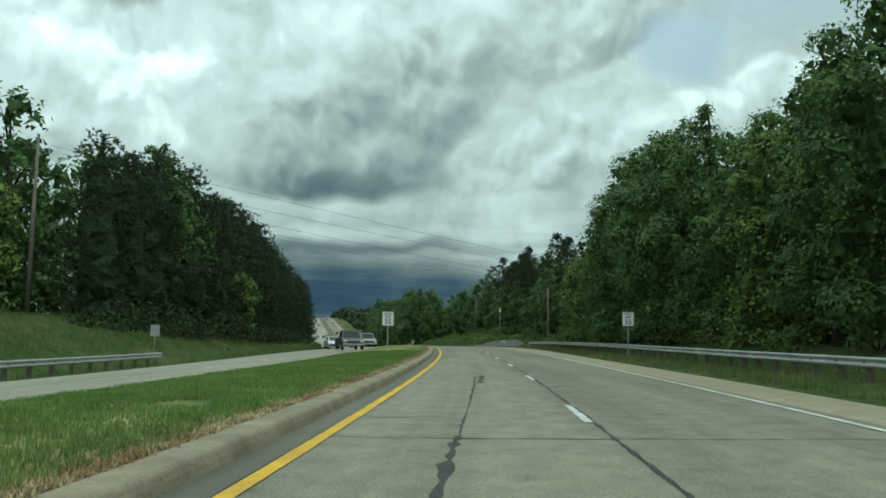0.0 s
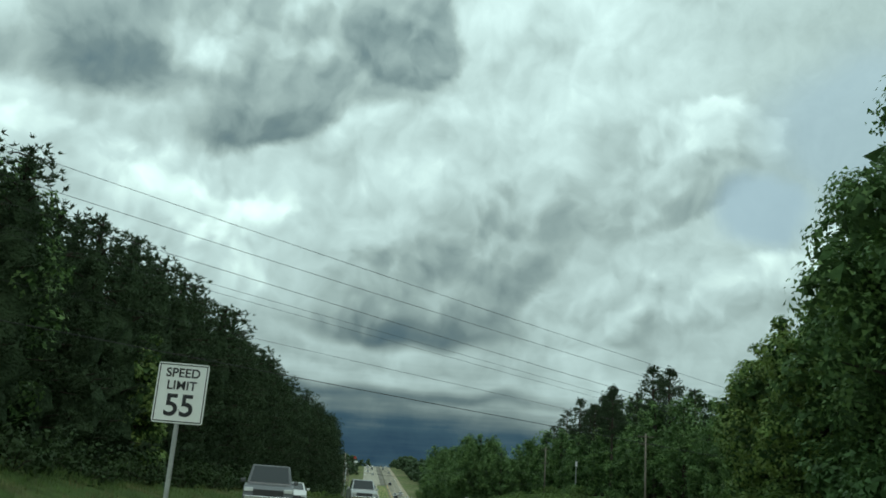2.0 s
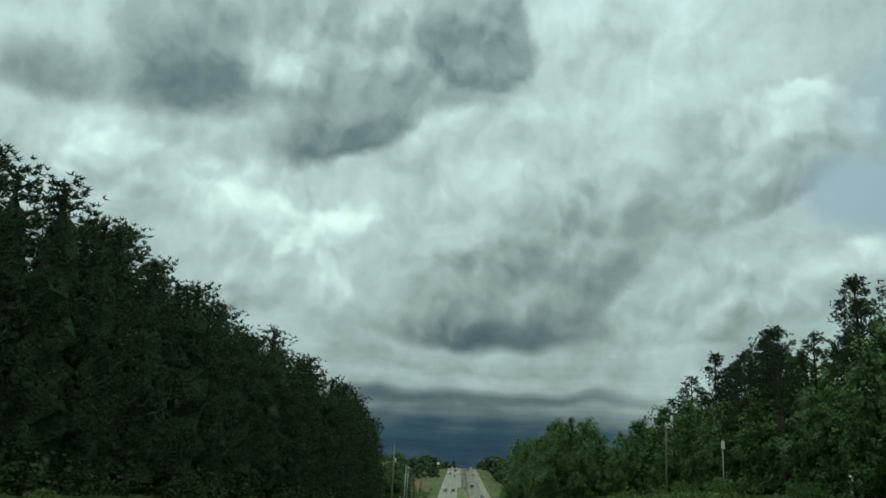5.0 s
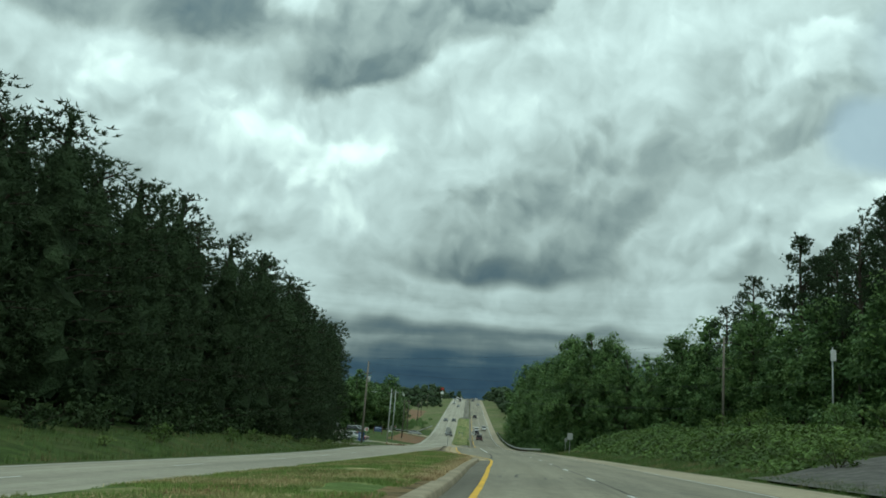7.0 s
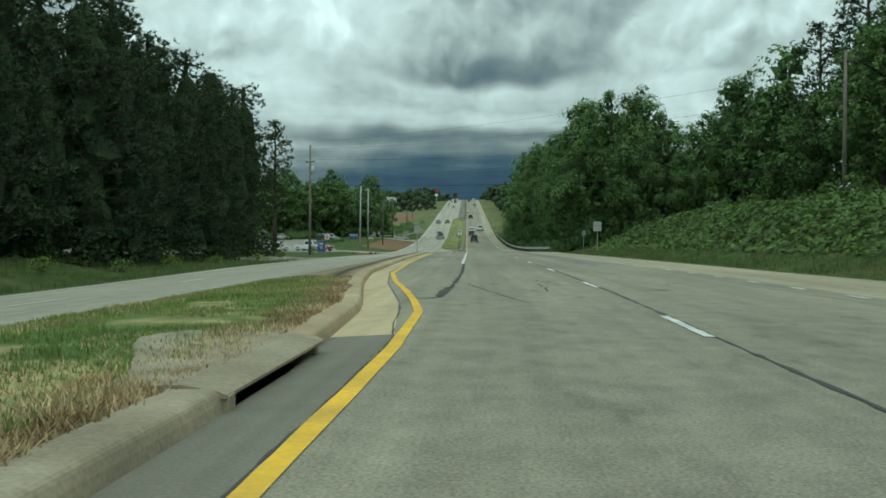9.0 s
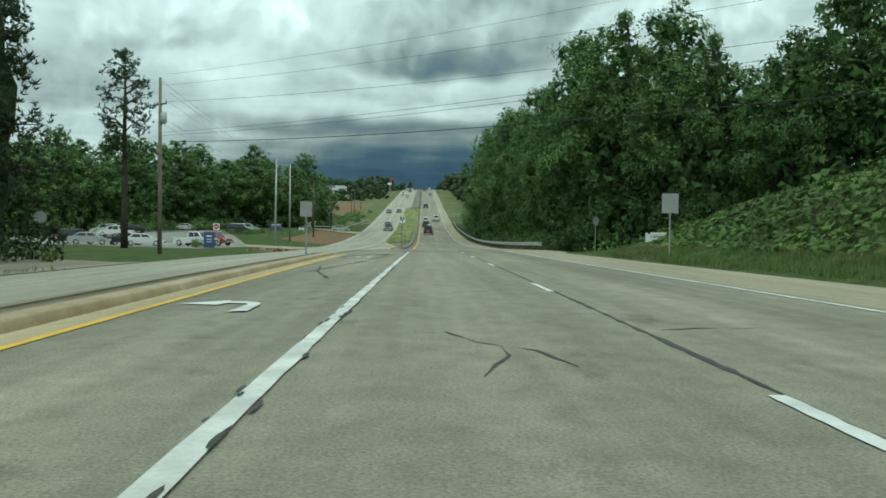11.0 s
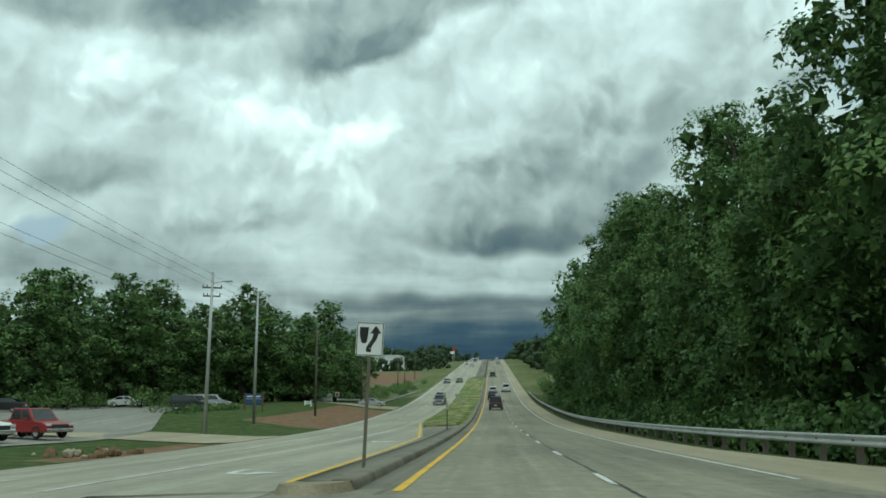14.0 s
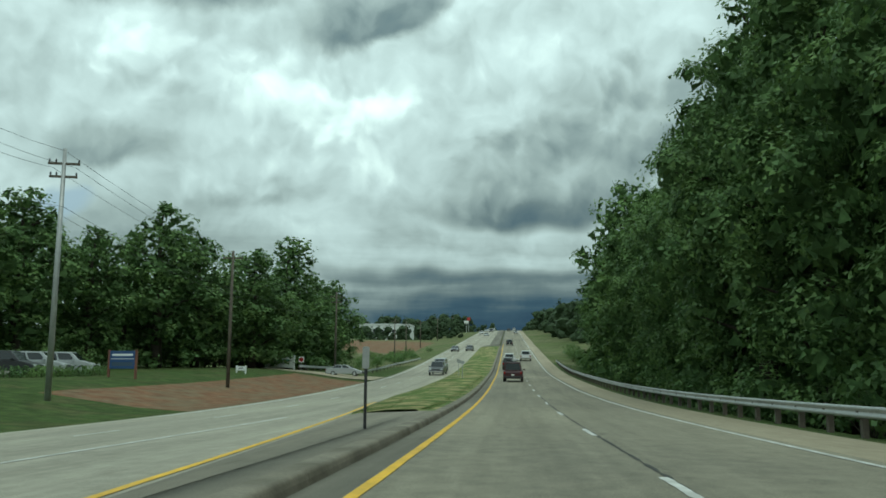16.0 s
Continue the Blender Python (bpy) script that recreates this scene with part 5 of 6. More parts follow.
def guardrail(ys, e, label, side, name="guardrail"):
    """A corrugated steel beam on wooden posts with blocks; side: which way the beam faces."""
    f = e if callable(e) else (lambda y: e)
    t = thing(name, label, "guardrail")
    prof = [(0.0, 0.42), (0.045, 0.45), (0.045, 0.50), (0.0, 0.545), (0.0, 0.585), (0.045, 0.63), (0.045, 0.68), (0.0, 0.71)]
    base = lambda y: P(y, f(y), (-0.03 if abs(f(y)) < 9 else ground_up(y, f(y))))  # noqa: E731
    n = len(prof)
    verts = [base(y) + Vector((side * (o + 0.16), 0, z)) for y in ys for o, z in prof]
    faces = [(r * n + c, r * n + c + 1, (r + 1) * n + c + 1, (r + 1) * n + c) for r in range(len(ys) - 1) for c in range(n - 1)]
    child("beam", mesh_of("beam", verts, faces, M["steel"], True), t, "galvanised corrugated beam")
    bm = bmesh.new()
    box(bm, -0.075, 0.075, -0.1, 0.1, -0.4, 0.70, 0.01)
    me = bpy.data.meshes.new("post")
    bm.to_mesh(me)
    bm.free()
    me.materials.append(M["post"])
    bm = bmesh.new()
    box(bm, 0, 0.09, -0.09, 0.09, 0.40, 0.72, 0.01)
    mb = bpy.data.meshes.new("block")
    bm.to_mesh(mb)
    bm.free()
    mb.materials.append(M["post"])
    for y in np.arange(ys[0] + 0.3, ys[-1], 1.9 if ys[-1] < 200 else 2.4):
        p = child("post", me, t)
        p.location = base(float(y))
        q = child("block", mb, p)
        q.location = (side * 0.075 - (0.09 if side < 0 else 0), 0, 0)
    bm = bmesh.new()
    for y, d in ((ys[0], 1), (ys[-1], -1)):
        c = base(y)
        x = c.x + side * 0.18
        tube(bm, [(x, y - 0.02, c.z + 0.40), (x, y - 0.02, c.z + 0.73)], 0.11, 8)
    part("end_cap", bm, M["steel"], t)
    return t


rail_e = table((-40, 8.9), (32, 9.2), (80, 9.6), (118, 10.4), (126, 11.0))
guardrail(span(-40, 125, 2.5), rail_e, "galvanised steel guardrail on wooden posts by the wood", -1)
guardrail(span(-60, 52, 3.0), -19.0, "weathered steel guardrail on dark posts beside the oncoming lanes", 1)
rail2_e = table((328, 8.2), (336, 7.5), (350, 7.0), (480, 6.7), (520, 6.7))
guardrail(span(329, 520, 3.0), rail2_e, "galvanised steel guardrail curving along the shoulder", -1)
guardrail(span(480, 545, 3.0), table((480, -30), (510, -24), (545, -20)), "steel guardrail at the side-road corner", 1)

# ---------------------------------------------------------------- signs


def text_mesh(body, size, mat, name="lettering"):
    cu = bpy.data.curves.new(name, "FONT")
    cu.body, cu.size, cu.align_x, cu.align_y, cu.extrude = body, size, "CENTER", "CENTER", 0.001
    cu.offset = size * 0.018
    ob = bpy.data.objects.new(name, cu)
    scene.collection.objects.link(ob)
    me = bpy.data.meshes.new_from_object(ob)
    bpy.data.objects.remove(ob)
    me.materials.clear()
    me.materials.append(mat)
    return me


def plate(bm, w, h, t, r=0.04, seg=4):
    """A sign plate with rounded corners, upright, facing -y."""
    ring = []
    for cx, cz, a0 in ((w / 2 - r, h / 2 - r, 0), (-w / 2 + r, h / 2 - r, 90), (-w / 2 + r, -h / 2 + r, 180), (w / 2 - r, -h / 2 + r, 270)):
        for k in range(seg + 1):
            a = radians(a0 + 90 * k / seg)
            ring.append((cx + r * math.cos(a), cz + r * math.sin(a)))
    f = [bm.verts.new((x, 0, z)) for x, z in ring]
    b = [bm.verts.new((x, t, z)) for x, z in ring]
    bm.faces.new(f)
    bm.faces.new(b[::-1])
    for k in range(len(f)):
        bm.faces.new((f[k - 1], b[k - 1], b[k], f[k]))


def frame_ring(bm, w, h, inset, width, y):
    for x0, x1, z0, z1 in ((-w / 2 + inset, w / 2 - inset, h / 2 - inset - width, h / 2 - inset), (-w / 2 + inset, w / 2 - inset, -h / 2 + inset, -h / 2 + inset + width),
                           (-w / 2 + inset, -w / 2 + inset + width, -h / 2 + inset + width, h / 2 - inset - width), (w / 2 - inset - width, w / 2 - inset, -h / 2 + inset + width, h / 2 - inset - width)):
        box(bm, x0, x1, y - 0.003, y, z0, z1)


def post_sign(name, label, at, w, h, top, faces, back=False, octagon=False, turn=0.0, post=M["steel"]):
    t = thing(name, label, "road sign", at=at @ Matrix.Rotation(radians(turn), 4, "Z"))
    bm = bmesh.new()
    box(bm, -0.035, 0.035, 0.02, 0.05, -0.4, top, 0.006)
    box(bm, -0.012, 0.012, 0.0, 0.02, 0.1, top)
    part("post", bm, post, t)
    bm = bmesh.new()
    if octagon:
        ring = [(w / 2 / math.cos(radians(22.5)) * math.cos(radians(22.5 + 45 * k)), w / 2 / math.cos(radians(22.5)) * math.sin(radians(22.5 + 45 * k))) for k in range(8)]
        f = [bm.verts.new((x, 0, z)) for x, z in ring]
        b = [bm.verts.new((x, 0.006, z)) for x, z in ring]
        bm.faces.new(f)
        bm.faces.new(b[::-1])
        for k in range(8):
            bm.faces.new((f[k - 1], b[k - 1], b[k], f[k]))
    else:
        plate(bm, w, h, 0.006)
    pl = part("plate", bm, M["sign_back"] if back else M["sign_white"], t)
    pl.location = (0, -0.012, top - h / 2)
    for part_name, make, mat in faces:
        bm = bmesh.new()
        make(bm)
        part(part_name, bm, mat, pl)
    bm = bmesh.new()
    for z in (0.28, -0.28):
        tube(bm, [(0, -0.006, h * z), (0, 0.05, h * z)], 0.012, 6)
    part("bolt", bm, M["steel"], pl)
    return t, pl


def speed_sign(y, e, up, label, lean=0.0):
    t, pl = post_sign("speed_limit_sign", label, Matrix.Translation(P(y, e, up)), 0.76, 0.91, 2.9, [("border", lambda bm: frame_ring(bm, 0.76, 0.91, 0.02, 0.015, -0.001), M["sign_black"])], turn=lean)
    for body, size, z in (("SPEED", 0.19, 0.30), ("LIMIT", 0.19, 0.11), ("55", 0.46, -0.20)):
        m = child("lettering", text_mesh(body, size, M["sign_black"]), pl, "black lettering")
        m.matrix_basis = Matrix.Translation((0, -0.003, z)) @ pose(0, 0, 0, 90, 0, 0)
    return t


speed_sign(59.6, -6.85, -0.12, "white speed limit sign on a steel post in the grass median", 3)
speed_sign(57.0, 8.93, 0.0, "white speed limit sign on a steel post behind the guardrail", -4)


def keep_right(bm):
    fit = lambda pts: [(x * 0.9, z * 0.9) for x, z in pts]  # noqa: E731
    sh = [(-0.235, 0.27), (-0.235, 0.10), (-0.20, -0.06), (-0.16, -0.10), (-0.10, -0.10), (-0.06, -0.05), (-0.03, 0.27)]
    bm.faces.new([bm.verts.new((x, -0.003, z)) for x, z in fit(sh)])
    cen = [(-0.02, -0.29), (-0.02, -0.20), (0.03, -0.10), (0.10, 0.0), (0.13, 0.10), (0.13, 0.16)]
    cen = fit(cen)
    lft = [bm.verts.new((x - 0.05, -0.003, z)) for x, z in cen]
    rgt = [bm.verts.new((x + 0.05, -0.003, z)) for x, z in cen]
    for k in range(len(cen) - 1):
        bm.faces.new((lft[k], rgt[k], rgt[k + 1], lft[k + 1]))
    bm.faces.new([bm.verts.new((x, -0.003, z)) for x, z in fit([(0.0, 0.13), (0.26, 0.13), (0.13, 0.31)])])


post_sign("keep_right_sign", "white traffic sign with black arrow on the median nose", Matrix.Translation(P(333.3, -4.42, 0.12)) @ Matrix.Rotation(radians(2.2), 4, "Y"), 0.56, 0.69, 2.93,
          [("border", lambda bm: frame_ring(bm, 0.56, 0.69, 0.012, 0.014, -0.001), M["sign_black"]), ("arrow", keep_right, M["sign_black"])], turn=2, post=M["pole"])
post_sign("sign_back", "back of a grey metal sign on the paved median", Matrix.Translation(P(295, -8.3, 0.12)), 0.61, 0.76, 2.75, [], back=True, turn=-3)
post_sign("sign_back", "back of a grey metal sign in the verge grass", Matrix.Translation(P(291, 9.0, 0.1)), 0.76, 0.91, 3.0, [], back=True, turn=-6)
post_sign("sign_back", "back of a small grey sign by the guardrail end", Matrix.Translation(P(62.7, -22.5, 0.2)), 0.61, 0.76, 2.0, [], back=True, turn=-8)
post_sign("stop_sign", "grey back of a stop sign at the side street", Matrix.Translation(P(326, 12.2, 0.0)), 0.76, 0.76, 2.9, [], back=True, octagon=True, turn=40)
post_sign("stop_sign", "back of a grey stop sign at the side street", Matrix.Translation(P(306, -26.3, 0.1)), 0.76, 0.76, 2.9, [], back=True, octagon=True, turn=25)


def no_entry(bm):
    ring = [bm.verts.new((0.30 * math.cos(2 * math.pi * k / 24), -0.003, 0.30 * math.sin(2 * math.pi * k / 24))) for k in range(24)]
    bm.faces.new(ring)


t_, pl_ = post_sign("no_entry_sign", "white sign with red no-entry disc beside the parking place", Matrix.Translation(P(357.5, -27.0, 0.1)), 0.76, 0.76, 3.1, [("disc", no_entry, M["sign_red"])])
bm = bmesh.new()
box(bm, -0.2, 0.2, -0.007, -0.004, -0.05, 0.05)
part("bar", bm, M["sign_white"], pl_)
t_, pl_ = post_sign("no_entry_sign", "small red and white sign by the side road", Matrix.Translation(P(484, -30.5, 0.3)), 0.76, 0.76, 2.4, [("disc", no_entry, M["sign_red"])])
post_sign("median_sign", "dark narrow marker post in the grass median", Matrix.Translation(P(379.5, -5.0, 0.1)), 0.16, 0.5, 1.9, [], back=True, post=M["plastic"])
post_sign("median_sign", "small sign on a post in the rising median", Matrix.Translation(P(459, -6.8, 0.1)), 0.45, 0.3, 2.0, [], back=True)
post_sign("median_sign", "small sign on a post in the rising median", Matrix.Translation(P(470, -7.8, 0.1)), 0.45, 0.45, 2.1, [], back=True)


def board_sign(name, label, at, w, h, lift, panel, posts, bars, header=None, frame_mat=None, turn=0.0):
    t = thing(name, label, "business sign", at=at @ Matrix.Rotation(radians(turn), 4, "Z"))
    bm = bmesh.new()
    box(bm, -w / 2, w / 2, -0.05, 0.05, lift, lift + h, 0.015)
    pn = part("panel", bm, panel, t)
    for x in (-w / 2 - 0.08, w / 2 + 0.08):
        bm = bmesh.new()
        box(bm, x - 0.08, x + 0.08, -0.08, 0.08, -0.4, lift + h + 0.08, 0.02)
        part("post", bm, posts, t)
    for x, z, bw, bh, mat in bars:
        bm = bmesh.new()
        box(bm, x - bw / 2, x + bw / 2, -0.056, -0.05, z - bh / 2, z + bh / 2)
        part("lettering_bar", bm, mat, pn)
    return t, pn


t_, pn_ = board_sign("estate_sign", "white wooden sign board with green lettering by the junction", Matrix.Translation(P(320.0, 16.0, -0.1)), 1.75, 1.25, 0.25, M["sign_white"], M["sign_white"],
                     [(0, 0.95, 1.0, 0.22, M["green"]), (0, 0.68, 1.3, 0.07, M["sign_black"]), (0, 0.52, 1.2, 0.06, M["sign_black"]), (0, 0.38, 1.35, 0.09, M["sign_black"])], turn=2)
m_ = child("lettering", text_mesh("CREEKSIDE", 0.27, M["green"]), pn_, "green lettering")
m_.matrix_basis = Matrix.Translation((0, -0.056, 1.27)) @ pose(0, 0, 0, 90, 0, 0)
bm = bmesh.new()
box(bm, -0.65, 0.65, -0.06, 0.06, 1.5, 1.62, 0.03)
part("top_board", bm, M["sign_white"], t_)
board_sign("business_sign", "dark blue business sign between brick piers", Matrix.Translation(stand(426, -31.0)), 2.3, 1.35, 0.6, M["blue"], M["brick"],
           [(0, 1.65, 1.9, 0.16, M["sign_white"]), (0, 1.35, 2.1, 0.05, M["roof_white"]), (0, 0.95, 1.9, 0.28, paint("slate", (0.06, 0.09, 0.13)))], turn=-14)
board_sign("business_sign", "white low business sign board on the verge", Matrix.Translation(stand(484, -34.0)), 5.0, 1.7, 0.2, M["sign_white"], M["sign_white"],
           [(0.6, 1.3, 2.2, 0.25, paint("teal", (0.10, 0.30, 0.30))), (0.6, 0.9, 2.6, 0.12, M["sign_black"])], turn=-6)
board_sign("information_board", "blue information board with pale lettering by the parking place", Matrix.Translation(P(359, -28.2, 0.1)), 1.0, 1.9, 0.15, M["blue"], M["blue"],
           [(0, 1.6, 0.7, 0.16, M["sign_white"]), (0, 1.2, 0.75, 0.08, M["sign_white"]), (0, 0.9, 0.6, 0.08, M["sign_white"])], turn=-8)
board_sign("lot_sign", "small white sign board on the lawn", Matrix.Translation(stand(452, -29.5)), 0.8, 0.45, 0.25, M["sign_white"], M["sign_white"], [(0, 0.5, 0.5, 0.08, M["sign_black"])])

# ---------------------------------------------------------------- utility poles and cables


def utility_pole(name, label, foot, h, r=0.15, arms=(), mat=None, extra=None, lean=0.0):
    t = thing(name, label, "utility pole", "roadside utility poles", at=Matrix.Translation(foot) @ Matrix.Rotation(radians(lean), 4, "Y"))
    bm = bmesh.new()
    tube(bm, [(0, 0, -0.5), (0, 0, h * 0.5), (0, 0, h)], [r * 1.15, r, r * 0.72], 10)
    part("shaft", bm, mat or M["pole"], t, smooth=True)
    for z, half, ang in arms:
        bm = bmesh.new()
        box(bm, -half, half, -0.06, 0.06, z - 0.06, z + 0.06, 0.01)
        bmesh.ops.rotate(bm, verts=bm.verts, matrix=Matrix.Rotation(radians(ang), 3, "Z"))
        a = part("crossarm", bm, M["post"], t)
        for s in (-0.92, 0.92, -0.5):
            bm = bmesh.new()
            v = Matrix.Rotation(radians(ang), 3, "Z") @ Vector((s * half, 0, z + 0.06))
            tube(bm, [v, v + Vector((0, 0, 0.09)), v + Vector((0, 0, 0.18))], [0.035, 0.055, 0.03], 8)
            part("insulator", bm, M["plastic"], a)
    if extra == "box":
        bm = bmesh.new()
        box(bm, -0.22, 0.22, -0.34, -0.1, h - 1.25, h - 0.25, 0.04)
        part("meter_box", bm, M["roof_white"], t)
    if extra == "can":
        bm = bmesh.new()
        tube(bm, [(0.32, -0.1, h * 0.74), (0.32, -0.1, h * 0.74 + 0.1), (0.32, -0.1, h * 0.74 + 0.9), (0.32, -0.1, h * 0.74 + 1.0)], [0.2, 0.26, 0.26, 0.18], 12)
        part("transformer", bm, M["steel"], t, smooth=True)
    if extra == "lamp":
        bm = bmesh.new()
        tube(bm, [(0, 0, h - 1.0), (0.5, -0.1, h - 0.85), (1.3, -0.2, h - 0.75)], 0.03, 6)
        box(bm, 1.2, 1.75, -0.3, -0.08, h - 0.86, h - 0.72, 0.03)
        part("lamp_arm", bm, M["steel"], t)
    return t


def cable(a, b, sag, r=0.012, label="black overhead cable spanning the road"):
    t = thing("overhead_cable", label, "cable", "overhead cables")
    a, b = Vector(a), Vector(b)
    pts = [a.lerp(b, k / 16) - Vector((0, 0, sag * 4 * (k / 16) * (1 - k / 16))) for k in range(17)]
    t.location = a
    bm = bmesh.new()
    tube(bm, [p - a for p in pts], r, 5)
    part("strand", bm, M["wire"], t)
    return t


f1, f2 = Vector((-43.5, 79, 0.55)), Vector((41, 134.5, 1.0))
utility_pole("utility_pole", "tall weathered wooden utility pole on the grassy bank", f1, 16.6, 0.17, ((15.2, 1.2, 56), (13.6, 0.9, 56)))
utility_pole("utility_pole", "wooden utility pole in the wood's edge", f2, 9.2, 0.16, ((8.6, 1.1, 56),))
for y1, z1, y2, z2, r in ((78.9, 16.3, 134.3, 9.0, 0.014), (77.8, 14.55, 135.9, 8.57, 0.014), (77.4, 13.3, 134.2, 6.5, 0.014), (78.79, 12.30, 134.79, 5.95, 0.009), (78.79, 11.90, 134.79, 5.60, 0.009), (80.94, 9.69, 130.94, 4.79, 0.009), (79.22, 7.38, 129.32, 4.08, 0.019)):
    cable((f1.x, y1, z1 + 0.1), (f2.x, y2, z2 + 0.25), 0.5 if z1 > 13 else 0.22, r)

p12, p9 = P(324.5, -24.2, 0.0), Vector((29.5, 279, 4.5))
utility_pole("utility_pole", "wooden utility pole carrying a transformer at the junction", p12, 14.6, 0.17, ((12.4, 1.0, -43),), extra="can")
utility_pole("utility_pole", "wooden utility pole with crossarms on the bank", p9, 12.4, 0.16, ((11.6, 1.2, -43), (8.3, 1.0, -43)))
for y1, z1, y2, z2, r in ((327.0, 14.3, 294, 17.0, 0.010), (326.0, 13.2, 286, 13.6, 0.010), (326.6, 11.9, 278, 9.9, 0.012), (325.5, 9.2, 283, 10.4, 0.012), (325.3, 8.9, 283, 10.0, 0.012), (327.0, 8.55, 274, 6.9, 0.024)):
    cable((p12.x, y1, z1 + 0.3), (p9.x, y2, z2 + 0.5), 0.75, r)
p184, p242 = Vector((27.7, 183.7, 1.2)), Vector((29.5, 241.8, 3.7))
utility_pole("utility_pole", "wooden utility pole with two crossarms before the wood", p184, 12.0, 0.16, ((11.5, 1.2, 0), (10.4, 1.0, 0)))
utility_pole("service_pole", "slim pale pole with a white box near its top", p242, 8.2, 0.09, (), M["sign_back"], "box")
for z, o in ((12.9, -1.0), (12.9, 1.0), (11.8, 0.0), (9.0, 0.0)):
    cable((p184.x + o, p184.y, z), (p9.x + o, p9.y, z + 1.2), 0.9, 0.010, "thin overhead cable along the bank")
pa, pb, pc, pd = Vector((-24.2, 388, -0.75)), Vector((-24.5, 403.5, -0.1)), Vector((-24.2, 431, 0.3)), Vector((-27.4, 488.5, 1.6))
utility_pole("utility_pole", "pale utility pole with dark top and crossarm", pa, 12.9, 0.15, ((11.6, 0.8, 15), (10.9, 0.7, 15)), M["sign_back"], "lamp", lean=0.6)
utility_pole("utility_pole", "pale utility pole beside the driveway", pb, 12.7, 0.14, ((11.9, 0.8, 15), (11.2, 0.7, 15)), M["sign_back"])
utility_pole("utility_pole", "dark wooden utility pole on the lawn", pc, 10.8, 0.14, ((10.2, 0.8, 10),), M["post"])
utility_pole("utility_pole", "wooden utility pole by the side road", pd, 11.7, 0.15, ((11.0, 0.9, 10), (10.2, 0.8, 10)), M["post"])
tops = [(p12, 14.4), (pa, 12.8), (pb, 12.6), (pc, 10.6), (pd, 11.5)]
for (u, hu), (w, hw) in zip(tops, tops[1:]):
    for o, dz in ((0.0, 0.0), (0.6, -0.9), (-0.6, -0.9), (0.1, -3.0), (-0.1, -3.4)):
        cable((u.x + o, u.y, u.z + hu + dz), (w.x + o, w.y, w.z + hw + dz), 0.35, 0.010, "thin overhead cable along the verge")
for y, e, h in ((560, -27, 9.5), (600, -29, 9), (650, -30, 9), (720, -30, 9.5), (800, -29, 9.5), (560, 24, 8), (585, 22, 8.5), (612, 22, 8.5), (660, 20, 9), (720, 19, 9), (800, 18, 9)):
    utility_pole("utility_pole", "distant wooden pole beside the hill road", stand(y, e), h, 0.13, ((h - 0.7, 0.9, 0),), M["post"])

# ---------------------------------------------------------------- side pavements


def slab(name, label, ys, es, mat, lift=0.05):
    """A paved patch laid over the ground; es: offsets, numbers or functions of y."""
    val = lambda f, y: f(y) if callable(f) else f  # noqa: E731
    verts = [P(y, val(e, y), ground_up(y, val(e, y)) + lift) for y in ys for e in es]
    n = len(es)
    faces = [(r * n + c, r * n + c + 1, (r + 1) * n + c + 1, (r + 1) * n + c) for r in range(len(ys) - 1) for c in range(n - 1)]
    ob = new(name, mesh_of(name, verts, faces, mat, True))
    lay_uv(ob.data, [(val(e, y), y) for y in ys for e in es])
    return tagged(ob, label, "pavement", kind="structure")


slab("side_street", "pale paved side street joining the road", span(284, 303, 2.0), [-75, -60, -48, -40, -34, -29, -26, -23, -20.5, lambda y: left_out(y) + 0.05], M["road"])
slab("driveway", "pale paved driveway into the parking place", span(374, 388, 2.0), [-42, -36, -31, -27, -24, -22, -20.5, lambda y: left_out(y) + 0.05], M["shoulder"])
slab("parking_lot", "pale asphalt parking place beside the lawn", span(350, 440, 4.0), [lambda y: np.interp(y, [350, 372, 390, 440], [-66, -66, -72, -72]), -56, -48, -42, lambda y: np.interp(y, [350, 372, 390, 412, 440], [-27.5, -26.5, -30, -37, -44])], M["lot"], 0.055)
slab("side_street", "paved side street by the estate sign", span(319, 334, 1.5), [lambda y: right_out(y) - 0.05, lambda y: right_out(y) + 3, lambda y: right_out(y) + 8, lambda y: right_out(y) + 16, lambda y: right_out(y) + 30], M["road"])
slab("side_road", "pale side road meeting the carriageway", span(470, 482, 2.0), [-70, -50, -40, -32, -26, -22, lambda y: left_out(y) + 0.05], M["shoulder"], 0.07)
slab("gravel_apron", "dark gravel apron beside the shoulder", span(176, 214, 2.0), [lambda y: right_out(y) + 0.4, lambda y: right_out(y) + 2, lambda y: right_out(y) + 5, lambda y: right_out(y) + 9, lambda y: right_out(y) + 14], M["gravel"], 0.12)
slab("gravel_apron", "pale gravel entrance beside the carriageway", span(132, 165, 3.0), [lambda y: right_out(y), lambda y: right_out(y) + 3, lambda y: right_out(y) + 8, lambda y: right_out(y) + 16], M["shoulder"], 0.10)


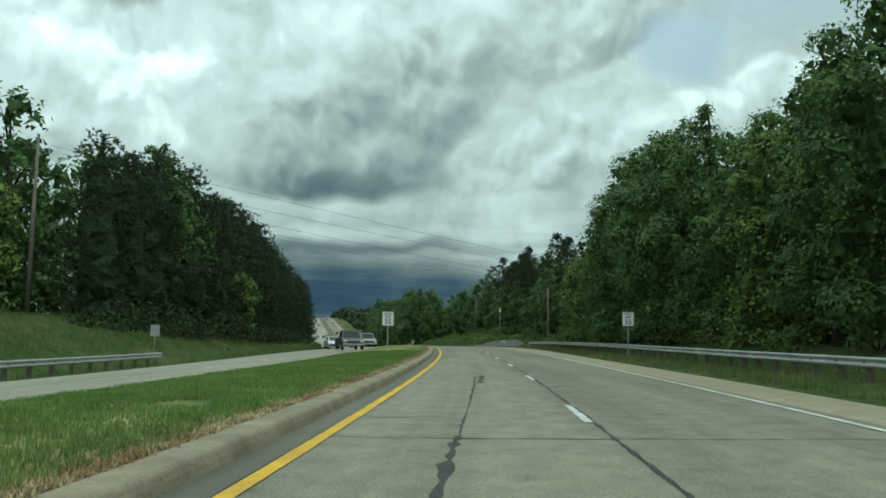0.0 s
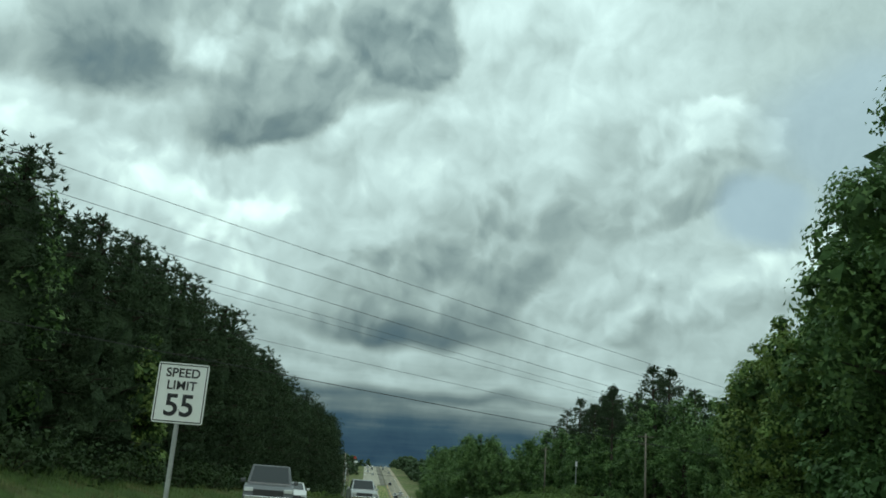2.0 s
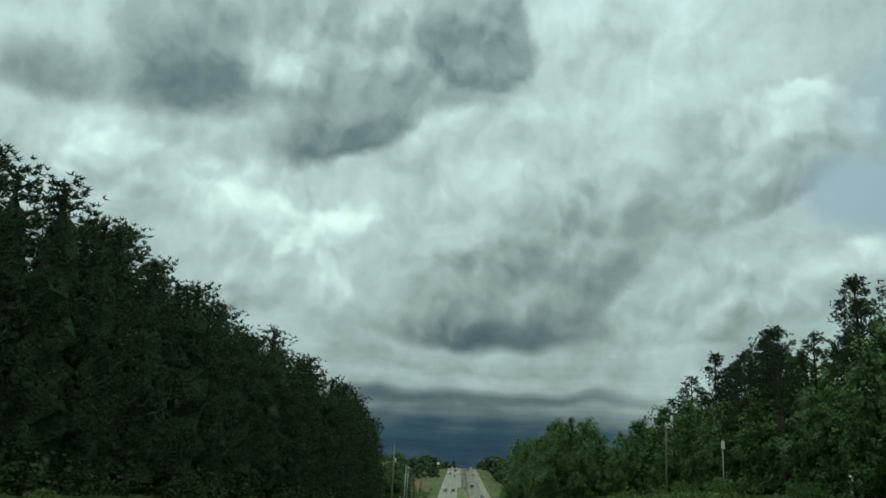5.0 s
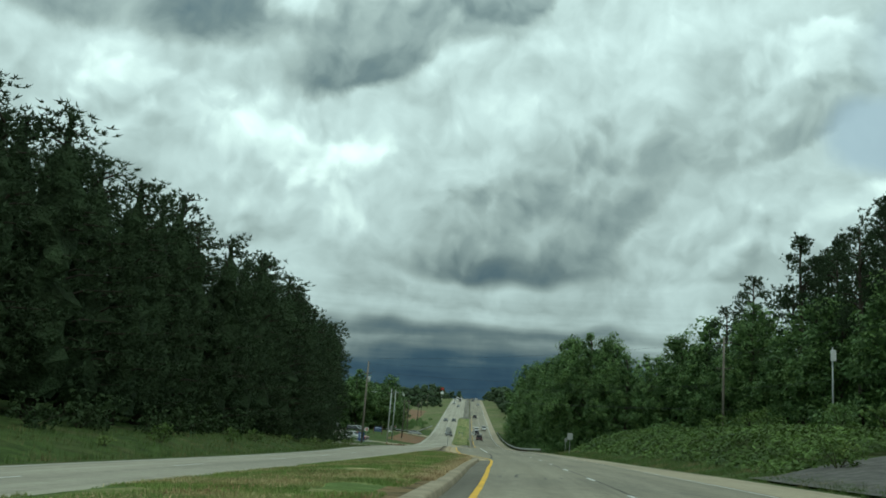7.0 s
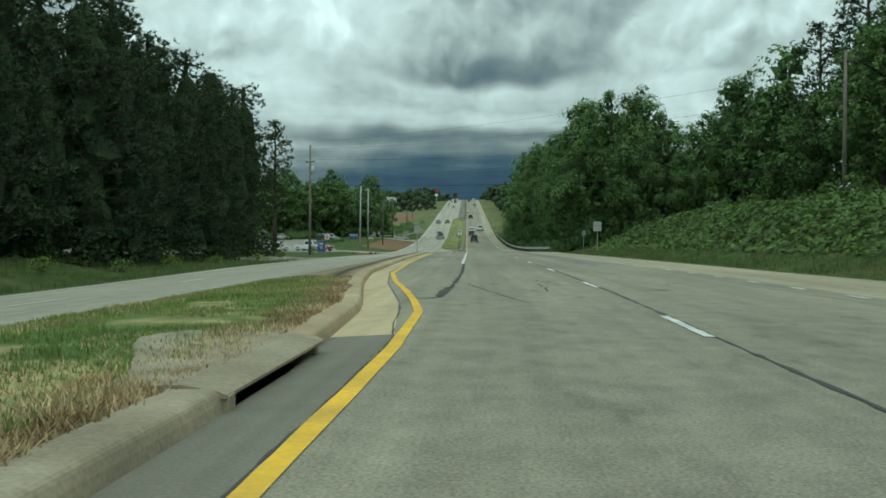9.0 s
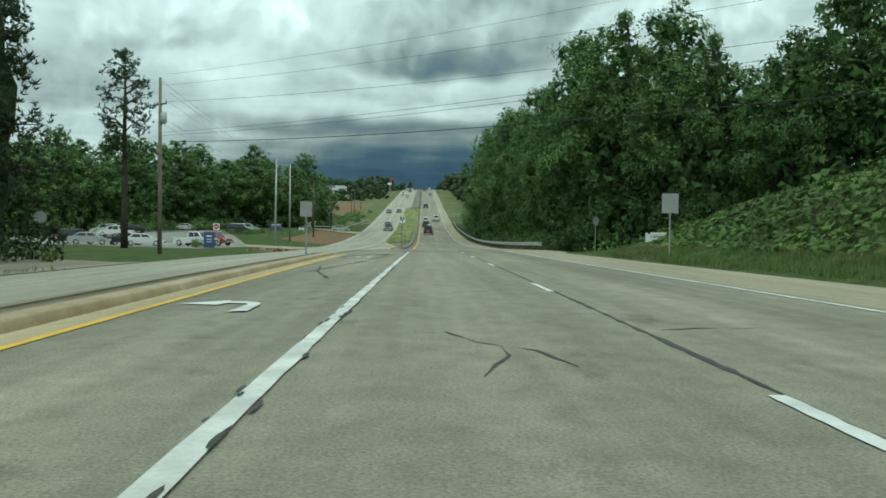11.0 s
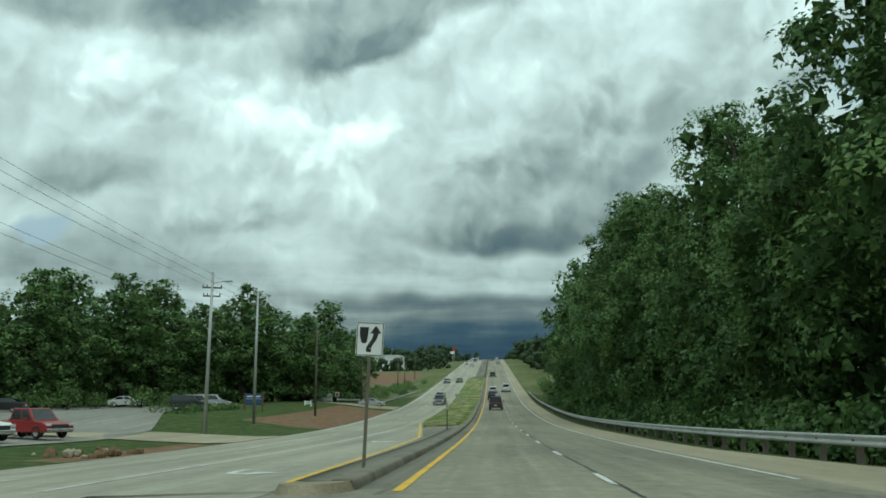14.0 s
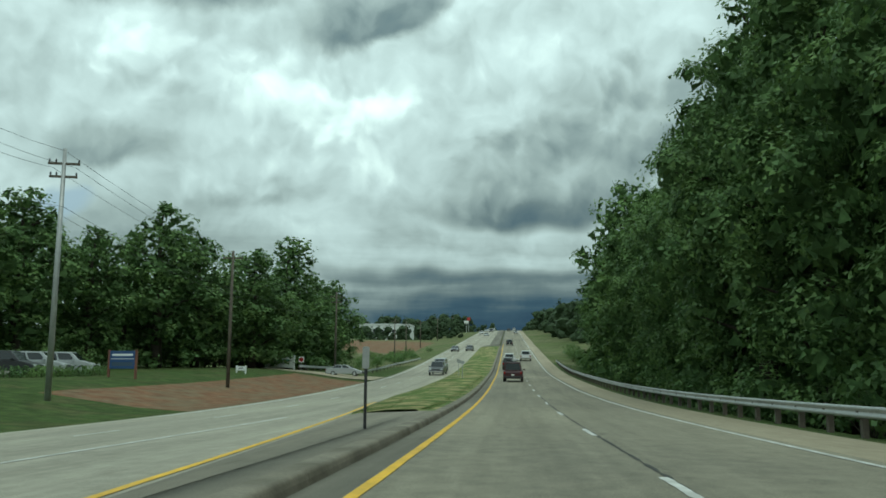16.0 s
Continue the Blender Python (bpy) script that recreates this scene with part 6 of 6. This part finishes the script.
def drain_inlet():
    """A kerb inlet: concrete hood over a slot filled with a black block for its shade, with a pan of washed sand
    behind.
    """
    t = thing("drain_inlet", "concrete kerb drain inlet with a dark slot", "drain inlet")
    o = P(212.1, kerb_e(212.1), 0)
    t.location = o
    bm = bmesh.new()
    prof = [(-0.50, 0.09), (-0.50, 0.165), (-0.30, 0.175), (-0.04, 0.135), (0.02, 0.11), (0.02, 0.085)]
    ends = [[bm.verts.new((x, y, z)) for x, z in prof] for y in (-1.72, 1.72)]
    bm.faces.new(ends[0][::-1])
    bm.faces.new(ends[1])
    for k in range(6):
        bm.faces.new((ends[0][k - 1], ends[0][k], ends[1][k], ends[1][k - 1]))
    bmesh.ops.recalc_face_normals(bm, faces=bm.faces)
    bmesh.ops.rotate(bm, verts=bm.verts, matrix=Matrix.Rotation(radians(-1.2), 3, "Z"))
    part("hood", bm, M["kerb"], t)
    # black block put in for the shade inside the opening
    bm = bmesh.new()
    box(bm, -0.45, -0.30, -1.68, 1.68, -0.14, 0.105)
    part("slot", bm, M["sign_black"], t)
    for y in (-1.62, 1.62):
        bm = bmesh.new()
        box(bm, -0.44, 0.0, y - 0.08, y + 0.08, -0.14, 0.105, 0.01)
        part("cheek", bm, M["kerb"], t)
    turf = lambda y, e: float(np.interp(e - kerb_e(y), [-1.7, -1.0, -0.38], [0.20, 0.155, 0.15]))  # noqa: E731
    ys = span(210.2, 214.7, 0.45)
    rnd = random.Random(3)
    deep = {y: np.interp(y, [210.2, 211.5, 213, 214, 214.7], [0.45, 0.75, 1.4, 1.35, 0.8]) + rnd.uniform(-0.06, 0.06) for y in ys}
    cols = (0.0, 0.2, 0.4, 0.6, 0.8, 0.93, 1.0)
    rows = [[(y, kerb_e(y) - 0.36 - c * deep[y], c) for c in cols] for y in ys]
    verts = [P(y, e, turf(y, e) + (0.03 if c < 0.95 and 210.3 < y < 214.6 else -0.05)) for row in rows for y, e, c in row]
    n = len(cols)
    pan = new("inlet_apron", mesh_of("inlet_apron", verts, [(r * n + c, r * n + n + c, r * n + n + c + 1, r * n + c + 1) for r in range(len(ys) - 1) for c in range(n - 1)], M["kerb"], True))
    tagged(pan, "tan concrete apron behind the drain inlet", "apron", kind="structure")


drain_inlet()


def bare_clay(y0, y1, lo, hi, seed):
    """A worn patch of bare red clay behind the kerb."""
    rnd = random.Random(seed)
    n = 22
    yc, ec = (y0 + y1) / 2, kerb_e((y0 + y1) / 2) - (lo + hi) / 2
    rings = []
    for q, up in ((1.0, 0.146), (0.7, 0.178), (0.3, 0.184)):
        rings.append([P(yc + q * (y1 - y0) / 2 * math.cos(t) * k, ec + q * (hi - lo) / 2 * math.sin(t) * k, up) for t, k in ((2 * math.pi * j / n, rnd.uniform(0.8, 1.15)) for j in range(n))])
    verts = [v for r in rings for v in r]
    faces = [(r * n + j, r * n + (j + 1) % n, (r + 1) * n + (j + 1) % n, (r + 1) * n + j) for r in range(2) for j in range(n)] + [tuple(range(2 * n, 3 * n))]
    tagged(new("bare_clay", mesh_of("bare_clay", verts, faces, M["clay"], True)), "patch of bare red clay behind the kerb", "bare soil", kind="structure")


bare_clay(202.2, 206.6, 0.42, 1.0, 4)
bare_clay(221.0, 226.5, 0.40, 1.1, 5)


def culvert():
    t = thing("culvert_pipe", "pale concrete culvert end in the gravel", "culvert", at=Matrix.Translation(P(206, right_out(206) + 9.5, ground_up(206, right_out(206) + 9.5) + 0.35)))
    bm = bmesh.new()
    n = 16
    rings = []
    for x, r in ((-0.5, 0.34), (0.35, 0.34), (0.35, 0.26), (-0.5, 0.26)):
        rings.append([bm.verts.new((r * math.cos(2 * math.pi * k / n), -x, r * math.sin(2 * math.pi * k / n))) for k in range(n)])
    for a, b in zip(rings, rings[1:] + rings[:1]):
        for k in range(n):
            bm.faces.new((a[k], b[k], b[(k + 1) % n], a[(k + 1) % n]))
    part("pipe", bm, M["roof_white"], t, smooth=True)


culvert()


def rubble(y, e, n, seed):
    """A low heap of broken stones."""
    rnd = random.Random(seed)
    t = thing("stone_heap", "low heap of broken brown stones in the grass", "stone heap", at=Matrix.Translation(P(y, e, ground_up(y, e))))
    for k in range(n):
        bm = bmesh.new()
        bmesh.ops.create_icosphere(bm, subdivisions=1, radius=rnd.uniform(0.12, 0.3))
        for v in bm.verts:
            v.co *= rnd.uniform(0.75, 1.2)
        q = part("stone", bm, M["clay"] if k % 3 else M["shoulder"], t)
        q.location = (rnd.gauss(0, 0.9), rnd.gauss(0, 1.6), rnd.uniform(0.02, 0.2))


rubble(358, -21.0, 26, 4)

# ---------------------------------------------------------------- vehicles
KINDS = {
    # length, width, belt, roof, cabin foot rear and front, roof rear and front, hood, wheel radius
    "sedan": (4.7, 1.80, 0.95, 1.44, -1.85, 1.25, -1.05, 0.30, 0.80, 0.32),
    "suv": (4.6, 1.86, 1.05, 1.76, -2.22, 1.20, -2.05, 0.45, 0.98, 0.36),
    "pickup": (5.7, 1.98, 1.08, 1.84, -0.75, 1.55, -0.60, 0.85, 1.08, 0.40),
    "van": (4.9, 1.95, 1.10, 1.98, -2.40, 1.55, -2.35, 0.65, 1.02, 0.36),
}


def vehicle(kind, colour, label, rack=False):
    L, W, belt, roof, cr, cf, rr, rf, hood, wr = KINDS[kind]
    t = thing({"sedan": "car", "suv": "suv", "pickup": "pickup_truck", "van": "van"}[kind], label, "car")
    pm = paint(colour[0], colour[1])
    low, h = 0.28 + (wr - 0.3), L / 2
    side = [(-h, low + 0.1), (-h, belt * 0.82), (-h + 0.06, belt), (cf, belt), (h - 0.45, hood * 0.93), (h - 0.06, hood * 0.75), (h, low + 0.15), (h - 0.1, low), (-h + 0.1, low)]
    bm = bmesh.new()
    a = [bm.verts.new((-W / 2, y, z)) for y, z in side]
    b = [bm.verts.new((W / 2, y, z)) for y, z in side]
    bm.faces.new(a)
    bm.faces.new(b[::-1])
    for k in range(len(side)):
        bm.faces.new((a[k - 1], b[k - 1], b[k], a[k]))
    bmesh.ops.recalc_face_normals(bm, faces=bm.faces)
    bmesh.ops.bevel(bm, geom=list(bm.edges), offset=0.045, segments=2, affect="EDGES", profile=0.6)
    body = part("body", bm, pm, t, smooth=False)
    # cabin
    inb, inr = 0.07, 0.22
    foot = [(-W / 2 + inb, cr, belt), (W / 2 - inb, cr, belt), (W / 2 - inb, cf, belt), (-W / 2 + inb, cf, belt)]
    top = [(-W / 2 + inr, rr, roof), (W / 2 - inr, rr, roof), (W / 2 - inr, rf, roof), (-W / 2 + inr, rf, roof)]
    bm = bmesh.new()
    fv, tv = [bm.verts.new(p) for p in foot], [bm.verts.new(p) for p in top]
    bm.faces.new(tv)
    bm.faces.new(fv[::-1])
    for k in range(4):
        bm.faces.new((fv[k - 1], fv[k], tv[k], tv[k - 1]))
    bmesh.ops.bevel(bm, geom=list(bm.edges), offset=0.05, segments=2, affect="EDGES", profile=0.6)
    cab = part("cabin", bm, pm, t)

    def pane(k, u0, u1, v0, v1, name):
        p = [Vector(foot[k]), Vector(foot[(k + 1) % 4]), Vector(top[(k + 1) % 4]), Vector(top[k])]
        at = lambda u, v: p[0].lerp(p[1], u).lerp(p[3].lerp(p[2], u), v)  # noqa: E731
        n = (p[1] - p[0]).cross(p[3] - p[0]).normalized() * 0.008
        q = [at(u, v) for u, v in ((u0, v0), (u1, v0), (u1, v1), (u0, v1))]
        vs = [x + n for x in q] + [x - n for x in q]
        child(name, mesh_of(name, vs, [(0, 1, 2, 3), (7, 6, 5, 4), (0, 4, 5, 1), (1, 5, 6, 2), (2, 6, 7, 3), (3, 7, 4, 0)], M["glass"]), cab)

    pane(0, 0.08, 0.92, 0.12, 0.86, "rear_window")
    pane(2, 0.06, 0.94, 0.08, 0.92, "windscreen")
    for k, cuts in ((1, ((0.08, 0.50), (0.54, 0.90)) if kind != "van" else ((0.05, 0.34), (0.37, 0.64), (0.67, 0.92))), (3, ((0.10, 0.46), (0.50, 0.92)) if kind != "van" else ((0.08, 0.33), (0.36, 0.63), (0.66, 0.95)))):
        for u0, u1 in cuts:
            pane(k, u0, u1, 0.12, 0.86, "side_window")
    if kind == "pickup":
        bm = bmesh.new()
        box(bm, -W / 2 + 0.12, W / 2 - 0.12, -h + 0.12, cr - 0.08, belt - 0.02, belt + 0.004)
        part("bed_liner", bm, M["plastic"], t)
    for x in (-1, 1):
        for y in (-h + 0.95, h - 0.95):
            bm = bmesh.new()
            n = 18
            prof = [(0.0, wr * 0.62), (0.02, wr * 0.9), (0.06, wr), (0.18, wr), (0.22, wr * 0.9), (0.22, wr * 0.62)]
            rings = [[bm.verts.new((x * (W / 2 - 0.2 + o), y + r * math.cos(2 * math.pi * k / n), wr + r * math.sin(2 * math.pi * k / n))) for k in range(n)] for o, r in prof]
            for p, q in zip(rings, rings[1:]):
                for k in range(n):
                    bm.faces.new((p[k], q[k], q[(k + 1) % n], p[(k + 1) % n]))
            wheel = part("wheel", bm, M["rubber"], t, "black tyre", smooth=True)
            bm = bmesh.new()
            c = [bm.verts.new((x * (W / 2 - 0.005), y + wr * 0.62 * math.cos(2 * math.pi * k / n), wr + wr * 0.62 * math.sin(2 * math.pi * k / n))) for k in range(n)]
            hub = bm.verts.new((x * (W / 2 - 0.05), y, wr))
            for k in range(n):
                bm.faces.new((c[k], c[(k + 1) % n], hub))
            part("rim", bm, M["steel"], wheel)
        for name, y, z, w, hh, mat in (("headlight", h - 0.03, hood * 0.78, 0.34, 0.15, "lamp_clear"), ("tail_light", -h + 0.0, belt * 0.84, 0.20, 0.26, "lamp_red")):
            bm = bmesh.new()
            s = 1 if y > 0 else -1
            cx = x * (W / 2 - w / 2 - 0.04)
            box(bm, cx - w / 2, cx + w / 2, y - 0.06, y + 0.012 * s + 0.02, z - hh / 2, z + hh / 2, 0.02)
            part(name, bm, M[mat], t)
        bm = bmesh.new()
        box(bm, x * (W / 2 + 0.10) - 0.10, x * (W / 2 + 0.10) + 0.10, cf - 0.55, cf - 0.43, belt + 0.02, belt + 0.17, 0.03)
        part("wing_mirror", bm, pm, t)
    bm = bmesh.new()
    box(bm, -W * 0.30, W * 0.30, h - 0.06, h + 0.015, hood * 0.58, hood * 0.80, 0.01)
    part("grille", bm, M["plastic"], t)
    for name, y in (("front_bumper", h - 0.02), ("rear_bumper", -h + 0.02)):
        bm = bmesh.new()
        box(bm, -W / 2 + 0.05, W / 2 - 0.05, y - 0.09, y + 0.09, low + 0.06, low + 0.24, 0.03)
        part(name, bm, M["chrome"] if kind == "pickup" else M["plastic"], t)
    bm = bmesh.new()
    box(bm, -0.15, 0.15, -h - 0.075 + 0.0, -h - 0.02, low + 0.30, low + 0.44)
    part("number_plate", bm, M["sign_white"], t, "plain pale plate")
    if rack:
        for x in (-W / 2 + 0.32, W / 2 - 0.32):
            bm = bmesh.new()
            tube(bm, [(x, rr + 0.2, roof - 0.02), (x, rr + 0.25, roof + 0.12), (x, rf - 0.25, roof + 0.12), (x, rf - 0.2, roof - 0.02)], 0.022, 6)
            part("roof_rail", bm, M["plastic"], t)
        for x, y, sx, sy, sz, m in ((-0.42, -1.2, 0.26, 0.5, 0.22, "plastic"), (0.15, -1.25, 0.22, 0.45, 0.26, "roof_white"), (0.5, -1.0, 0.18, 0.6, 0.16, "sign_back"), (0.0, -0.3, 0.5, 0.3, 0.14, "plastic")):
            bm = bmesh.new()
            box(bm, x - sx, x + sx, y - sy, y + sy, roof + 0.12, roof + 0.12 + sz, 0.06)
            part("roof_load", bm, M[m], t)
    return t


WHITE, BLACK, MAROON, GREY, SILVER, RED, TAN = (("white", (0.62, 0.63, 0.62)), ("black", (0.014, 0.015, 0.017)), ("maroon", (0.045, 0.009, 0.012)), ("grey", (0.085, 0.09, 0.095)),
                                                ("silver", (0.34, 0.36, 0.36)), ("red", (0.26, 0.014, 0.014)), ("tan", (0.26, 0.23, 0.18)))
CARS = {}


def park(kind, colour, label, x, y, z, turn, rack=False):
    key = (kind, colour[0], rack, label)
    tilt = math.atan2(grade(y + 1.5) - grade(y - 1.5), 3.0)
    m = Matrix.Translation((x, y, z)) @ Matrix.Rotation(radians(turn), 4, "Z") @ Matrix.Rotation(tilt * math.cos(radians(turn)), 4, "X")
    if key not in CARS:
        CARS[key] = vehicle(kind, colour, label, rack)
        CARS[key].matrix_basis = m
    else:
        copy_thing(CARS[key], m)


def on_road(kind, colour, label, y, e, turn, rack=False):
    p = P(y, e, 0.003)
    park(kind, colour, label, p.x, p.y, p.z, turn - (0.9 if y > 200 else -6), rack)


on_road("van", MAROON, "dark maroon boxy van with luggage on its roof, driving away", 454, -1.25, 0, True)
on_road("pickup", WHITE, "white pickup truck driving uphill", 534, 1.5, 0)
on_road("suv", WHITE, "white car driving uphill", 522, -1.6, 0)
on_road("suv", BLACK, "dark car driving uphill", 500, -1.7, 0)
on_road("suv", BLACK, "dark car driving uphill", 630, -1.5, 0)
on_road("pickup", GREY, "grey pickup truck coming down the hill", 484, -11.4, 180)
on_road("van", SILVER, "pale van coming down the hill", 496, -12.0, 180)
on_road("sedan", BLACK, "dark car coming down the hill", 590, -11.6, 180)
on_road("sedan", GREY, "grey car coming down the hill", 592, -15.4, 180)
for y, e, c, k, tn in ((760, -11.5, SILVER, "sedan", 180), (812, -15.2, WHITE, "suv", 180), (868, -11.6, BLACK, "suv", 180), (905, -15.3, SILVER, "sedan", 180), (940, -11.5, WHITE, "pickup", 180),
                       (800, 1.6, SILVER, "sedan", 0), (880, -1.7, GREY, "suv", 0), (950, 1.7, WHITE, "suv", 0), (985, -15.3, WHITE, "van", 180), (1010, -1.6, BLACK, "sedan", 0)):
    on_road(k, c, "distant " + c[0] + " car on the hill road", y, e, tn)
on_road("pickup", GREY, "dark grey pickup truck approaching on the oncoming lanes", 86, -11.8, 180)
on_road("sedan", WHITE, "white car approaching on the oncoming lanes", 108, -15.2, 180)
on_road("pickup", SILVER, "pale pickup truck approaching on the oncoming lanes", 119, -11.9, 180)


def in_lot(kind, colour, label, x, y, turn):
    e = x - mid(y)
    up = ground_up(y, e) + 0.06
    park(kind, colour, label, x, y, grade(y) + cross(e) + up, turn)


in_lot("sedan", SILVER, "silver sedan waiting on the side road", -23.6, 476.5, -88)
in_lot("pickup", WHITE, "white pickup truck in the parking place", -30.0, 364.5, -112)
in_lot("pickup", RED, "red pickup truck in the parking place", -29.5, 370.5, -115)
in_lot("sedan", BLACK, "black car in the parking place", -31.5, 375.0, -110)
in_lot("sedan", BLACK, "black car in the parking place", -37.0, 359.0, -60)
in_lot("sedan", WHITE, "white car in the parking place", -33.8, 355.5, -70)
in_lot("suv", BLACK, "black car with dark windows in the parking place", -42.0, 357.0, -65)
in_lot("sedan", SILVER, "silver car in the parking place", -39.5, 354.0, -70)
in_lot("pickup", WHITE, "white pickup truck in the parking place", -52.0, 398.0, 100)
in_lot("suv", WHITE, "white car with dark windows in the parking place", -56.0, 404.0, 95)
in_lot("sedan", BLACK, "black car in the parking place", -53.0, 409.0, 95)
in_lot("suv", SILVER, "silver car with dark windows by the hedge", -37.5, 426.0, -80)
in_lot("suv", SILVER, "silver car with dark windows by the hedge", -37.0, 429.6, -80)
in_lot("sedan", WHITE, "white car in the parking place", -50.5, 435.0, -85)
in_lot("suv", BLACK, "black car with dark windows in the parking place", -37.0, 421.0, -85)


def hedge(x0, y0, x1, y1, h, label):
    t = thing("hedge", label, "hedge", "clipped hedges")
    n = max(3, int(math.hypot(x1 - x0, y1 - y0) / 0.6))
    cl = []
    rnd = random.Random(int(x0 * 7))
    o = Vector((x0, y0, 0))
    bm = bmesh.new()
    for k in range(n + 1):
        x, y = x0 + (x1 - x0) * k / n, y0 + (y1 - y0) * k / n
        z = grade(y) + cross(x - mid(y)) + ground_up(y, x - mid(y))
        for j in range(3):
            cl.append(((x - x0 + rnd.uniform(-0.3, 0.3), y - y0 + rnd.uniform(-0.3, 0.3), z + h * (0.25 + 0.27 * j)), 0.42))
        tube(bm, [(x - x0, y - y0, z - 0.1), (x - x0, y - y0, z + h * 0.7)], [0.03, 0.01], 5)
    t.location = o
    part("stem", bm, M["bark"], t)
    child("foliage", leaf_mesh("foliage", cl, 150, 0.12, M["leaf"], 71), t)


hedge(-34.2, 414.5, -33.4, 428.5, 0.7, "dark clipped hedge before the parked cars")
hedge(-28.2, 357.8, -29.2, 361, 0.9, "small dark shrub row by the information board")
hedge(-37, 409, -32, 408, 1.0, "dark clipped hedge at the lot entrance")

# ---------------------------------------------------------------- far buildings


def building(name, label, x, y, z, w, d, h, wall, turn=0.0, windows=6):
    t = thing(name, label, "building", at=Matrix.Translation((x, y, z)) @ Matrix.Rotation(radians(turn), 4, "Z"))
    bm = bmesh.new()
    box(bm, -w / 2, w / 2, -d / 2, d / 2, -2, h, 0.05)
    wl = part("wall", bm, wall, t)
    bm = bmesh.new()
    box(bm, -w / 2 - 0.3, w / 2 + 0.3, -d / 2 - 0.3, d / 2 + 0.3, h, h + 0.6, 0.08)
    part("roof", bm, M["roof_white"], t)
    for k in range(windows):
        bm = bmesh.new()
        cx = -w / 2 + (k + 0.5) * w / windows
        box(bm, cx - w / windows * 0.3, cx + w / windows * 0.3, -d / 2 - 0.04, -d / 2 + 0.02, h * 0.35, h * 0.7)
        part("window", bm, M["glass"], t)
    return t


building("warehouse", "long white flat-roofed warehouse beyond the trees", -74, 850, grade(850) - 5.0, 27, 20, 8.0, M["roof_white"], 0, 8)
building("shop_building", "low white shop building beside the hill road", 30, 860, grade(860) + 0.5, 12, 10, 3.6, M["roof_white"], -6, 4)


def tall_sign(y, e, h, w, hh, mat, label):
    t = thing("pole_sign", label, "sign", at=Matrix.Translation(P(y, e, 0)))
    bm = bmesh.new()
    tube(bm, [(0, 0, -0.5), (0, 0, h)], 0.15, 8)
    part("pole", bm, M["steel"], t)
    bm = bmesh.new()
    box(bm, -w / 2, w / 2, -0.2, 0.2, h, h + hh, 0.05)
    part("panel", bm, mat, t)


tall_sign(880, -26, 5, 2.5, 1.6, M["sign_white"], "distant white sign on a pole by the hill road")
tall_sign(955, -28, 7, 2.2, 2.0, M["sign_red"], "distant red sign on a pole by the hill road")
tall_sign(1000, 16, 6, 2.0, 1.5, M["sign_white"], "distant white sign on a pole by the hill road")
